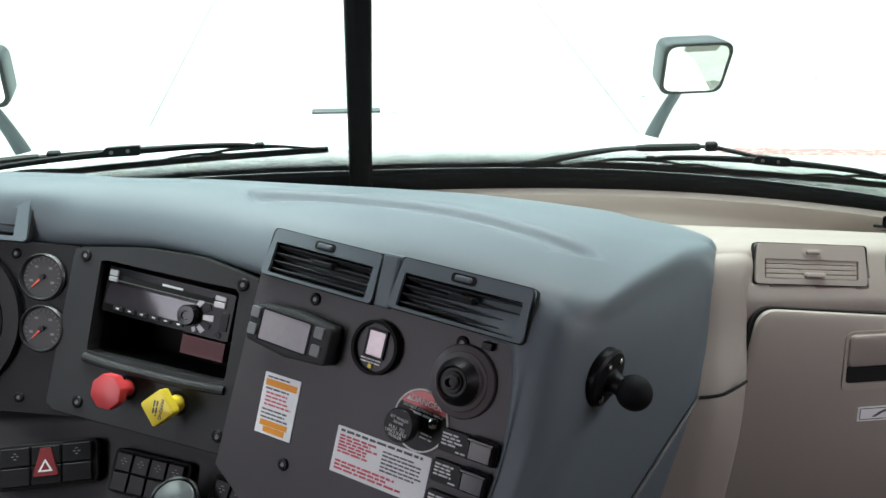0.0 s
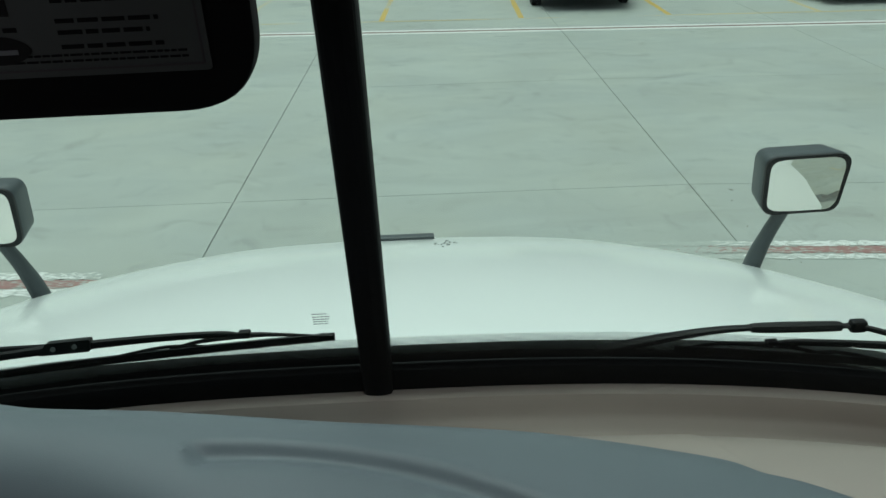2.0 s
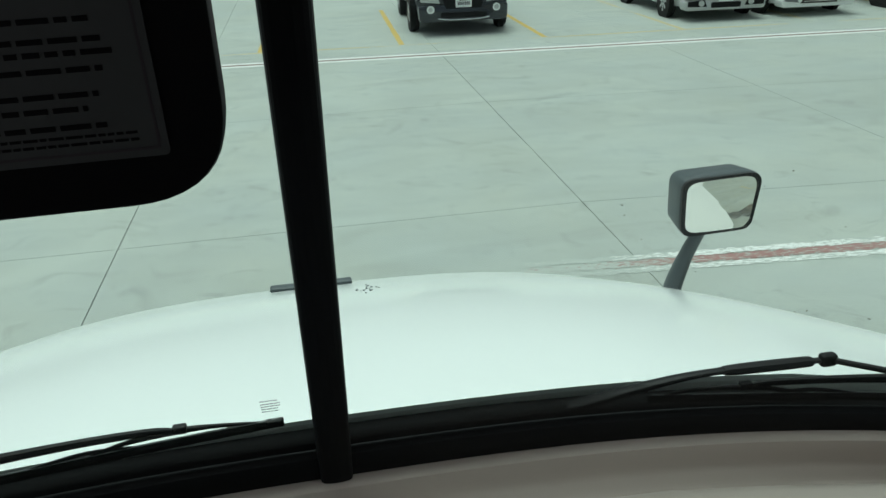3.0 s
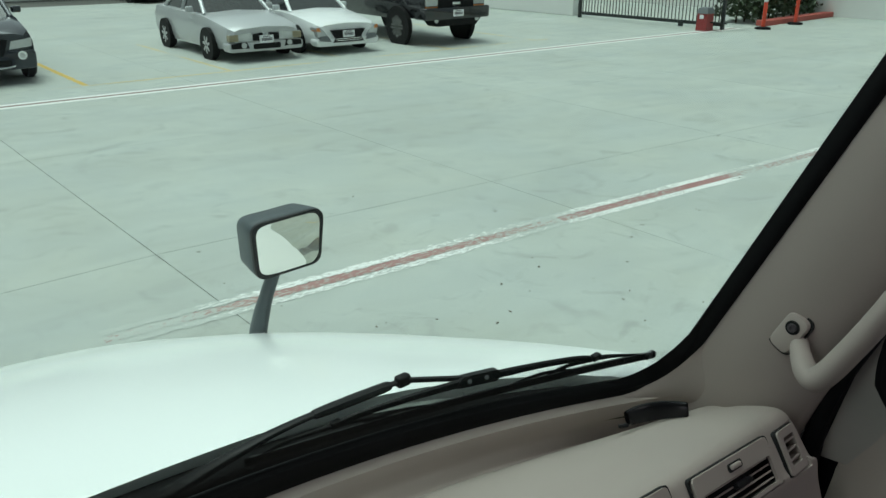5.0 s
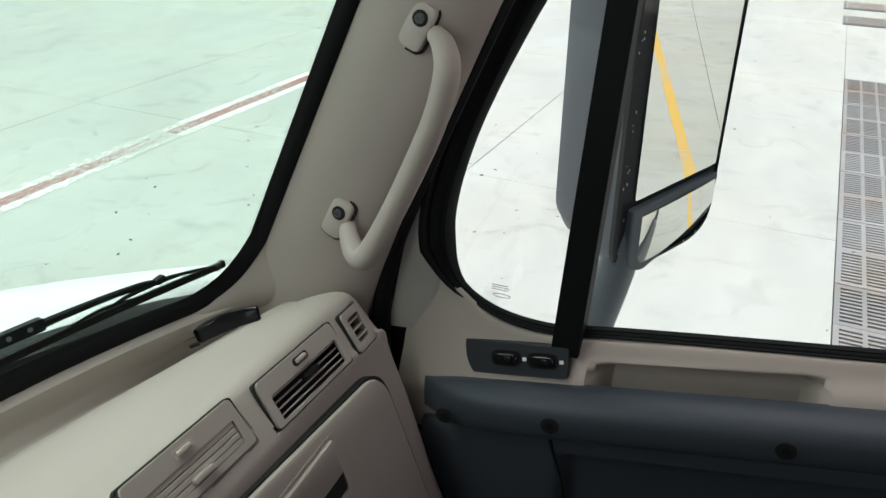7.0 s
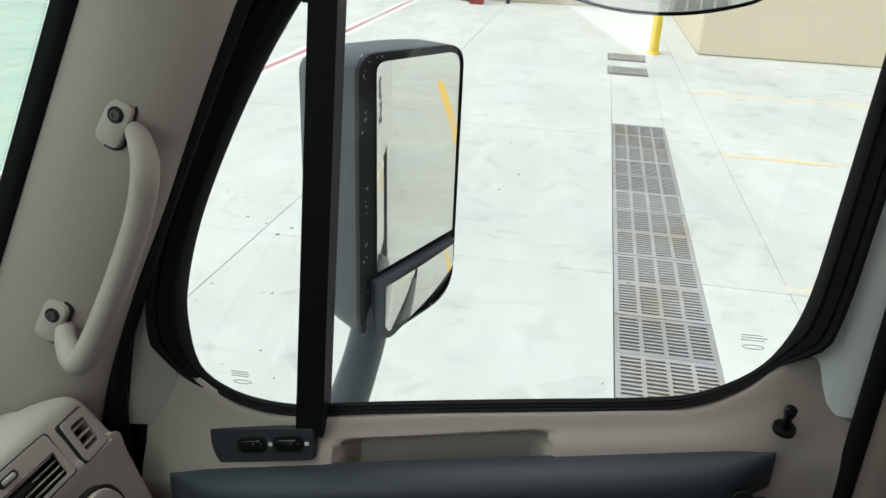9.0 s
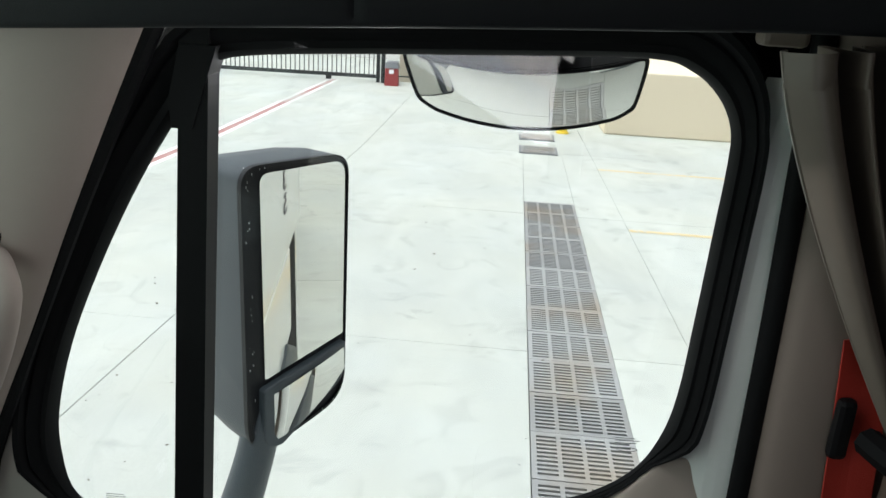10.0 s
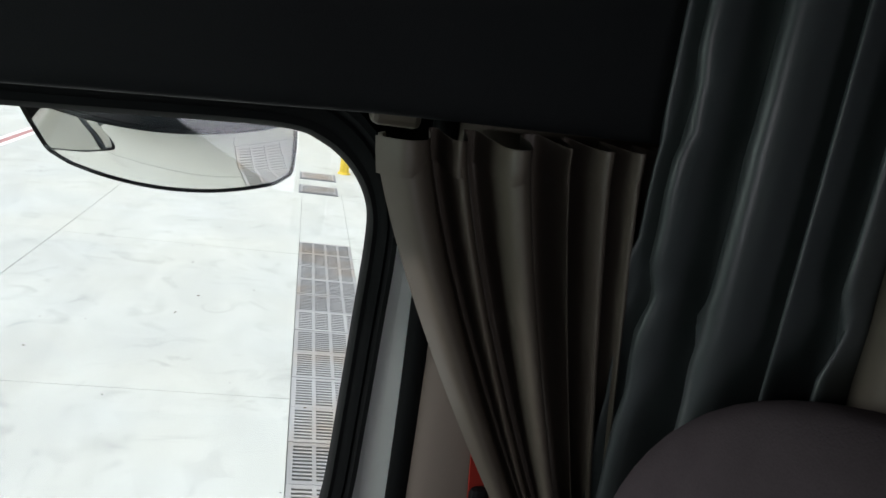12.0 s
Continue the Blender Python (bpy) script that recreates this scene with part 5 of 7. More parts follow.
WINDOW = [(1.73, 1.832), (1.79, 1.832), (1.84, 1.845), (1.878, 1.875), (1.890, 1.94), (1.884, 2.0), (1.862, 2.08), (1.83, 2.16), (1.79, 2.245), (1.75, 2.318), (1.70, 2.395), (1.675, 2.425), (1.655, 2.441),
          (1.55, 2.451), (1.35, 2.461), (1.20, 2.467), (1.155, 2.457), (1.124, 2.433), (1.106, 2.40), (1.103, 2.36), (1.106, 2.28), (1.110, 2.18), (1.116, 2.07), (1.130, 2.01), (1.162, 1.96), (1.22, 1.922), (1.29, 1.905),
          (1.42, 1.885), (1.56, 1.863), (1.68, 1.843)]


def widen(pts, by):
    """The outline pushed outwards by so much."""
    out, n = [], len(pts)
    for i in range(n):
        a, b = Vector(pts[i - 1]), Vector(pts[(i + 1) % n])
        d = (b - a).normalized()
        nrm = Vector((d.y, -d.x))
        k = by(i) if callable(by) else by
        out.append((pts[i][0] + nrm.x * k, pts[i][1] + nrm.y * k))
    return out


def smooth_loop(pts, n):
    p = [Vector((*q, 0)) for q in pts]
    p = [p[-2], p[-1]] + p + [p[0], p[1], p[2]]
    total = len(p) - 1
    return [tuple(catmull(p, (2 + (len(pts)) * k / n) / total)[:2]) for k in range(n)]


def make_door():
    d = thing("door_1", "beige and slate passenger door with a black-framed window", "door", kind="structure")
    inner = smooth_loop(WINDOW, 120)
    sign = 1.0
    test = widen(inner, 0.01)
    if sum(abs(y - 1.5) + abs(z - 2.15) for y, z in test) < sum(abs(y - 1.5) + abs(z - 2.15) for y, z in inner):
        sign = -1.0
    P = lambda y, z, x: Vector((x, y, z))  # noqa: E731
    def low_side(i):
        y, z = inner[i]
        f = min(1.0, max(0.0, (1.72 - y) / 0.40))
        return min(1.0, max(0.0, (1.925 + 0.105 * f - z) / (0.075 - 0.025 * f)))
    def rear(i):
        y, z = inner[i]
        low = low_side(i)
        back = min(1.0, max(0.0, (1.25 - y) / 0.1)) * min(1.0, max(0.0, (2.46 - z) / 0.06))
        front = min(1.0, max(0.0, (y - 1.78) / 0.06))
        return (1 - 0.78 * low) * (1 - 0.45 * back) * (1 - 0.25 * front)
    def skirt(levels, mat, name, label):
        bm = bmesh.new()
        loops = []
        for w, x in levels:
            wide = widen(inner, lambda i, w=w: sign * (w * rear(i) + 0.006))
            loops.append([bm.verts.new(P(y, z, 1.078 + (x - 1.078) * (1 - 0.7 * low_side(i)))) for i, (y, z) in enumerate(wide)])
        for a, b in zip(loops, loops[1:]):
            for i in range(len(inner)):
                j = (i + 1) % len(inner)
                bm.faces.new((a[i], a[j], b[j], b[i]))
        return part(name, bm, mat, d, label, smooth=True)
    skirt([(-0.002, 1.082), (0.0, 1.066), (0.006, 1.058), (0.014, 1.058), (0.020, 1.052), (0.030, 1.048), (0.034, 1.050), (0.040, 1.040), (0.048, 1.038), (0.056, 1.060)], rubber, "window_seal", "black rubber window channel")
    skirt([(0.030, 1.10), (0.034, 1.056), (0.045, 1.050), (0.055, 1.056), (0.062, 1.075), (0.062, 1.12)], rubber, "window_frame", "black door frame")
    bm = bmesh.new()
    bm.faces.new([bm.verts.new(P(y, z, DOOR_X)) for y, z in widen(inner, sign * 0.01)])
    part("pane", bm, side_glass, d)
    bm = bmesh.new()
    mm = Matrix(((0, 0, 1, 0), (1, 0, 0, 0), (0, 1, 0, 0), (0, 0, 0, 1)))
    add_prism(bm, [(1.738, 1.80), (1.700, 1.80), (1.668, 2.48), (1.700, 2.48)], 1.045, 1.085, mm)
    part("divider", bm, rubber, d, "black window divider")
    bm = bmesh.new()
    add_prism(bm, [(1.712, 2.37), (1.690, 2.37), (1.66, 2.46), (1.70, 2.46), (1.715, 2.40)], 1.043, 1.087, mm)
    part("divider_cap", bm, rubber, d)
    # upper trim with a pull pocket
    sill = [(1.962, 1.780), (1.952, 1.822), (1.928, 1.855), (1.892, 1.863), (1.86, 1.842), (1.83, 1.822), (1.78, 1.812), (1.70, 1.820), (1.56, 1.846), (1.42, 1.868), (1.30, 1.888), (1.22, 1.902), (1.17, 1.932), (1.14, 1.965), (1.118, 1.984), (1.082, 1.988), (1.05, 1.962), (1.02, 1.935), (0.99, 1.92)]
    def arm_z(y):
        return 1.871 - (y - 1.16) * 0.197
    top = [(1.072, y, z) for y, z in sill]
    r1 = [(1.064, y, z - 0.004) for y, z in sill]
    r2 = [(1.054, y, z * 0.55 + arm_z(y) * 0.45) for y, z in sill]
    r3 = [(1.036, y, arm_z(y) + 0.004) for y, z in sill]
    r4 = [(1.026, y, arm_z(y) - 0.03) for y, z in sill]
    r5 = [(1.024, y, arm_z(y) - 0.09) for y, z in sill]
    def step(a, b, v):
        t = min(1.0, max(0.0, (v - a) / (b - a)))
        return t * t * (3 - 2 * t)
    def pocket(p):
        f = step(1.388, 1.420, p.y) * (1 - step(1.655, 1.690, p.y))
        lo = arm_z(p.y) - 0.035
        f *= step(lo - 0.012, lo, p.z) * (1 - step(lo + 0.040, lo + 0.064, p.z))
        return Vector((0.046 * f, 0, 0))
    part("upper_trim", surface([top, r1, r2, r3, r4, r5], 220, 60, pocket), beige_shade, d, "taupe moulded upper door trim", smooth=True)
    # armrest pad and lower panel
    ys = [1.915 - 0.79 * k / 16 for k in range(17)]
    def pad_row(dx, dz):
        return [(1.026 - dx * (1 - 0.9 * (abs(y - 1.52) / 0.396) ** 8), y, arm_z(y) + dz * (1 - 0.25 * (abs(y - 1.52) / 0.396) ** 12)) for y in ys]
    part("armrest", surface([pad_row(-0.012, -0.002), pad_row(0.012, 0.002), pad_row(0.034, -0.006), pad_row(0.044, -0.022), pad_row(0.044, -0.05), pad_row(0.034, -0.064), pad_row(0.0, -0.072)], 60, 30), door_slate, d, "padded slate armrest strip", smooth=True)
    low = [[(x, y, arm_z(y) + dz) for y in ys] for x, dz in ((1.03, -0.066), (1.010, -0.078), (1.006, -0.14), (1.012, -0.30), (1.03, -0.6), (1.03, -0.9))]
    def scoop(p):
        f = step(1.24, 1.28, p.y) * (1 - step(1.68, 1.71, p.y)) * (1 - step(arm_z(p.y) - 0.11, arm_z(p.y) - 0.10, p.z))
        return Vector((0.022 * f, 0, 0))
    part("lower_panel", surface(low, 120, 60, scoop), door_slate, d, "dark slate lower door panel", smooth=True)
    for y, z in ((1.867, 1.712), (1.716, 1.742), (1.43, 1.797), (1.165, 1.85)):
        m = axes((0.9795, y, z - 0.013), (0, -1, 0), (0, 0, 1))
        # Flat black disc paints the shade of the bolt's recess.
        bolt = part("bolt_recess", disc(0.0125, -0.002, 0.0006, m, 20), hole_black, d)
        part("bolt", disc(0.006, 0, 0.002, m, 12), black, bolt)
    # Black tube on the surface paints the shade of a groove.
    part("groove", tube([(1.004, 1.722, 1.695), (1.004, 1.712, 1.66), (1.006, 1.695, 1.60), (1.008, 1.68, 1.50)], 0.002, 6, 12), hole_black, d)
    # window switch plate
    m = axes((1.046, 1.796, 1.776), (-0.01, -0.172, 0.037), (0.28, 0.02, 0.95))
    if m.col[2].x > 0:
        m = axes((1.046, 1.796, 1.776), (0.01, 0.172, -0.037), (0.28, 0.02, 0.95))
    flip = -1 if m.col[0].y > 0 else 1
    plate_pts = [(flip * x, y) for x, y in ((-0.090, -0.026), (0.086, -0.024), (0.090, 0.020), (-0.076, 0.024))]
    plate = part("switch_plate", prism(round_poly(plate_pts, 0.006), -0.010, 0.005, m, 0.0, 0.002), plate_slate, d, "slate window switch plate")
    for x in (-0.002, 0.052):
        base = part("switch_base", prism(rect(0.044, 0.022, 0.0105, flip * x, 0.0), 0.003, 0.0075, m), black, plate)
        part("window_switch", prism(rect(0.038, 0.016, 0.0078, flip * x, 0.0), 0.0055, 0.0115, m, 0.001, 0.003), gloss_black, plate, smooth=True)
        part("switch_ridge", prism(rect(0.012, 0.011, 0.004, flip * (x + 0.004), 0.0), 0.010, 0.0145, m, 0.0005, 0.002), gloss_black, plate, smooth=True)
        bm = bmesh.new()
        add_box(bm, (0.006, 0.005, 0.0006), (flip * (x + 0.027), 0, 0.0056), m)
        part("switch_symbol", bm, ink_white, plate)
    part("lock_pin", lathe([(0.014, -0.002), (0.0135, 0.003), (0.006, 0.004), (0.0055, 0.022), (0.0075, 0.026), (0.0075, 0.034), (0.004, 0.037)], Matrix.Translation((1.028, 1.122, 1.912)) @ Matrix.Rotation(radians(-12), 4, "Y"), 18), gloss_black, d, "black door lock pin", smooth=True)
    for y, z, w in ((1.82, 1.862, 0.030), (1.165, 2.00, 0.032)):
        bm = bmesh.new()
        mm2 = axes((DOOR_X - 0.002, y, z), (0, -1, 0), (0, 0, 1))
        add_bars(bm, -w / 2, w / 2, [0.010, 0.0065, 0.003], 0.0009, mm2, 0.0)
        part("glass_stamp", bm, box_grey, d, "small printed glass stamp")
        part("stamp_oval", ring([(0.013 * math.cos(a), -0.006 + 0.003 * math.sin(a)) for a in [k * math.pi / 12 for k in range(24)]], [(0.0122 * math.cos(a), -0.006 + 0.0024 * math.sin(a)) for a in [k * math.pi / 12 for k in range(24)]], 0, 0.0005, mm2), ink_black, d)
    return d


make_door()


def make_pillar_b():
    # Front edge's pale paint, greyed in its colour for the shade there.
    thing_mesh("door_jamb", surface([[(1.052, 1.985, 1.78), (1.052, 1.958, 1.92), (1.050, 1.932, 2.03), (1.050, 1.918, 2.09)], [(1.062, 1.93, 1.78), (1.062, 1.918, 1.92), (1.060, 1.907, 2.03), (1.060, 1.897, 2.09)], [(1.066, 1.915, 1.78), (1.066, 1.910, 1.92), (1.064, 1.902, 2.03), (1.064, 1.894, 2.09)]], 20, 6, thick=0.004), material("jamb_shade_toned", (0.36, 0.345, 0.31), 0.5, vary=0.05, scale=6), "pale front door edge", "door jamb", kind="structure", smooth=True)
    # Added black fillers that block bright gaps to the outside behind the seals.
    thing_mesh("gap_backing", box((0.02, 0.20, 1.0), (1.105, 0.985, 2.15), bevel=0.004), rubber, "black backing behind the door seal", "pillar trim", kind="structure")
    thing_mesh("header_filler", box((0.02, 1.20, 0.30), (1.112, 1.52, 2.645), bevel=0.004), rubber, "black filler closing the gap above the door frame", "door frame", kind="structure")
    thing_mesh("gap_backing", box((0.016, 0.13, 0.09), (1.094, 1.062, 2.503), bevel=0.004), rubber, "black backing at the upper door corner", "pillar trim", kind="structure")
    thing_mesh("gap_backing", box((0.02, 0.12, 0.32), (1.105, 1.985, 1.86), bevel=0.004), rubber, "black backing behind the front door seal", "pillar trim", kind="structure")
    thing_mesh("door_seal", surface([[(x + 0.0125 * math.cos(radians(a)), y + 0.0125 * math.sin(radians(a)), z) for x, y, z in ((1.029, 1.0355, 1.80), (1.029, 1.0355, 2.0), (1.029, 1.0355, 2.2), (1.029, 1.039, 2.4), (1.024, 1.042, 2.55))] for a in range(0, 361, 30)], 24, 24), rubber, "black rubber door seal", "door seal", kind="structure", smooth=True)
    thing_mesh("door_jamb", surface([[(1.080, 1.092, 1.925), (1.080, 1.090, 2.0), (1.080, 1.089, 2.3), (1.078, 1.078, 2.42), (1.075, 1.07, 2.46)], [(1.062, 1.066, 1.925), (1.062, 1.067, 2.0), (1.062, 1.068, 2.3), (1.060, 1.058, 2.42), (1.06, 1.05, 2.46)], [(1.056, 1.036, 1.925), (1.056, 1.036, 2.0), (1.056, 1.036, 2.3), (1.054, 1.034, 2.42), (1.05, 1.032, 2.46)]], 20, 6, thick=0.01), jamb_paint, "pale painted door jamb", "door jamb", kind="structure")
    rows = [[(1.05, 1.034, z) for z in (1.2, 1.8, 2.2, 2.6)], [(1.022, 1.028, z) for z in (1.2, 1.8, 2.2, 2.6)], [(1.000, 1.006, z) for z in (1.2, 1.8, 2.2, 2.6)], [(0.992, 0.95, z) for z in (1.2, 1.8, 2.2, 2.6)], [(1.0, 0.80, z) for z in (1.2, 1.8, 2.2, 2.6)], [(1.05, 0.6, z) for z in (1.2, 1.8, 2.2, 2.6)]]
    # The taupe is darkened here to carry the pillar's shade.
    thing_mesh("pillar_trim_rear", surface(rows, 10, 24), material("taupe_trim_shade_toned", (0.215, 0.176, 0.150), 0.62, vary=0.07, scale=7, grain=900, bump=0.3, spec=0.3), "taupe moulded door pillar trim", "pillar trim", kind="structure", smooth=True)


make_pillar_b()


def make_headliner():
    lip = [(0.92, 2.30, 2.455), (0.92, 1.95, 2.468), (0.92, 1.769, 2.478), (0.92, 1.50, 2.494), (0.92, 1.22, 2.507), (0.92, 1.05, 2.513), (0.90, 0.60, 2.52), (0.90, 0.2, 2.52)]
    offs = ((0.14, 0.022), (0.10, 0.016), (0.03, 0.006), (0.004, 0.0), (-0.006, 0.010), (-0.012, 0.05), (-0.03, 0.16), (-0.10, 0.36), (-0.30, 0.55), (-0.9, 0.62))
    rows = [[(x + dx, y, z + dz) for x, y, z in lip] for dx, dz in offs]
    def seam(p):
        g = math.exp(-((p.y - 1.500 + 0.1 * (p.z - 2.49)) / 0.0022) ** 2) if p.z > 2.50 else 0.0
        return Vector((0.004 * g, 0, 0))
    thing_mesh("ceiling", surface(rows, 300, 40, seam), headliner_mat, "charcoal vinyl headliner with a stitched seam", "headliner", kind="structure", smooth=True)
    rows = [[(-x - dx, y, z + dz) for x, y, z in lip] for dx, dz in offs]
    thing_mesh("ceiling_left", surface(rows, 60, 30), headliner_mat, "charcoal vinyl headliner", "headliner", kind="structure", smooth=True)
    rows = [[(x, y, z) for x in (-1.05, -0.5, 0, 0.5, 1.05)] for y, z in ((2.16, 2.52), (2.08, 2.50), (1.98, 2.515), (1.93, 2.58), (1.90, 2.75), (1.7, 3.0), (1.2, 3.12))]
    thing_mesh("ceiling_front", surface(rows, 30, 30), headliner_mat, "charcoal overhead shelf above the windshield", "headliner", kind="structure", smooth=True)
    thing_mesh("ceiling_top", box((2.2, 2.65, 0.03), (0, 0.83, 3.14)), headliner_mat, "charcoal cab ceiling", "headliner", kind="structure")


make_headliner()


def make_cab_box():
    # Black box added to stop a light leak and darken the gap.
    thing_mesh("dash_gap_filler", box((0.05, 0.22, 0.80), (1.085, 2.03, 1.40), bevel=0.02), rubber, "black filler box darkening the gap below the dash end", "door post", kind="structure")
    thing_mesh("door_post_seal", tube([(1.05, 1.99, 1.40), (1.046, 1.995, 1.7), (1.04, 1.985, 1.86), (1.038, 1.94, 2.0), (1.036, 1.83, 2.26), (1.034, 1.72, 2.49)], 0.014, 10, 40), rubber, "black rubber front door seal", "door seal", kind="structure", smooth=True)
    thing_mesh("floor", box((2.1, 2.75, 0.05), (0, 0.90, 1.05)), rubber, "black rubber cab floor", "floor", kind="structure")
    thing_mesh("wall_rear", box((2.2, 0.05, 2.2), (0, -0.47, 2.1)), beige_shade, "taupe sleeper rear wall", "wall", kind="structure")
    thing_mesh("wall_sleeper", box((0.05, 1.10, 2.2), (1.06, 0.10, 2.1)), beige_shade, "taupe sleeper side wall", "wall", kind="structure")
    d = thing("door_2", "beige and slate driver door with a window", "door", kind="structure")
    part("panel", box((0.05, 1.2, 0.85), (-1.06, 1.45, 1.42), bevel=0.02), beige_shade, d)
    part("frame", box((0.05, 0.12, 0.7), (-1.06, 1.02, 2.15), bevel=0.01), rubber, d)
    part("pane", box((0.004, 0.9, 0.64), (-1.075, 1.5, 2.16)), side_glass, d)
    thing_mesh("wall_left", box((0.05, 1.40, 2.2), (-1.06, 0.25, 2.1)), beige_shade, "taupe sleeper side wall", "wall", kind="structure")
    thing_mesh("firewall", box((2.1, 0.04, 0.66), (0, 2.34, 1.40)), rubber, "black firewall behind the dashboard", "firewall", kind="structure")


make_cab_box()


# ---- dashboard ----
dash = thing("dashboard", "slate and beige truck dashboard with an angled centre stack", "dashboard")

POD = [  # low edge, brow, top, inner top, far edge, drop
    [(-0.95, 2.10, 1.90), (-0.95, 2.12, 1.950), (-0.95, 2.16, 1.968), (-0.95, 2.21, 1.960), (-0.95, 2.25, 1.935), (-0.95, 2.29, 1.80)],
    [(-0.60, 2.105, 1.90), (-0.60, 2.125, 1.953), (-0.60, 2.16, 1.970), (-0.60, 2.20, 1.960), (-0.60, 2.24, 1.933), (-0.60, 2.28, 1.80)],
    [(-0.455, 2.098, 1.905), (-0.437, 2.113, 1.958), (-0.43, 2.148, 1.971), (-0.42, 2.185, 1.960), (-0.41, 2.22, 1.932), (-0.40, 2.26, 1.80)],
    [(-0.382, 2.080, 1.912), (-0.372, 2.098, 1.952), (-0.355, 2.135, 1.970), (-0.345, 2.172, 1.958), (-0.33, 2.205, 1.930), (-0.31, 2.245, 1.80)],
    [(-0.262, 2.043, 1.92), (-0.25, 2.065, 1.956), (-0.235, 2.105, 1.972), (-0.215, 2.15, 1.959), (-0.2, 2.19, 1.931), (-0.17, 2.23, 1.8)],
    [(-0.14, 1.968, 1.926), (-0.116, 1.996, 1.968), (-0.085, 2.04, 1.978), (-0.055, 2.105, 1.961), (-0.025, 2.165, 1.93), (0.01, 2.21, 1.8)],
    [(0.008, 1.85, 1.946), (0.03, 1.886, 1.986), (0.065, 1.935, 1.992), (0.12, 2.055, 1.963), (0.175, 2.155, 1.915), (0.21, 2.2, 1.79)],
    [(0.137, 1.727, 1.974), (0.16, 1.766, 2.012), (0.195, 1.82, 2.008), (0.27, 1.975, 1.968), (0.34, 2.118, 1.906), (0.365, 2.145, 1.79)],
    [(0.182, 1.7, 1.945), (0.197, 1.73, 1.992), (0.232, 1.78, 2.004), (0.318, 1.945, 1.965), (0.385, 2.092, 1.905), (0.402, 2.11, 1.79)],
    [(0.262, 1.758, 1.915), (0.258, 1.772, 1.972), (0.272, 1.805, 1.996), (0.355, 1.955, 1.953), (0.418, 2.077, 1.904), (0.43, 2.09, 1.79)],
    [(0.368, 1.858, 1.89), (0.358, 1.87, 1.945), (0.366, 1.897, 1.966), (0.415, 1.985, 1.932), (0.457, 2.05, 1.902), (0.466, 2.06, 1.79)],
    [(0.432, 1.930, 1.872), (0.430, 1.940, 1.912), (0.436, 1.962, 1.924), (0.458, 2.000, 1.914), (0.476, 2.026, 1.898), (0.482, 2.032, 1.79)],
    [(0.450, 1.950, 1.868), (0.455, 1.962, 1.886), (0.464, 1.985, 1.894), (0.474, 2.002, 1.894), (0.479, 2.012, 1.888), (0.484, 2.018, 1.79)],
]
GROOVE = [Vector(p) for p in ((-0.155, 2.085, 0), (-0.06, 2.085, 0), (0.04, 2.055, 0), (0.13, 2.000, 0), (0.20, 1.930, 0), (0.238, 1.872, 0), (0.238, 1.845, 0))]
GROOVE_LINE = [catmull(GROOVE, k / 480) for k in range(481)]


def groove(p):
    if p.z < 1.93 or p.x < -0.2 or p.x > 0.3 or p.y < 1.77 or p.y > 2.16:
        return Vector((0, 0, 0))
    d, k = min(((q.xy - p.xy).length, k) for k, q in enumerate(GROOVE_LINE))
    fade = min(1.0, k / 20, (480 - k) / 104)
    a, b = GROOVE_LINE[max(0, k - 8)], GROOVE_LINE[min(480, k + 8)]
    outer = (b.x - a.x) * (p.y - a.y) - (b.y - a.y) * (p.x - a.x) > 0
    return Vector((0, 0, -0.0150 * fade * math.exp(-((d / (0.0110 if outer else 0.025)) ** 2))))


# the pod's flank runs on from the pad's edge; left of the corner the sheet turns in behind the panels
FLANK = [[(0.105, 1.665, 1.86), (0.138, 1.642, 1.85), (0.215, 1.708, 1.83), (0.345, 1.822, 1.80), (0.415, 1.895, 1.80), (0.446, 1.925, 1.80)],
         [(0.03, 1.595, 1.74), (0.065, 1.572, 1.73), (0.155, 1.645, 1.72), (0.30, 1.775, 1.71), (0.385, 1.852, 1.715), (0.430, 1.885, 1.72)],
         [(-0.06, 1.52, 1.56), (-0.02, 1.50, 1.55), (0.08, 1.575, 1.53), (0.24, 1.715, 1.53), (0.335, 1.797, 1.545), (0.385, 1.835, 1.56)],
         [(-0.10, 1.47, 1.30), (-0.06, 1.45, 1.30), (0.04, 1.52, 1.30), (0.20, 1.66, 1.30), (0.295, 1.745, 1.30), (0.35, 1.79, 1.30)]]
def spot(column, t):
    """The point at t on the curve through a row's stations."""
    return catmull([Vector(p) for p in column], t / (len(column) - 1))


STEPS = [0, 1, 2, 3, 4, 5, 5.5, 6, 6.45, 6.75, 6.9, 7, 7.12, 7.35, 7.65, 8, 8.5, 9, 9.5, 10, 10.5, 11, 11.5, 12]
rows = [[spot([st[r] for st in POD], t) for t in STEPS] for r in range(6)]
for k, back in enumerate(((0.012, 0.026, -0.030), (0.02, 0.045, -0.08), (0.02, 0.05, -0.16), (0.02, 0.05, -0.26))):
    edge_row = rows[k]
    rows.insert(0, [edge_row[n] + Vector(back) if t < 7 else spot(FLANK[k], t - 7) for n, t in enumerate(STEPS)])
part("top_pad", surface(rows, 620, 440, groove), slate, dash, "slate soft-touch dash top and flank with a shallow groove", smooth=True)
# Grey tube that paints the highlight along the flank's seam.
part("seam_highlight", tube([(0.4325, 1.8895, 1.742), (0.36, 1.823, 1.703), (0.28, 1.750, 1.660), (0.20, 1.677, 1.612)], 0.0022, 6, 20), button_grey, dash, "pale line painted for the seam's highlight")

# Dark strip added to shade the open gap below the pad's edge.
brow = [POD[k][0] for k in range(8)]
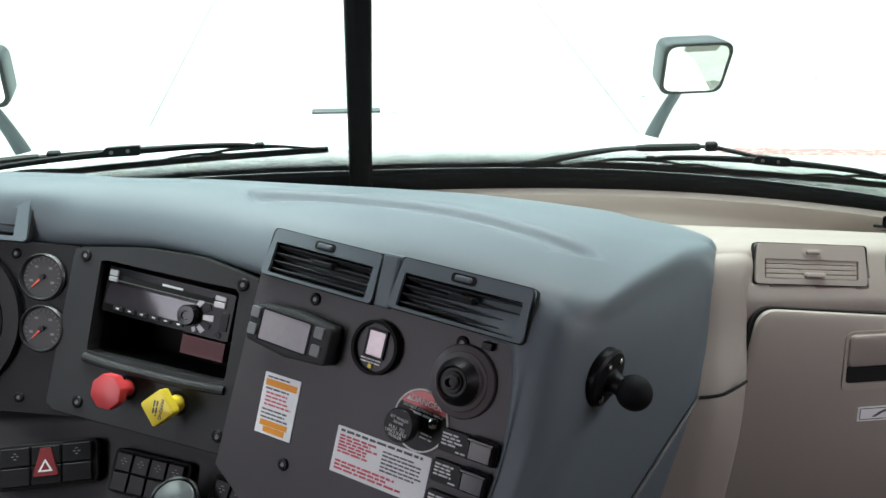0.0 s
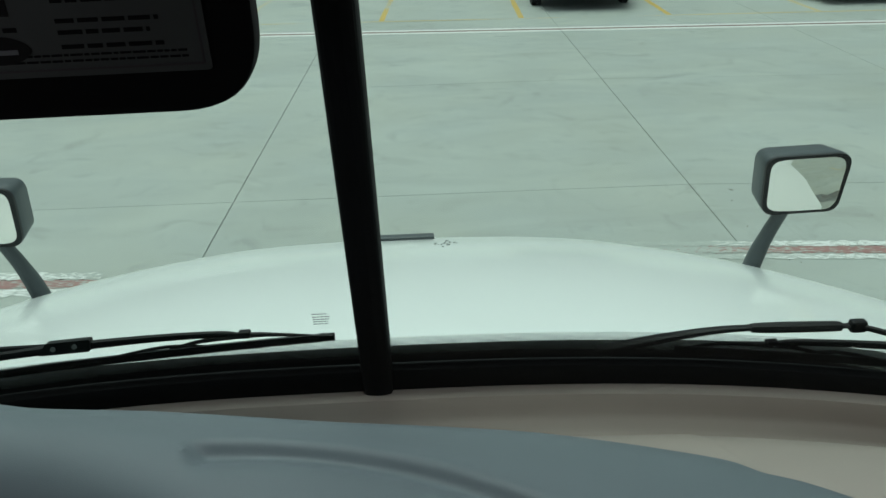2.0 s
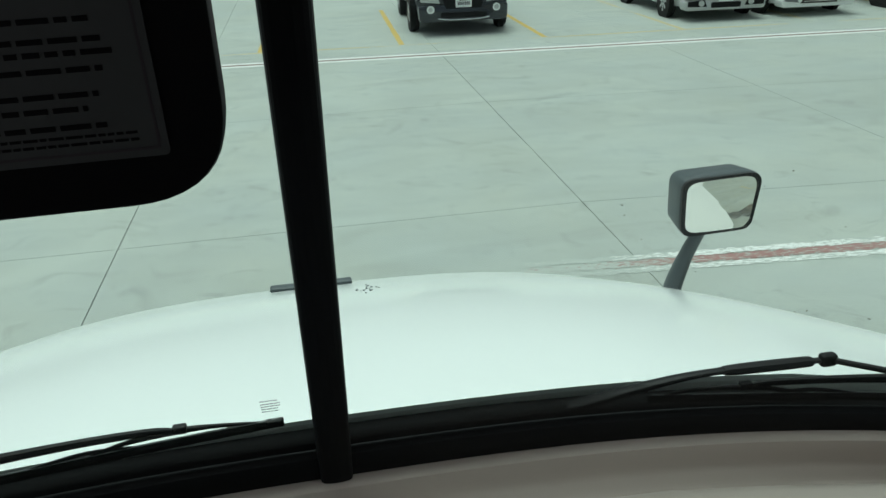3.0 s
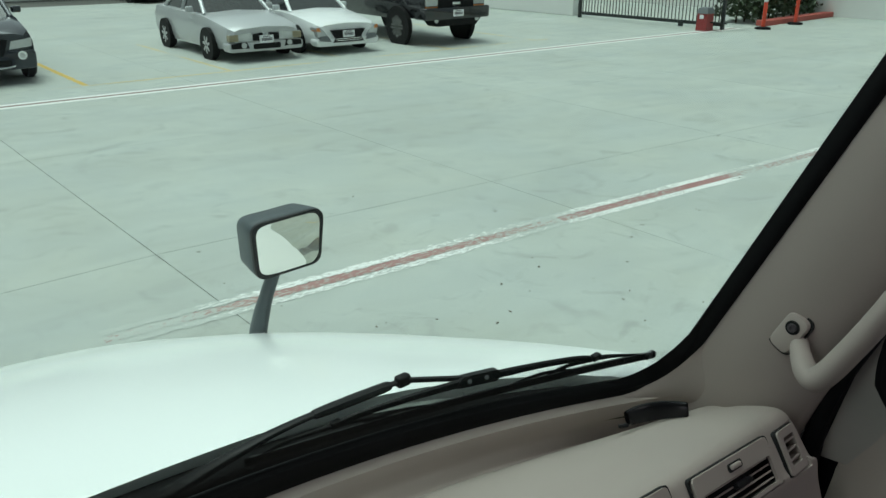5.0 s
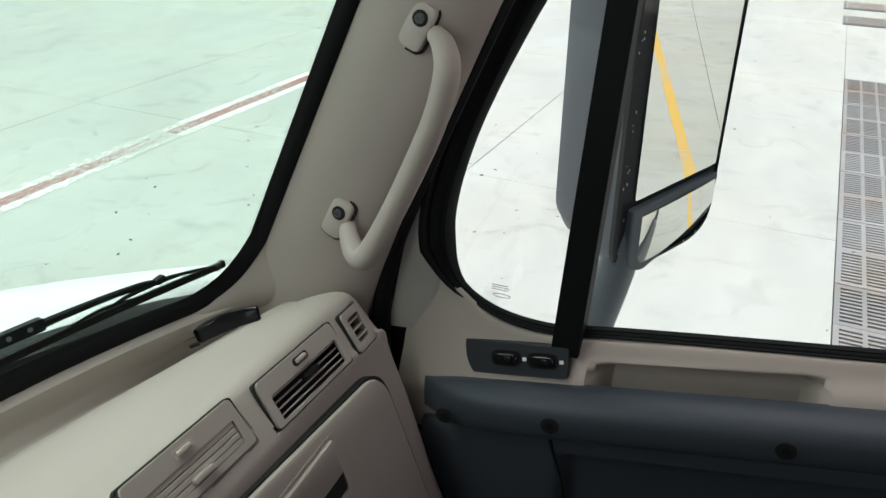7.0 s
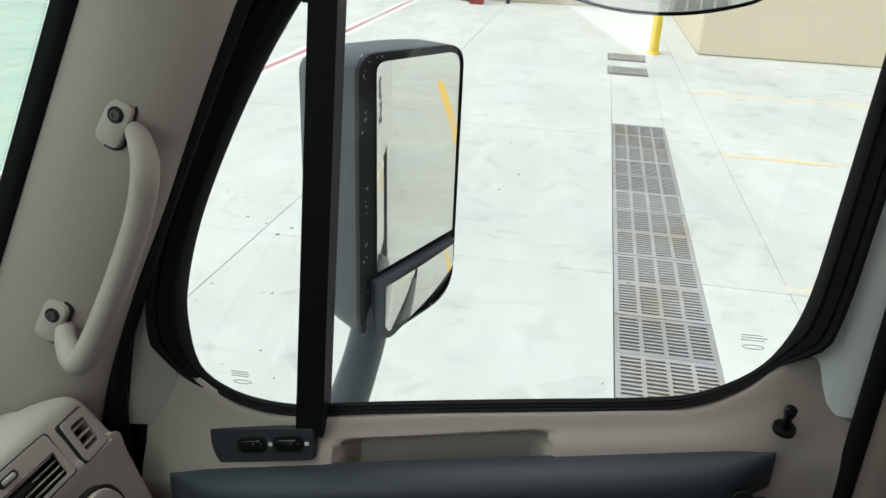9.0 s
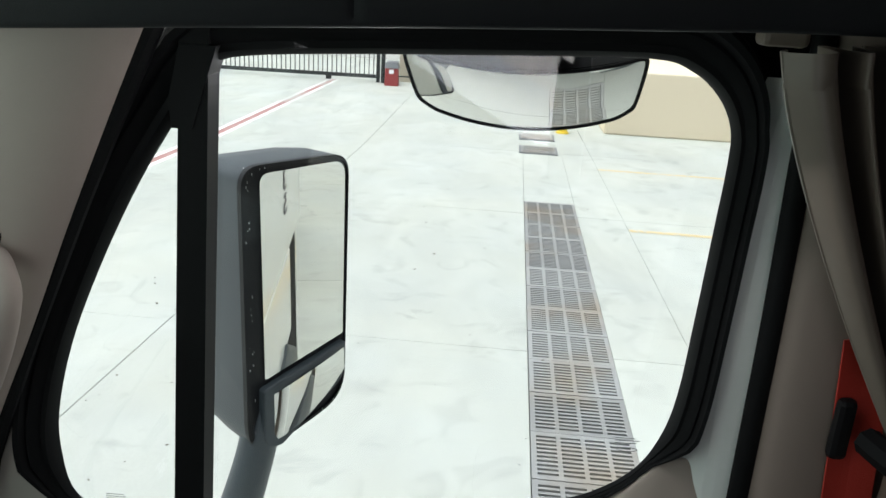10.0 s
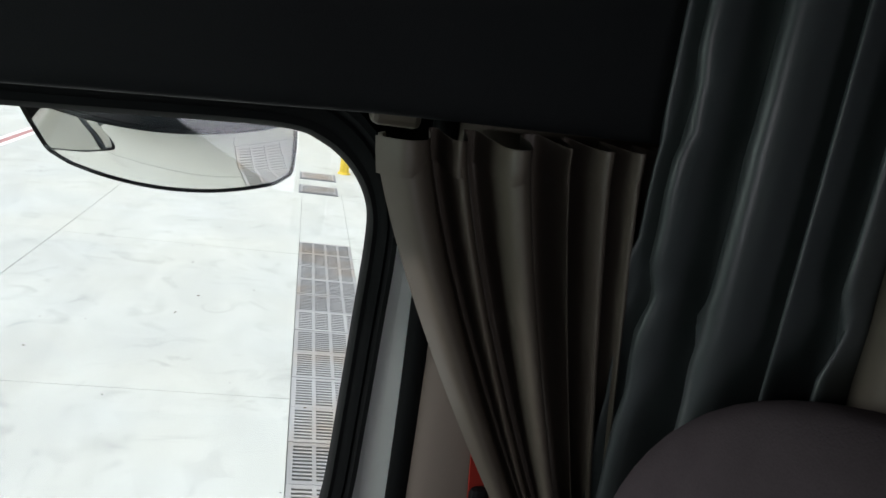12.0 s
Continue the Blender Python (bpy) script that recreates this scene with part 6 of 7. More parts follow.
part("brow_gap_filler", surface([[(x + 0.004, y + 0.012, z + 0.014) for x, y, z in brow], [(x + 0.006, y + 0.022, z - 0.02) for x, y, z in brow], [(x + 0.006, y + 0.030, z - 0.09) for x, y, z in brow]], 50, 6), panel_dark, dash, "dark filler strip hiding the gap under the dash brow")

# centre stack panel
CP = axes((-0.011, 1.822, 1.915), (0.737, -0.676, 0.0), (0.355, 0.388, 0.851))
CP = CP @ Matrix.Rotation(radians(7.0), 4, "Z")


def cp(p, q):
    """Panel coordinates turned into the panel's tilted frame."""
    c, s = math.cos(radians(7.0)), math.sin(radians(7.0))
    return (c * p + s * q, -s * p + c * q)


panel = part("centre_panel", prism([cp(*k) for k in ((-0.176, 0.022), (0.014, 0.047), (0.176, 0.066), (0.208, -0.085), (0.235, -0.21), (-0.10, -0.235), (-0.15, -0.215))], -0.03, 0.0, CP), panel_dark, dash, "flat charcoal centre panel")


def vent(name, m, w, h, mat, slats, parent, open_=True, slot=None):
    """A dash air vent: frame with a cut-out, slats, a centre vane and a thumb wheel."""
    sw, sh, sx, sy = slot or (w * 0.80, h * 0.60, 0.0, -h * 0.10)
    v = part(name, ring(round_poly([(-w / 2, -h / 2), (w / 2, -h / 2), (w / 2 - 0.004, h / 2), (-w / 2 + 0.004, h / 2)], 0.006, 5), rect(sw, sh, 0.003, sx, sy), -0.006, 0.003, m), mat, parent)
    part("shadow_gap", ring(rect(w + 0.0022, h + 0.0022, 0.007), rect(w, h, 0.006), -0.006, 0.0002, m), hole_black, v)
    part("duct", box((sw, sh, 0.002), (sx, sy, -0.030), m), hole_black, v)
    bm = bmesh.new()
    for s in (-1, 1):
        add_box(bm, (0.002, sh, 0.03), (sx + s * sw / 2, sy, -0.016), m)
        add_box(bm, (sw, 0.002, 0.03), (sx, sy + s * sh / 2, -0.016), m)
    part("duct_wall", bm, mat if not open_ else black, v)
    for k in range(slats):
        y = sy - sh / 2 + sh * (k + 0.5) / slats
        tilt = Matrix.Translation((sx, y, -0.006)) @ Matrix.Rotation(radians(-18), 4, "X")
        part("slat", box((sw - 0.002, 0.0020, 0.010), (0, 0, 0), m @ tilt, 0.0006, 1) if open_ else
             box((sw - 0.003, sh / slats * 0.90, 0.003), (sx, y, 0.0005), m, 0.0008, 1), bezel_dark if mat is slate else mat, v)
    part("thumb_tab", box((0.030, 0.007, 0.010), (sx + 0.004, sy + sh * (0.16 if open_ else -0.30), 0.002), m, 0.002), mat if not open_ else black, v)
    # Flat oval whose colour paints the shade of the wheel's recess.
    part("wheel_recess", prism(rect(0.030, 0.010, 0.0048, sx, sy + sh / 2 + (h / 2 - sy - sh / 2) * 0.5), 0.0, 0.0036, m), hole_black if open_ else beige_shade, v)
    part("thumb_wheel", box((0.020, 0.006, 0.008), (sx, sy + sh / 2 + (h / 2 - sy - sh / 2) * 0.5, 0.003), m, 0.002), mat, v)
    return v


for o in ((-0.0915, 0.0605), (0.0905, 0.0855)):
    p, q = cp(*o)
    m = CP @ Matrix.Translation((p, q, 0.0035)) @ Matrix.Rotation(radians(-8), 4, "X")
    vent("air_vent", m, 0.163, 0.056, slate, 4, dash, slot=(0.142, 0.037, 0.0, -0.006))
bm = bmesh.new()
add_box(bm, (0.022, 0.060, 0.02), (*cp(0.0, 0.073), -0.004), CP, 0.003)
part("vent_web", bm, slate, dash)


def screw(p, m, parent, r=0.006):
    s = part("screw", lathe([(r * 1.25, -0.001), (r * 1.25, 0.001), (r, 0.003), (r * 0.55, 0.0035), (r * 0.5, 0.0015)], m @ Matrix.Translation((*p, 0)), 16), black, parent)
    part("screw_socket", disc(r * 0.45, 0.001, 0.0028, m @ Matrix.Translation((*p, 0)), 10), button_grey, s)


for k in ((-0.086, 0.020), (0.109, 0.044), (-0.055, -0.170)):
    screw(cp(*k), CP, dash)

# message display
dx, dy = cp(-0.092, -0.022)
DM = CP @ Matrix.Translation((dx, dy, 0.0)) @ Matrix.Rotation(radians(-1), 4, "Z")
disp = thing("driver_display", "dark grey message display with a pale reflection painted on its screen", "display")
part("case", prism(round_poly([(-0.060, -0.024), (0.0, -0.030), (0.060, -0.024), (0.060, 0.020), (0.0, 0.025), (-0.060, 0.020)], [0.008, 0.05, 0.008, 0.008, 0.05, 0.008], 6), 0.001, 0.024, DM, 0.0, 0.005), bezel_dark, disp, smooth=True)
part("screen", prism(rect(0.070, 0.034, 0.002, -0.004, -0.001), 0.022, 0.0248, DM), screen_mat, disp, "display screen with a pale reflection in its colour")
part("screen_surround", ring(rect(0.074, 0.038, 0.003, -0.004, -0.001), rect(0.070, 0.034, 0.002, -0.004, -0.001), 0.022, 0.0252, DM), black, disp)
for x, y in ((-0.050, 0.010), (-0.050, -0.010), (0.045, 0.010), (0.045, -0.010)):
    part("button", prism(rect(0.013, 0.013, 0.002, x, y), 0.022, 0.0268, DM, 0.0, 0.001), button_grey, disp)

# round outlet with a folded card in it
m = CP @ Matrix.Translation((*cp(0.014, 0.001), 0))
outlet = part("round_outlet", ring([(0.030 * math.cos(a), 0.030 * math.sin(a)) for a in [k * math.pi / 20 for k in range(40)]], [(0.0262 * math.cos(a), 0.0262 * math.sin(a)) for a in [k * math.pi / 20 for k in range(40)]], -0.004, 0.009, m), rubber, dash, "round black outlet ring")
part("outlet_face", disc(0.0262, -0.002, 0.004, m, 32), panel_dark, outlet)
part("outlet_plate", prism(rect(0.021, 0.027, 0.001, 0.0, 0.004), 0.003, 0.0062, m), material("dull_pink_metal", (0.30, 0.25, 0.26), 0.35, 0.6, vary=0.4, scale=40), outlet, "bright metal plate")
part("outlet_frame", ring(rect(0.026, 0.032, 0.002, 0, 0.004), rect(0.021, 0.027, 0.001, 0, 0.004), 0.003, 0.007, m), black, outlet)
bm = bmesh.new()
add_bars(bm, -0.016, 0.016, [-0.014, -0.0175], 0.0014, m, 0.0043)
part("outlet_print", bm, ink_white, outlet)
part("outlet_lamp", disc(0.003, 0.003, 0.006, m, 12, 0.001, -0.002, -0.021), yellow_plastic, outlet)

# domed horn-shaped switch
m = CP @ Matrix.Translation((*cp(0.124, 0.008), 0))
dome = part("dome_switch", lathe([(0.0385, 0.0), (0.0385, 0.002), (0.037, 0.0045), (0.031, 0.0065), (0.030, 0.0085), (0.0255, 0.0095), (0.0245, 0.013)], m, 40), material("smoked_grey_plastic", (0.115, 0.100, 0.106), 0.25, vary=0.1, spec=0.5), dash, "glossy domed round switch", smooth=True)
part("dome_core", lathe([(0.0255, 0.009), (0.0240, 0.015), (0.0185, 0.021), (0.0165, 0.024), (0.0145, 0.0225), (0.0115, 0.0225), (0.0105, 0.026), (0.008, 0.026)], m, 32), black, dome, smooth=True)
part("dome_tip", lathe([(0.0075, 0.024), (0.0075, 0.031), (0.0045, 0.032), (0.0035, 0.027)], m, 20), panel_dark, dome)
part("dome_clip", box((0.012, 0.008, 0.006), (*cp(0.138, 0.052), 0.003), CP, 0.001), black, panel)

# stickers
def sticker(c, w, h, turn, name, label):
    m = CP @ Matrix.Translation((*cp(*c), 0.0)) @ Matrix.Rotation(radians(turn), 4, "Z")
    return part(name, prism(rect(w, h, 0.001), 0.0, 0.0010, m), paper, dash, label), m


st, m = sticker((-0.0885, -0.1135), 0.054, 0.071, 2.0, "warning_sticker", "white notice with orange highlighted lines")
bm = bmesh.new()
add_bars(bm, -0.022, 0.022, [0.031, 0.0175, -0.0070, -0.0115, -0.0160], 0.0018, m, 0.0012)
tagged(part("black_print", bm, ink_black, st), kind="stuff")
bm = bmesh.new()
add_bars(bm, -0.020, 0.020, [0.0125, 0.0080, 0.0035, -0.0010], 0.0019, m, 0.0012)
tagged(part("red_print", bm, ink_red, st), kind="stuff")
for w, h, x, y in ((0.047, 0.0075, 0, 0.0245), (0.041, 0.0065, -0.001, -0.0225), (0.032, 0.0065, 0.001, -0.0295)):
    part("highlighter_stroke", box((w, h, 0.0004), (x, y, 0.0011), m), ink_orange, st)
st, m = sticker((0.063, -0.113), 0.122, 0.051, 1.0, "instruction_sticker", "white instruction sticker with red and black print")
bm = bmesh.new()
add_bars(bm, -0.056, 0.056, [0.0215], 0.0026, m, 0.0012, 0.05)
add_bars(bm, 0.002, 0.054, [0.0145, 0.0105, 0.0065, 0.0025, -0.0015, -0.0055], 0.0016, m, 0.0012)
tagged(part("black_print", bm, ink_black, st), kind="stuff")
bm = bmesh.new()
add_bars(bm, -0.056, -0.004, [0.0160, 0.0125, 0.0090, 0.0055, 0.0020, -0.0015], 0.0021, m, 0.0012, 0.35)
add_bars(bm, -0.056, 0.052, [-0.0120, -0.0160, -0.0200], 0.0022, m, 0.0012, 0.4)
tagged(part("red_print", bm, ink_red, st), kind="stuff")

# round danger plate with a pull knob
m = CP @ Matrix.Translation((*cp(0.093, -0.049), 0)) @ Matrix.Rotation(radians(-3), 4, "Z")
plate = part("danger_plate", disc(0.0325, 0.0, 0.0015, m, 48), black, dash, "round black plate with a red danger band")
part("white_edge", ring([(0.033 * math.cos(a), 0.033 * math.sin(a)) for a in [k * math.pi / 24 for k in range(48)]], [(0.0313 * math.cos(a), 0.0313 * math.sin(a)) for a in [k * math.pi / 24 for k in range(48)]], 0.0, 0.0022, m), ink_white, plate)
seg = [(0.0308 * math.cos(a), 0.0308 * math.sin(a)) for a in [radians(25 + 130 * k / 24) for k in range(25)]]
part("red_band", prism(seg, 0.0012, 0.0022, m), red_plastic, plate)
writing("danger_word", "DANGER", 0.0095, m @ Matrix.Translation((0.002, 0.0195, 0.0023)), ink_white, plate)
part("danger_sign", prism([(-0.0225, 0.0165), (-0.0165, 0.0165), (-0.0195, 0.0215)], 0.002, 0.0027, m), ink_white, plate)
writing("plate_words", "DO NOT OPERATE WHILE", 0.0042, m @ Matrix.Translation((0.0, 0.0105, 0.0017)), ink_white, plate)
bm = bmesh.new()
add_bars(bm, -0.018, 0.020, [0.0060], 0.0022, m, 0.0018, 0.1)
add_bars(bm, 0.004, 0.022, [-0.012, -0.016], 0.0018, m, 0.0018)
part("small_print", bm, ink_white, plate)
km = m @ Matrix.Translation((-0.004, -0.004, 0.0))
knob = part("pull_knob", lathe([(0.007, 0.0), (0.0075, 0.018), (0.011, 0.024), (0.0178, 0.027), (0.0180, 0.036), (0.0165, 0.0385)], km, 32), black, dash, "black pull knob", smooth=True)
for k, (txt, y, s) in enumerate((("SET TRAILER", 0.0072, 0.0040), ("BRAKE", 0.0030, 0.0040), ("PULL TO", -0.0030, 0.0050), ("UNCOUPLE", -0.0072, 0.0050), ("TRAILER", -0.0112, 0.0045))):
    writing("knob_words", txt, s, km @ Matrix.Translation((0, y, 0.0386)), ink_white, knob)
part("plate_stud", lathe([(0.006, 0.0), (0.0055, 0.008), (0.002, 0.010)], m @ Matrix.Translation((0.018, 0.003, 0)), 16), chrome, plate, smooth=True)


def rocker(c, words):
    m = CP @ Matrix.Translation((*cp(*c), 0)) @ Matrix.Rotation(radians(1), 4, "Z")
    r = part("rocker_switch", prism(rect(0.066, 0.0235, 0.003), 0.0, 0.006, m, 0.0, 0.001), black, dash, "black rocker switch with white lettering")
    part("rocker_paddle", prism([(0.003, -0.010), (0.031, -0.010), (0.031, 0.010), (0.003, 0.010)], 0.005, 0.013, m, 0.0, 0.003), gloss_black, r)
    part("rocker_guard", box((0.032, 0.006, 0.010), (0.016, 0.010, 0.008), m, 0.002), gloss_black, r)
    bm = bmesh.new()
    add_bars(bm, -0.030, -0.006, [0.0070, 0.0035, 0.0, -0.0035], 0.0019, m, 0.0063, 0.35)
    add_bars(bm, -0.012, -0.001, [-0.0085], 0.0016, m, 0.0063)
    part("small_print", bm, ink_white, r)


rocker((0.155, -0.050), 3)
rocker((0.158, -0.082), 3)
rocker((0.162, -0.114), 3)

# radio bezel
RB = axes((-0.26, 2.01, 1.908), (0.897, -0.44, 0.0), (0.2313, 0.4719, 0.8507))
outer = round_poly([(-0.133, -0.212), (0.139, -0.206), (0.137, 0.012), (0.05, 0.024), (-0.04, 0.019), (-0.133, 0.002)], [0.01, 0.01, 0.008, 0.2, 0.2, 0.01], 5)
opening = round_poly([(-0.087, -0.127), (0.116, -0.121), (0.113, -0.005), (0.05, -0.006), (-0.04, -0.006), (-0.091, -0.006)], [0.006, 0.006, 0.004, 0.0, 0.0, 0.004], 5)


def resample(pts, n):
    p = [Vector((*q, 0)) for q in pts] + [Vector((*pts[0], 0))]
    run = [0.0]
    for a, b in zip(p, p[1:]):
        run.append(run[-1] + (b - a).length)
    out, k = [], 0
    for i in range(n):
        t = run[-1] * i / n
        while run[k + 1] < t:
            k += 1
        f = (t - run[k]) / max(run[k + 1] - run[k], 1e-9)
        out.append(tuple(p[k].lerp(p[k + 1], f)[:2]))
    return out


def matched(outer_pts, inner_pts, n=96):
    """Two outlines resampled so that their points face one another."""
    c = Vector((sum(p[0] for p in inner_pts) / len(inner_pts), sum(p[1] for p in inner_pts) / len(inner_pts)))
    def by_angle(pts):
        pts = resample(pts, 720)
        key = sorted(((math.atan2(y - c.y, x - c.x), x, y) for x, y in pts))
        out = []
        for k in range(n):
            a = -math.pi + 2 * math.pi * k / n
            out.append(min(key, key=lambda q: abs(q[0] - a))[1:])
        return out
    return by_angle(outer_pts), by_angle(inner_pts)


oo, ii = matched(outer, opening)
bezel = part("radio_bezel", ring(oo, ii, -0.02, 0.004, RB), bezel_dark, dash, "charcoal radio bezel with a storage slot")
part("bezel_edge", ring([(x * 1.012, y * 1.01) for x, y in oo], oo, -0.02, 0.001, RB), hole_black, bezel)
bm = bmesh.new()
add_box(bm, (0.215, 0.13, 0.004), (0.012, -0.065, -0.11), RB)
for s in (-1, 1):
    add_box(bm, (0.004, 0.13, 0.11), (0.012 + s * 0.107, -0.065, -0.055), RB)
    add_box(bm, (0.215, 0.004, 0.11), (0.012, -0.065 + s * 0.064, -0.055), RB)
part("storage_slot", bm, hole_black, bezel)
part("slot_lip", tube([RB @ Vector(p) for p in ((-0.088, -0.134, 0.004), (-0.04, -0.136, 0.006), (0.06, -0.134, 0.006), (0.118, -0.130, 0.004))], 0.006, 10), bezel_dark, bezel, smooth=True)
for k in ((-0.114, -0.006), (0.116, 0.002), (0.121, -0.186), (-0.085, -0.193)):
    screw(k, RB @ Matrix.Translation((0, 0, 0.004)), dash, 0.0065)
bm = bmesh.new()
for k in range(5):
    add_box(bm, (0.062, 0.006, 0.05), (0.060, -0.083 - 0.0045 * k, -0.05), RB)
tagged(part("red_booklet", bm, material("dark_red_paper", (0.13, 0.008, 0.012), 0.5, vary=0.3, scale=40)), "red papers lying in the slot under the radio", "papers")

radio = thing("radio", "black single-slot car stereo with silver keys", "car radio")
RM = RB @ Matrix.Translation((0.013, -0.0425, -0.012)) @ Matrix.Rotation(radians(-0.5), 4, "Z")
part("faceplate", prism(rect(0.190, 0.060, 0.003), -0.02, 0.010, RM, 0.0, 0.002), radio_face, radio)
part("display_window", prism(round_poly([(-0.092, -0.019), (0.030, -0.019), (0.045, 0.008), (-0.088, 0.008)], 0.004), 0.009, 0.0108, RM), material("smoked_display", (0.020, 0.015, 0.018), 0.07, vary=0.5, scale=12, spec=0.45), radio, "smoked glossy display")
part("disc_slot", box((0.135, 0.006, 0.002), (-0.003, 0.0165, 0.0105), RM), hole_black, radio)
part("slot_lip", box((0.150, 0.0010, 0.0012), (-0.003, 0.0125, 0.0106), RM), button_grey, radio)
for x, y, w, h in ((-0.084, 0.0215, 0.013, 0.0075), (-0.084, 0.0135, 0.013, 0.0060), (0.074, 0.0135, 0.016, 0.0075), (0.074, 0.0215, 0.016, 0.006)):
    part("key", box((w, h, 0.003), (x, y, 0.0108), RM, 0.0008, 1), radio_light, radio)
for k in range(6):
    part("preset_key", box((0.0140, 0.0052, 0.002), (-0.069 + 0.0182 * k, -0.0225, 0.0106), RM, 0.0006, 1), black, radio)
part("volume_knob", lathe([(0.0135, 0.008), (0.013, 0.020), (0.0115, 0.022), (0.006, 0.0222), (0.005, 0.0205)], RM @ Matrix.Translation((0.036, -0.0075, 0)), 28), gloss_black, radio, "black volume knob", smooth=True)
for a, r0, r1, half, mat in ((58, 0.016, 0.026, 0.0030, radio_light), (30, 0.018, 0.031, 0.0036, black), (4, 0.018, 0.033, 0.0032, radio_light), (-16, 0.019, 0.031, 0.0026, black), (-38, 0.017, 0.027, 0.0030, radio_light), (-62, 0.015, 0.021, 0.0026, radio_light)):
    mm = RM @ Matrix.Translation((0.036, -0.0075, 0.0102)) @ Matrix.Rotation(radians(a), 4, "Z")
    part("key", prism([(r0, -half), (r1, -half * 1.2), (r1, half * 1.2), (r0, half)], 0, 0.0012, mm, 0.0, 0.0003), mat, radio)
for k in range(6):
    part("key_mark", box((0.0045, 0.0016, 0.0004), (-0.069 + 0.0182 * k, -0.0222, 0.0118), RM), ink_white, radio)
part("brand_word_bar", box((0.030, 0.0028, 0.0005), (0.004, 0.0212, 0.0116), RM), ink_white, radio, "plain light bar")
part("usb_cover", box((0.011, 0.022, 0.0015), (0.084, -0.006, 0.0105), RM, 0.0006, 1), black, radio)
part("aux_jack", lathe([(0.0045, 0.009), (0.0045, 0.0115), (0.002, 0.0115)], RM @ Matrix.Translation((0.078, -0.0235, 0)), 14), black, radio)


def brake_knob(p, sides, r, mat, name, label, turn, words):
    m = RB @ Matrix.Translation((*p, 0.004))
    k = part(name, lathe([(0.013, -0.002), (0.0105, 0.002), (0.0095, 0.024), (0.013, 0.030)], m, 24), mat, dash, label, smooth=True)
    part("knob_socket", lathe([(0.0155, -0.003), (0.0155, 0.0012), (0.011, 0.0012)], m, 24), hole_black, k)
    face = m @ Matrix.Translation((0, 0, 0.029)) @ Matrix.Rotation(radians(turn), 4, "Z")
    pts = [(r * math.cos(2 * math.pi * (i + 0.5) / sides), r * math.sin(2 * math.pi * (i + 0.5) / sides)) for i in range(sides)]
    part("knob_head", prism(round_poly(pts, 0.004, 4), 0.0, 0.014, face, 0.0, 0.002), mat, k, smooth=True)
    if words:
        flat = m @ Matrix.Translation((0, 0, 0.0432))
        writing("knob_words", "PARKING", 0.0060, flat @ Matrix.Rotation(radians(-90), 4, "Z") @ Matrix.Translation((0, 0.006, 0)), ink_black, k)
        bm = bmesh.new()
        add_bars(bm, -0.009, 0.009, [0.0, -0.004], 0.0018, flat @ Matrix.Rotation(radians(-90), 4, "Z"), 0.0002)
        part("small_print", bm, ink_black, k)


brake_knob((-0.016, -0.158), 8, 0.0225, red_plastic, "trailer_air_knob", "red octagonal air supply knob", 0, False)
brake_knob((0.058, -0.160), 4, 0.0240, yellow_plastic, "parking_brake_knob", "yellow square parking brake knob with black lettering", 45, True)

# gauge panel
GP = axes((-0.427, 2.059, 1.872), (0.972, -0.235, 0.0), (0.1237, 0.511, 0.8507))
gp = part("gauge_panel", prism([(-0.55, -0.19), (0.062, -0.178), (0.046, 0.044), (-0.03, 0.045), (-0.55, 0.045)], -0.03, 0.0, GP), gauge_toned, dash, "flat gauge panel, its colour darkened to offset the light")


def gauge(p, r, name):
    m = GP @ Matrix.Translation((*p, 0.0))
    g = part(name, lathe([(r * 1.04, -0.001), (r * 1.04, 0.004), (r * 0.96, 0.007), (r * 0.90, 0.006), (r * 0.88, 0.002)], m, 44), material("gauge_rim", (0.03, 0.03, 0.032), 0.3, 0.2), dash, "round black gauge with a red needle", smooth=True)
    part("dial", disc(r * 0.89, 0.0, 0.0025, m, 40), dial_black, g)
    bm = bmesh.new()
    for k in range(19):
        a = radians(225 - 270 * k / 18)
        add_box(bm, (r * (0.16 if k % 3 == 0 else 0.09), r * 0.022, 0.0004), (r * 0.76, 0, 0.0028), m @ Matrix.Rotation(a, 4, "Z"))
    for k in range(4):
        a = radians(200 - 75 * k)
        add_box(bm, (r * 0.16, r * 0.10, 0.0004), (r * 0.52 * math.cos(a), r * 0.52 * math.sin(a), 0.0028), m)
    part("dial_marks", bm, button_grey, g)
    part("needle", prism([(-r * 0.62, -r * 0.02), (-r * 0.62, r * 0.02), (r * 0.02, r * 0.06), (r * 0.02, -r * 0.06)], 0.0035, 0.0045, m @ Matrix.Rotation(radians(48), 4, "Z")), needle_red, g, "red needle")
    part("needle_cap", disc(r * 0.12, 0.003, 0.006, m, 20), black, g)


gauge((0.0, 0.0), 0.0305, "air_gauge")
gauge((0.006, -0.067), 0.0305, "air_gauge")
gauge((-0.118, -0.068), 0.066, "speedometer")
for k in ((-0.019, -0.160), (-0.040, 0.028)):
    screw(k, GP, dash, 0.0055)
part("cluster_hood", ring([(-0.118 + 0.095 * math.cos(a), -0.065 + 0.10 * math.sin(a)) for a in [k * math.pi / 24 for k in range(48)]], [(-0.118 + 0.074 * math.cos(a), -0.067 + 0.075 * math.sin(a)) for a in [k * math.pi / 24 for k in range(48)]], -0.002, 0.010, GP), black, gp)
m = GP @ Matrix.Translation((-0.103, 0.073, 0.004)) @ Matrix.Rotation(radians(-8), 4, "X")
vent("air_vent", m, 0.163, 0.058, slate, 4, dash, slot=(0.125, 0.038, 0.0, -0.004))

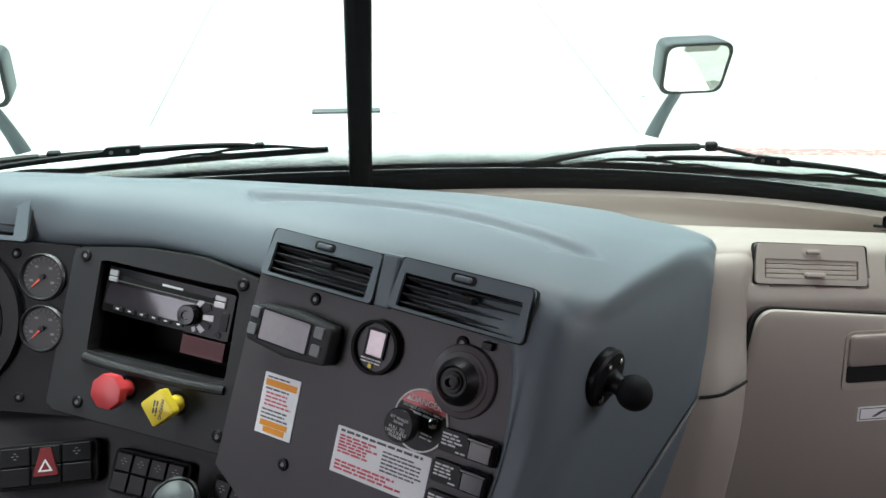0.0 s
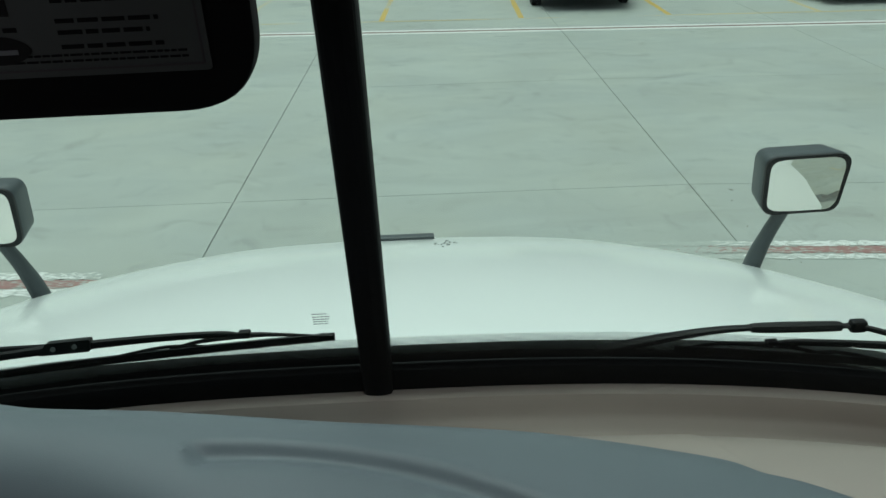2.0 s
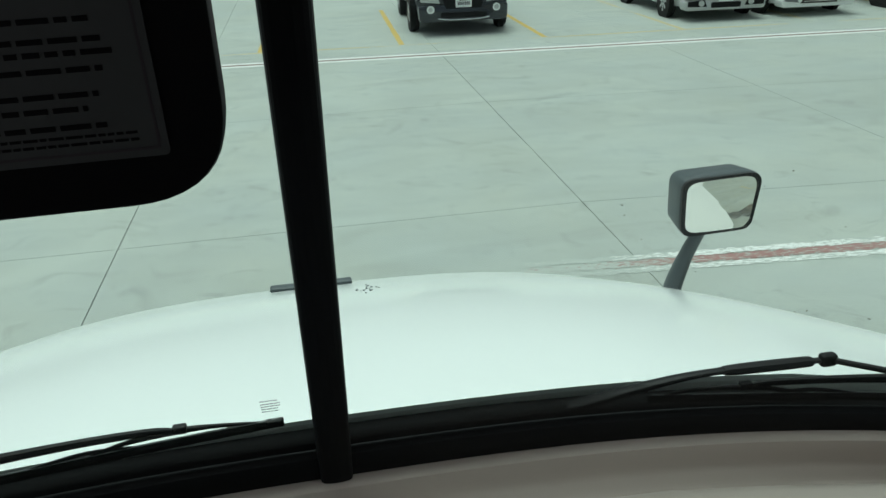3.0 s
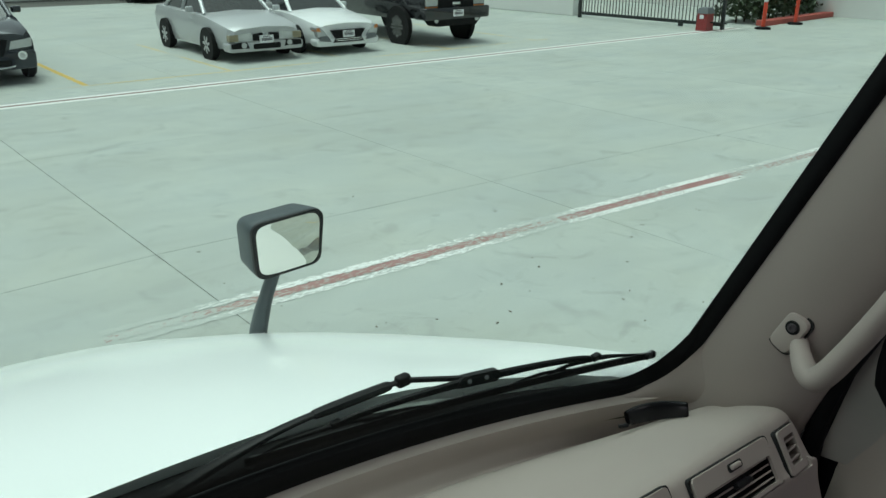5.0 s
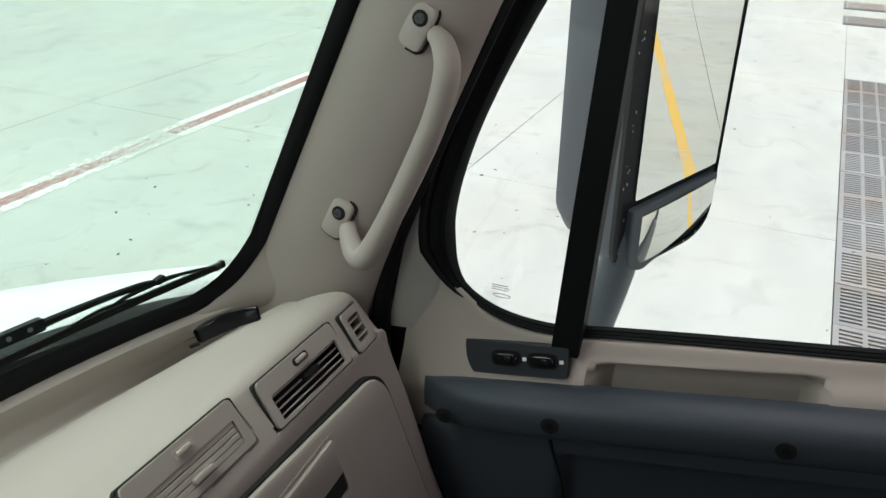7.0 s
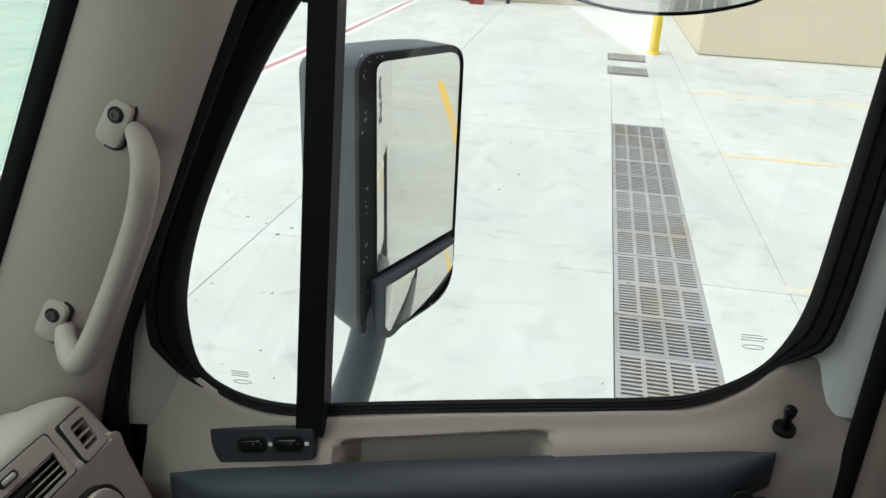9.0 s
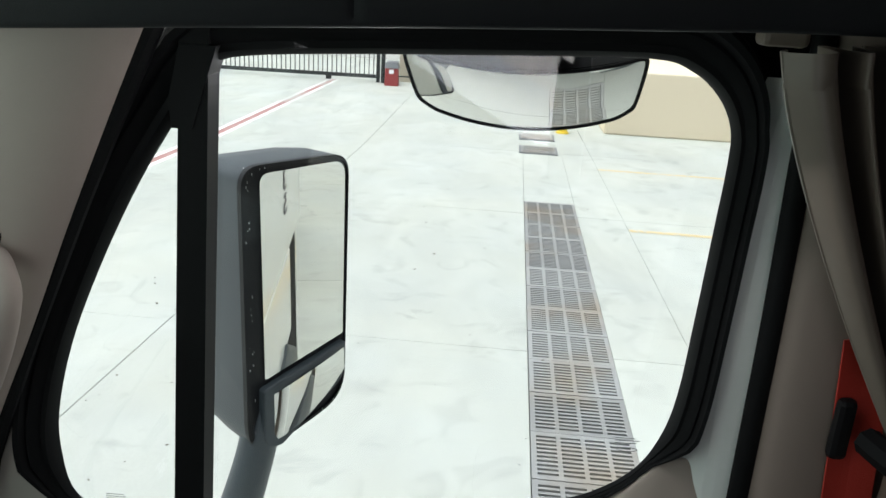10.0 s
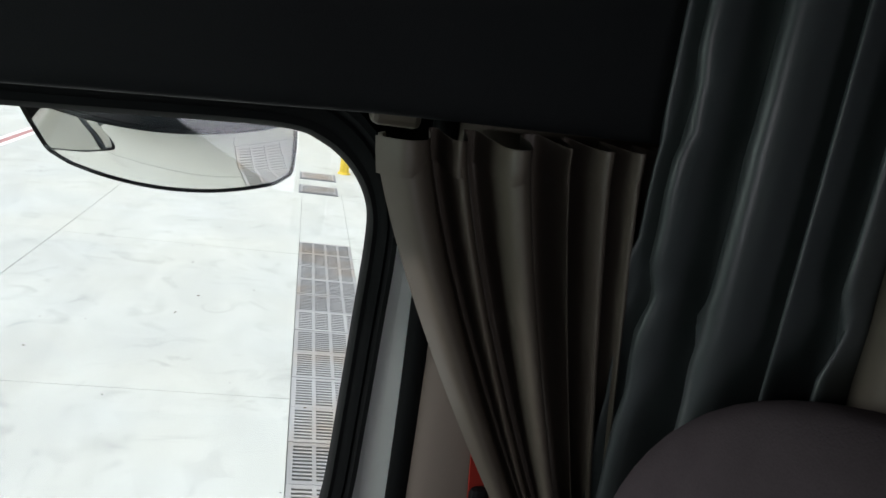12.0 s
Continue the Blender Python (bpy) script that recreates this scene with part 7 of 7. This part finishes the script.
# lower switch shelf
edge = [(-0.75, 2.01, 1.70), (-0.498, 1.985, 1.702), (-0.389, 1.981, 1.702), (-0.311, 1.957, 1.705), (-0.191, 1.893, 1.705), (-0.079, 1.812, 1.715), (0.03, 1.715, 1.735), (0.10, 1.645, 1.75)]
shelf = [[(x, y + dy, z + dz) for x, y, z in edge] for dy, dz in ((0.03, 0.01), (0.004, 0.004), (-0.012, -0.002), (-0.028, -0.022), (-0.06, -0.055), (-0.10, -0.085), (-0.13, -0.14), (-0.12, -0.30))]
sh = part("switch_shelf", surface(shelf, 90, 40), shelf_dark, dash, "slate lower dash shelf with switch banks", smooth=True)


def switch_bank(at, turn, w, cols, parent):
    m = Matrix.Translation(at) @ Matrix.Rotation(radians(turn), 4, "Z") @ Matrix.Rotation(radians(48), 4, "X")
    b = part("switch_bank", prism(rect(w + 0.012, 0.056, 0.008), -0.02, 0.004, m, 0.0, 0.002), hole_black, parent, "black bank of rocker switches")
    for k in range(cols):
        x = -w / 2 + w * (k + 0.5) / cols
        for y in (0.0125, -0.0125):
            part("rocker", prism(rect(w / cols - 0.0015, 0.0235, 0.0015, x, y), 0.0, 0.010, m, 0.0, 0.002), black, b)
        bm = bmesh.new()
        for u, v in ((-0.003, 0.0), (0.0, 0.0035), (0.003, 0.0), (0.0, -0.0035)):
            add_box(bm, (0.0030, 0.0010, 0.0004), (x + u, 0.014 + v, 0.0101), m)
        part("switch_symbol", bm, button_grey, b)
    return b, m


b, m = switch_bank((-0.425, 1.920, 1.672), 3, 0.112, 3, dash)
part("hazard_button", prism(round_poly([(-0.016, -0.014), (0.016, -0.014), (0.006, 0.022), (-0.006, 0.022)], 0.003), 0.006, 0.0125, m, 0.0, 0.001), material("dark_red_button", (0.16, 0.012, 0.015), 0.35), b, "red hazard button")
part("hazard_triangle", ring([(-0.009, -0.008), (0.009, -0.008), (0, 0.008)], [(-0.0055, -0.006), (0.0055, -0.006), (0, 0.004)], 0.0125, 0.0132, m), ink_white, b)
switch_bank((-0.292, 1.888, 1.668), -22, 0.098, 4, dash)
switch_bank((-0.165, 1.815, 1.675), -33, 0.098, 4, dash)
m = Matrix.Translation((-0.248, 1.822, 1.692)) @ Matrix.Rotation(radians(-18), 4, "Z") @ Matrix.Rotation(radians(18), 4, "X")
lever = thing("gear_selector", "black lever topped by a silver round cap", "gear lever")
part("cap", lathe([(0.024, -0.03), (0.031, -0.008), (0.0315, 0.002), (0.030, 0.0055), (0.027, 0.006), (0.0255, 0.003)], m, 36), gloss_black, lever, smooth=True)
part("cap_disc", lathe([(0.0255, 0.0035), (0.0245, 0.0065), (0.015, 0.0085), (0.004, 0.009)], m, 36), material("satin_silver", (0.065, 0.072, 0.080), 0.3, 0.1), lever, "satin silver cap", smooth=True)
part("stem", tube([(-0.250, 1.822, 1.69), (-0.25, 1.80, 1.55), (-0.25, 1.74, 1.2)], 0.012, 10), black, lever)

# ball mount on the pod's side
mount = thing("ball_mount", "black ball mount on a round bolted base", "phone mount")
nrm = Vector((0.66, -0.74, 0.20)).normalized()
MB = axes((0.226, 1.735, 1.912), nrm.cross(Vector((0, 0, 1))) * -1, (0, 0, 1))
if MB.col[2].xyz.dot(nrm) < 0:
    MB = axes((0.226, 1.735, 1.912), nrm.cross(Vector((0, 0, 1))), (0, 0, 1))
MB.translation = Vector((0.2225, 1.7345, 1.9245)) + nrm * 0.008
part("base_plate", lathe([(0.0325, -0.006), (0.0325, 0.003), (0.030, 0.006), (0.014, 0.008)], MB, 40), black, mount, smooth=True)
part("neck", lathe([(0.017, 0.005), (0.012, 0.010), (0.0105, 0.016), (0.012, 0.024)], MB, 24), black, mount, smooth=True)
part("ball", lathe([(0.0185 * math.sin(math.pi * (k + 0.5) / 16), 0.035 - 0.0185 * math.cos(math.pi * (k + 0.5) / 16)) for k in range(16)], MB, 28), rubber, mount, "black rubber ball", smooth=True)
for a in (45, 110, 225, 290):
    part("bolt", lathe([(0.0042, 0.004), (0.0042, 0.0085), (0.002, 0.0095)], MB @ Matrix.Translation((0.022 * math.cos(radians(a)), 0.022 * math.sin(radians(a)), 0)), 12), steel, mount)

part("trim_seam", tube([(0.431, 1.886, 1.744), (0.462, 1.881, 1.752), (0.498, 1.893, 1.762)], 0.0022, 6, 12), hole_black, dash, "dark seam across the beige trim")

# passenger side of the dashboard
def bx(x):
    return 2.345 - 0.115 * (abs(x) / 0.86) ** 2.6


BV = axes((0.697, 2.004, 1.89), (0.998, 0.039, 0.0), (-0.024, 0.625, 0.78)) @ Matrix.Rotation(radians(-5.5), 4, "Z")


def bv(p, q):
    c, s = math.cos(radians(-5.5)), math.sin(radians(-5.5))
    return (c * p + s * q, -s * p + c * q)


VM = [(BV @ Matrix.Translation((*bv(-0.088, -0.014), 0.002)) @ Matrix.Rotation(radians(4), 4, "X"), 0.168, 0.056, 0.140, 0.027, -0.007),
      (BV @ Matrix.Translation((*bv(0.110, -0.042), 0.003)) @ Matrix.Rotation(radians(4), 4, "X"), 0.166, 0.058, 0.142, 0.032, -0.009),
      (BV @ Matrix.Translation((*bv(0.240, -0.058), -0.001)) @ Matrix.Rotation(radians(9), 4, "Y") @ Matrix.Rotation(radians(4), 4, "X"), 0.056, 0.056, 0.034, 0.036, 0.0)]
VM = [(m, m.inverted(), *r) for m, *r in VM]


def vent_seat(p):
    """Sink the pad under each vent so that the frame sits in it."""
    for m, inv, w, h, sw, sh, sy in VM:
        q = inv @ p
        if abs(q.x) < w / 2 + 0.002 and abs(q.y) < h / 2 + 0.002 and -0.04 < q.z < 0.04:
            deep = abs(q.x) < sw / 2 + 0.006 and abs(q.y - sy) < sh / 2 + 0.006
            z = -0.034 if deep else min(q.z, -0.004)
            return m @ Vector((q.x, q.y, z)) - p
    return Vector((0, 0, 0))


XS = [0.02, 0.36, 0.42, 0.50, 0.60, 0.70, 0.80, 0.88, 0.935, 0.978, 1.0]
drop = [0, 0, 0, 0, 0, 0, 0.001, 0.002, 0.006, 0.015, 0.045]
tilt = [0.010, 0.010, 0.008, 0.005, 0.001, -0.003, -0.007, -0.010, -0.012, -0.013, -0.013]
PROFILE = [(0.0, 1.752), (0.02, 1.764), (0.25, 1.800), (0.55, 1.838), (0.80, 1.864), (2.065, 1.878), (2.028, 1.893), (2.008, 1.894), (1.993, 1.881), (1.968, 1.850), (1.958, 1.832), (1.950, 1.800), (1.925, 1.73), (1.890, 1.62), (1.83, 1.42), (1.83, 1.15)]
rows = []
for yy, zz in PROFILE:
    r = []
    for x, d, t in zip(XS, drop, tilt):
        y = bx(x) + (2.065 - bx(x)) * yy if yy < 1 else yy
        y += 0.2 * d if 1 < yy < 2.03 else 0
        top = 1 if zz > 1.84 else 0.5
        r.append((x, y, zz - d * top + t * top))
    rows.append(r)
part("passenger_pad", surface(rows, 330, 230, vent_seat), beige, dash, "beige passenger dash pad", smooth=True)
part("pod_trim", surface([[(0.455, 2.000, 1.896), (0.452, 1.975, 1.888), (0.446, 1.940, 1.82), (0.430, 1.890, 1.745), (0.392, 1.856, 1.66), (0.345, 1.805, 1.5)], [(0.478, 2.002, 1.898), (0.476, 1.978, 1.886), (0.471, 1.932, 1.81), (0.462, 1.885, 1.745), (0.44, 1.845, 1.66), (0.41, 1.80, 1.5)], [(0.51, 2.003, 1.897), (0.510, 1.982, 1.882), (0.506, 1.942, 1.81), (0.500, 1.900, 1.745), (0.485, 1.86, 1.66), (0.46, 1.82, 1.5)], [(0.54, 2.004, 1.890), (0.535, 1.990, 1.868), (0.522, 1.965, 1.80), (0.515, 1.925, 1.745), (0.50, 1.88, 1.66), (0.48, 1.84, 1.5)]], 40, 16), beige, dash, "beige trim beside the pod", smooth=True)

vent("air_vent", VM[0][0], 0.168, 0.056, beige, 4, dash, False, slot=(0.140, 0.027, 0.0, -0.007))
vent("air_vent", VM[1][0], 0.166, 0.058, beige, 4, dash, True, slot=(0.142, 0.032, 0.002, -0.009))
m = VM[2][0]
small = part("side_vent", ring(rect(0.056, 0.056, 0.006), rect(0.034, 0.036, 0.004), -0.010, 0.003, m), beige, dash)
part("duct", box((0.036, 0.038, 0.002), (0, 0, -0.028), m), hole_black, small)
part("shadow_gap", ring(rect(0.0588, 0.0588, 0.007), rect(0.056, 0.056, 0.006), -0.008, 0.0005, m), hole_black, small)
for k in range(3):
    part("slat", box((0.034, 0.0028, 0.010), (0, -0.0115 + 0.0115 * k, -0.004), m, 0.0006, 1), beige, small)

# glove box
GB = axes((0.70, 1.957, 1.84), (1, 0.0, 0), (0, 0.30, 0.954))
door_pts = round_poly([(-0.232, -0.33), (0.235, -0.33), (0.222, -0.045), (-0.176, -0.003)], [0.02, 0.02, 0.055, 0.03], 10)
# Black plate under the door paints the shade in the gap around it.
part("glove_gap", prism([(x * 1.025, y * 1.012 + 0.003) for x, y in door_pts], -0.02, 0.0035, GB), hole_black, dash)
gd = part("glove_box_door", prism(door_pts, -0.012, 0.010, GB, 0.0, 0.006), beige, dash, "beige glove box door", smooth=True)
hm = GB @ Matrix.Translation((0.018, -0.080, 0.010))
part("latch_recess", ring(rect(0.128, 0.088, 0.012, 0, -0.006), rect(0.118, 0.076, 0.010, 0, -0.004), -0.004, 0.0015, hm), beige_shade, gd)
# Flat black plate paints the shade inside the latch's finger pocket.
part("latch_pocket", prism(rect(0.116, 0.026, 0.006, 0, -0.026), -0.004, 0.0008, hm), hole_black, gd)
part("latch_handle", prism(rect(0.116, 0.046, 0.005, 0, 0.010), -0.002, 0.006, hm, 0.0, 0.003), beige, gd, "beige pull latch", smooth=True)
lm = GB @ Matrix.Translation((0.020, -0.168, 0.010))
lab = part("safety_label", prism(rect(0.072, 0.022, 0.001), 0, 0.0010, lm), paper, dash, "small white label with a black pictogram")
part("label_border", ring(rect(0.066, 0.0175, 0.001), rect(0.064, 0.0155, 0.001), 0.0009, 0.0014, lm), ink_black, lab)
part("pictogram", prism([(-0.014, -0.005), (-0.008, -0.005), (0.002, 0.001), (0.010, 0.003), (0.006, 0.006), (-0.002, 0.003)], 0.0009, 0.0014, lm), ink_black, lab)

# dark clip on the dash top
clip = thing("mirror_cover", "curved glossy black plastic piece on the dash top", "plastic cover")
cm = axes((0.868, 2.128, 1.842), (0.55, -0.38, 0.06), (0.2, 0.3, 0.9))
rows = []
for r, h in ((0.060, 0.0), (0.061, 0.010), (0.062, 0.020), (0.060, 0.024), (0.056, 0.022), (0.055, 0.010), (0.055, 0.0)):
    rows.append([cm @ Vector((r * 1.25 * math.sin(a), h * (1 - 0.25 * (a / 0.7) ** 2), 0.046 - r * math.cos(a))) for a in [-0.62 + 1.24 * k / 12 for k in range(13)]])
part("shell", surface(rows, 30, 18), gloss_black, clip, smooth=True)
part("tab", box((0.014, 0.005, 0.008), (-0.050, 0.002, 0.004), cm, 0.002), black, clip)


# ---- visor, curtains, seat ----
def make_visor():
    v = thing("sun_visor", "dark folded-down sun visor with a printed notice", "sun visor")
    m = axes((-0.341, 2.045, 2.393), (1, 0, 0.012), (0, -0.10, 1))
    pts = round_poly([(-0.40, -0.105), (0.302, -0.105), (0.306, 0.16), (-0.40, 0.16)], [0.03, 0.058, 0.02, 0.02], 10)
    part("board", prism(pts, -0.010, 0.008, m, 0.0, 0.004), visor_black, v, smooth=True)
    sm = m @ Matrix.Translation((-0.03, 0.03, 0.0085))
    card = part("notice", prism(rect(0.57, 0.21, 0.003, 0.016, 0), 0.0, 0.0012, sm), material("grey_notice_card", (0.050, 0.057, 0.054), 0.6, vary=0.15, scale=20), v, "dark grey printed notice")
    part("notice_edge", ring(rect(0.562, 0.202, 0.002, 0.016, 0), rect(0.559, 0.199, 0.002, 0.016, 0), 0.0008, 0.0014, sm), panel_dark, card)
    bm = bmesh.new()
    add_bars(bm, 0.205, 0.286, [0.06, 0.045, 0.03, 0.010, -0.002, -0.014, -0.030, -0.040, -0.0465, -0.055, -0.068, -0.0755, -0.085], 0.0028, sm, 0.0014, 0.35)
    add_bars(bm, 0.142, 0.182, [0.02, -0.041, -0.0725], 0.0030, sm, 0.0014, 0.2)
    add_bars(bm, -0.25, 0.13, [0.07, 0.055, 0.03, 0.015, -0.01, -0.035, -0.05, -0.075], 0.0030, sm, 0.0014, 0.35)
    add_bars(bm, -0.26, 0.29, [-0.0945, -0.0905], 0.0014, sm, 0.0014, 0.05)
    tagged(part("small_print", bm, visor_black, card), kind="stuff")
    part("picture", prism(rect(0.023, 0.017, 0.0, 0.165, -0.055), 0.0008, 0.0018, sm), hole_black, card)
    eye = [(0.164 + 0.021 * math.cos(t), -0.086 + 0.0095 * math.sin(t) * abs(math.sin(t)) ** 0.3) for t in [k * math.pi / 14 for k in range(28)]]
    badge = part("emblem", prism(eye, 0.0008, 0.0018, sm), hole_black, card, "black pointed oval emblem")
    part("emblem_bar", box((0.016, 0.0032, 0.0004), (0.168, -0.087, 0.0020), sm), box_grey, badge)
    part("rod", tube([(-0.72, 2.05, 2.53), (-0.2, 2.05, 2.53), (-0.03, 2.06, 2.53)], 0.008, 8), black, v)


make_visor()


def gathered(plan, top, bottom, at_tie, flare, nu=220, nv=60, heavy=1.0):
    """A curtain whose folds follow a plan of (along, out) steps; the tie draws its foot together."""
    t0, t1, b0, b1 = (Vector(p) for p in (*top, *bottom))
    line = [Vector((a, o, 0)) for a, o in plan]
    rng = random.Random(len(plan))
    sway = [rng.uniform(-1, 1) for _ in range(12)]
    bm = bmesh.new()
    grid = []
    for i in range(nu + 1):
        p = catmull(line, i / nu)
        row = []
        for j in range(nv + 1):
            v = j / nv
            draw = v ** 1.25
            a = t0.lerp(t1, p.x)
            b = b0.lerp(b1, p.x)
            q = a.lerp(b, draw)
            q.z = a.z + (b.z - a.z) * v
            along = (t1 - t0).lerp(b1 - b0, draw)
            out = Vector((along.y, -along.x, 0)).normalized()
            depth = (1 - draw) + at_tie * draw + flare * math.sin(math.pi * v) * 0.5
            crush = 0.0035 * sway[int(p.x * 9) % 12] * math.sin(7 * v + 9 * p.x) * v
            row.append(bm.verts.new(q + out * (p.y * heavy * depth + crush)))
        grid.append(row)
    for i in range(nu):
        for j in range(nv):
            bm.faces.new((grid[i][j], grid[i + 1][j], grid[i + 1][j + 1], grid[i][j + 1]))
    return bm


SIDE_FOLDS = [(0, 0.030), (0.08, 0.048), (0.15, 0.040), (0.172, 0.0), (0.182, -0.050), (0.20, -0.055), (0.215, -0.045), (0.225, 0.0), (0.245, 0.030), (0.275, 0.026), (0.292, -0.01), (0.302, -0.055), (0.33, -0.058), (0.348, -0.05),
              (0.362, 0.0), (0.385, 0.055), (0.45, 0.058), (0.482, 0.01), (0.494, -0.05), (0.53, -0.058), (0.565, -0.05), (0.578, 0.0), (0.597, 0.030), (0.615, 0.0), (0.627, -0.045), (0.66, -0.048), (0.675, 0.0), (0.70, 0.030),
              (0.735, 0.028), (0.752, -0.01), (0.765, -0.045), (0.785, 0.0), (0.81, 0.030), (0.84, 0.022), (0.86, -0.03), (0.88, 0.0), (0.905, 0.024), (0.93, -0.03), (0.955, 0.0), (0.975, 0.020), (1.0, -0.02)]
side_curtain = thing("side_curtain", "taupe vinyl side curtain gathered and tied back", "curtain")
SIDE_TOP, SIDE_TIE = ((0.930, 1.122, 2.497), (0.900, 0.855, 2.514)), ((0.925, 0.930, 2.10), (0.905, 0.835, 2.10))
part("cloth", gathered(SIDE_FOLDS, SIDE_TOP, SIDE_TIE, 0.5, 0.35, 330), curtain_beige, side_curtain, smooth=True)
part("lower_cloth", gathered(SIDE_FOLDS, SIDE_TIE, ((0.935, 0.985, 1.4), (0.905, 0.80, 1.4)), 0.8, 0.0, 120, 20), curtain_beige, side_curtain, smooth=True)
HEM = [(0.930, 1.122 - 0.192 * v ** 1.25, 2.497 - 0.397 * v) for v in (0, 0.12, 0.25, 0.38, 0.5, 0.62, 0.75, 0.88, 1)]
part("header_band", gathered(SIDE_FOLDS, [(x - 0.0025, y, z) for x, y, z in SIDE_TOP], [(x - 0.0025, y - 0.004 * (y > 1), z - 0.030) for x, y, z in SIDE_TOP], 1.0, 0.0, 330, 4), curtain_beige, side_curtain, "stitched header band", smooth=True)
part("hem", tube([(x - 0.006, y - 0.005, z) for x, y, z in HEM], 0.0035, 6, 40), curtain_beige, side_curtain)
part("tie_band", tube([(0.95, 0.945, 2.10), (0.885, 0.925, 2.10), (0.870, 0.87, 2.105), (0.885, 0.81, 2.11), (0.95, 0.79, 2.11)], 0.016, 8, 24), rubber, side_curtain, "black tie band")
part("track", box((0.016, 0.40, 0.012), (0.945, 0.93, 2.530), bevel=0.003), black, side_curtain)
part("track_bracket", box((0.030, 0.045, 0.030), (0.985, 1.098, 2.512), bevel=0.006), curtain_beige, side_curtain, "taupe curtain bracket")

DARK_FOLDS = [(0.0, -0.006), (0.06, 0.012), (0.12, -0.006), (0.20, 0.028), (0.27, 0.022), (0.32, -0.020), (0.40, -0.026), (0.47, 0.018), (0.55, 0.042), (0.63, 0.030), (0.68, -0.014), (0.74, 0.014), (0.78, 0.020), (0.82, -0.022),
              (0.88, -0.024), (0.93, 0.020), (0.97, 0.024), (1.0, 0.0)]


def crumple(bm, amount, seed):
    """Press sharp dents into hanging vinyl."""
    rng = random.Random(seed)
    dents = [(Vector((rng.uniform(0.66, 0.96), 0, rng.uniform(2.05, 2.75))), rng.uniform(0.02, 0.05), rng.uniform(-1, 1), rng.uniform(0.5, 2.2)) for _ in range(26)]
    for v in bm.verts:
        push = 0.0
        for c, r, k, slant in dents:
            dx, dz = v.co.x - c.x, v.co.z - c.z
            d = abs(dx * slant + dz) / r + abs(dx - dz * 0.4) / (r * 1.8)
            if d < 1:
                push += k * (1 - d)
        v.co.y += amount * push * min(1.0, max(0.0, (0.93 - v.co.x) / 0.05))
    return bm


sleeper = thing("sleeper_curtain", "black vinyl sleeper curtain hanging in heavy folds", "curtain")
part("cloth", crumple(gathered(DARK_FOLDS, ((0.868, 0.900, 2.82), (0.700, 0.800, 2.82)), ((0.985, 0.838, 1.35), (0.718, 0.800, 1.35)), 1.1, 0.2, 260, 120), 0.014, 8), curtain_dark, sleeper, smooth=True)
part("track", box((1.9, 0.03, 0.02), (0, 0.83, 2.83), bevel=0.004), black, sleeper)
sleeper_side = thing("sleeper_curtain", "taupe vinyl sleeper curtain beside the black one", "curtain")
part("cloth", gathered([(0, 0.0), (0.15, 0.02), (0.3, -0.015), (0.5, 0.02), (0.7, -0.02), (0.85, 0.015), (1, 0)], ((0.715, 0.795, 2.82), (0.36, 0.78, 2.82)), ((0.72, 0.795, 1.35), (0.36, 0.78, 1.35)), 1.1, 0.1, 100, 20), curtain_beige, sleeper_side, smooth=True)


def make_seat():
    s = thing("passenger_seat", "dark cloth truck seat with a rounded backrest", "seat")
    m = Matrix.Translation((0.56, 0.85, 2.125)) @ Matrix.Rotation(radians(6), 4, "X")
    bm = bmesh.new()
    loops = []
    for k in range(26):
        z = -0.60 + 0.60 * k / 7 if k < 8 else 0.279 * (1 - (1 - (k - 7) / 18) ** 2)
        f = math.sqrt(max(0.0, 1 - (max(z, 0) / 0.28) ** 2.6))
        w, d = 0.57 * max(f, 0.10), 0.15 * max(f, 0.10) ** 0.8
        loops.append([bm.verts.new(m @ Vector((x, y, z))) for x, y in rect(w, d, d * 0.48, n=9)])
    for a, b in zip(loops, loops[1:]):
        for i in range(len(a)):
            j = (i + 1) % len(a)
            bm.faces.new((a[i], a[j], b[j], b[i]))
    bm.faces.new(loops[0])
    bm.faces.new(loops[-1])
    part("backrest", bm, seat_cloth, s, smooth=True)
    part("cushion", box((0.52, 0.50, 0.16), (0.62, 1.08, 1.50), None, 0.05, 4), seat_cloth, s, smooth=True)
    part("base", box((0.42, 0.42, 0.36), (0.62, 1.08, 1.25), None, 0.02), black, s)


make_seat()

belt = thing("seat_belt", "bright red seat belt webbing beside the door pillar", "seat belt")
part("webbing", surface([[(0.985, y + 0.014, z), (0.990, y - 0.014, z), (0.985, y - 0.042, z)] for y, z in ((0.962, 2.20), (0.950, 2.05), (0.935, 1.85), (0.91, 1.5), (0.91, 1.15))], 8, 20, thick=0.002), belt_red, belt)
part("guide", box((0.016, 0.022, 0.075), (0.982, 0.958, 2.095), bevel=0.007), black, belt)
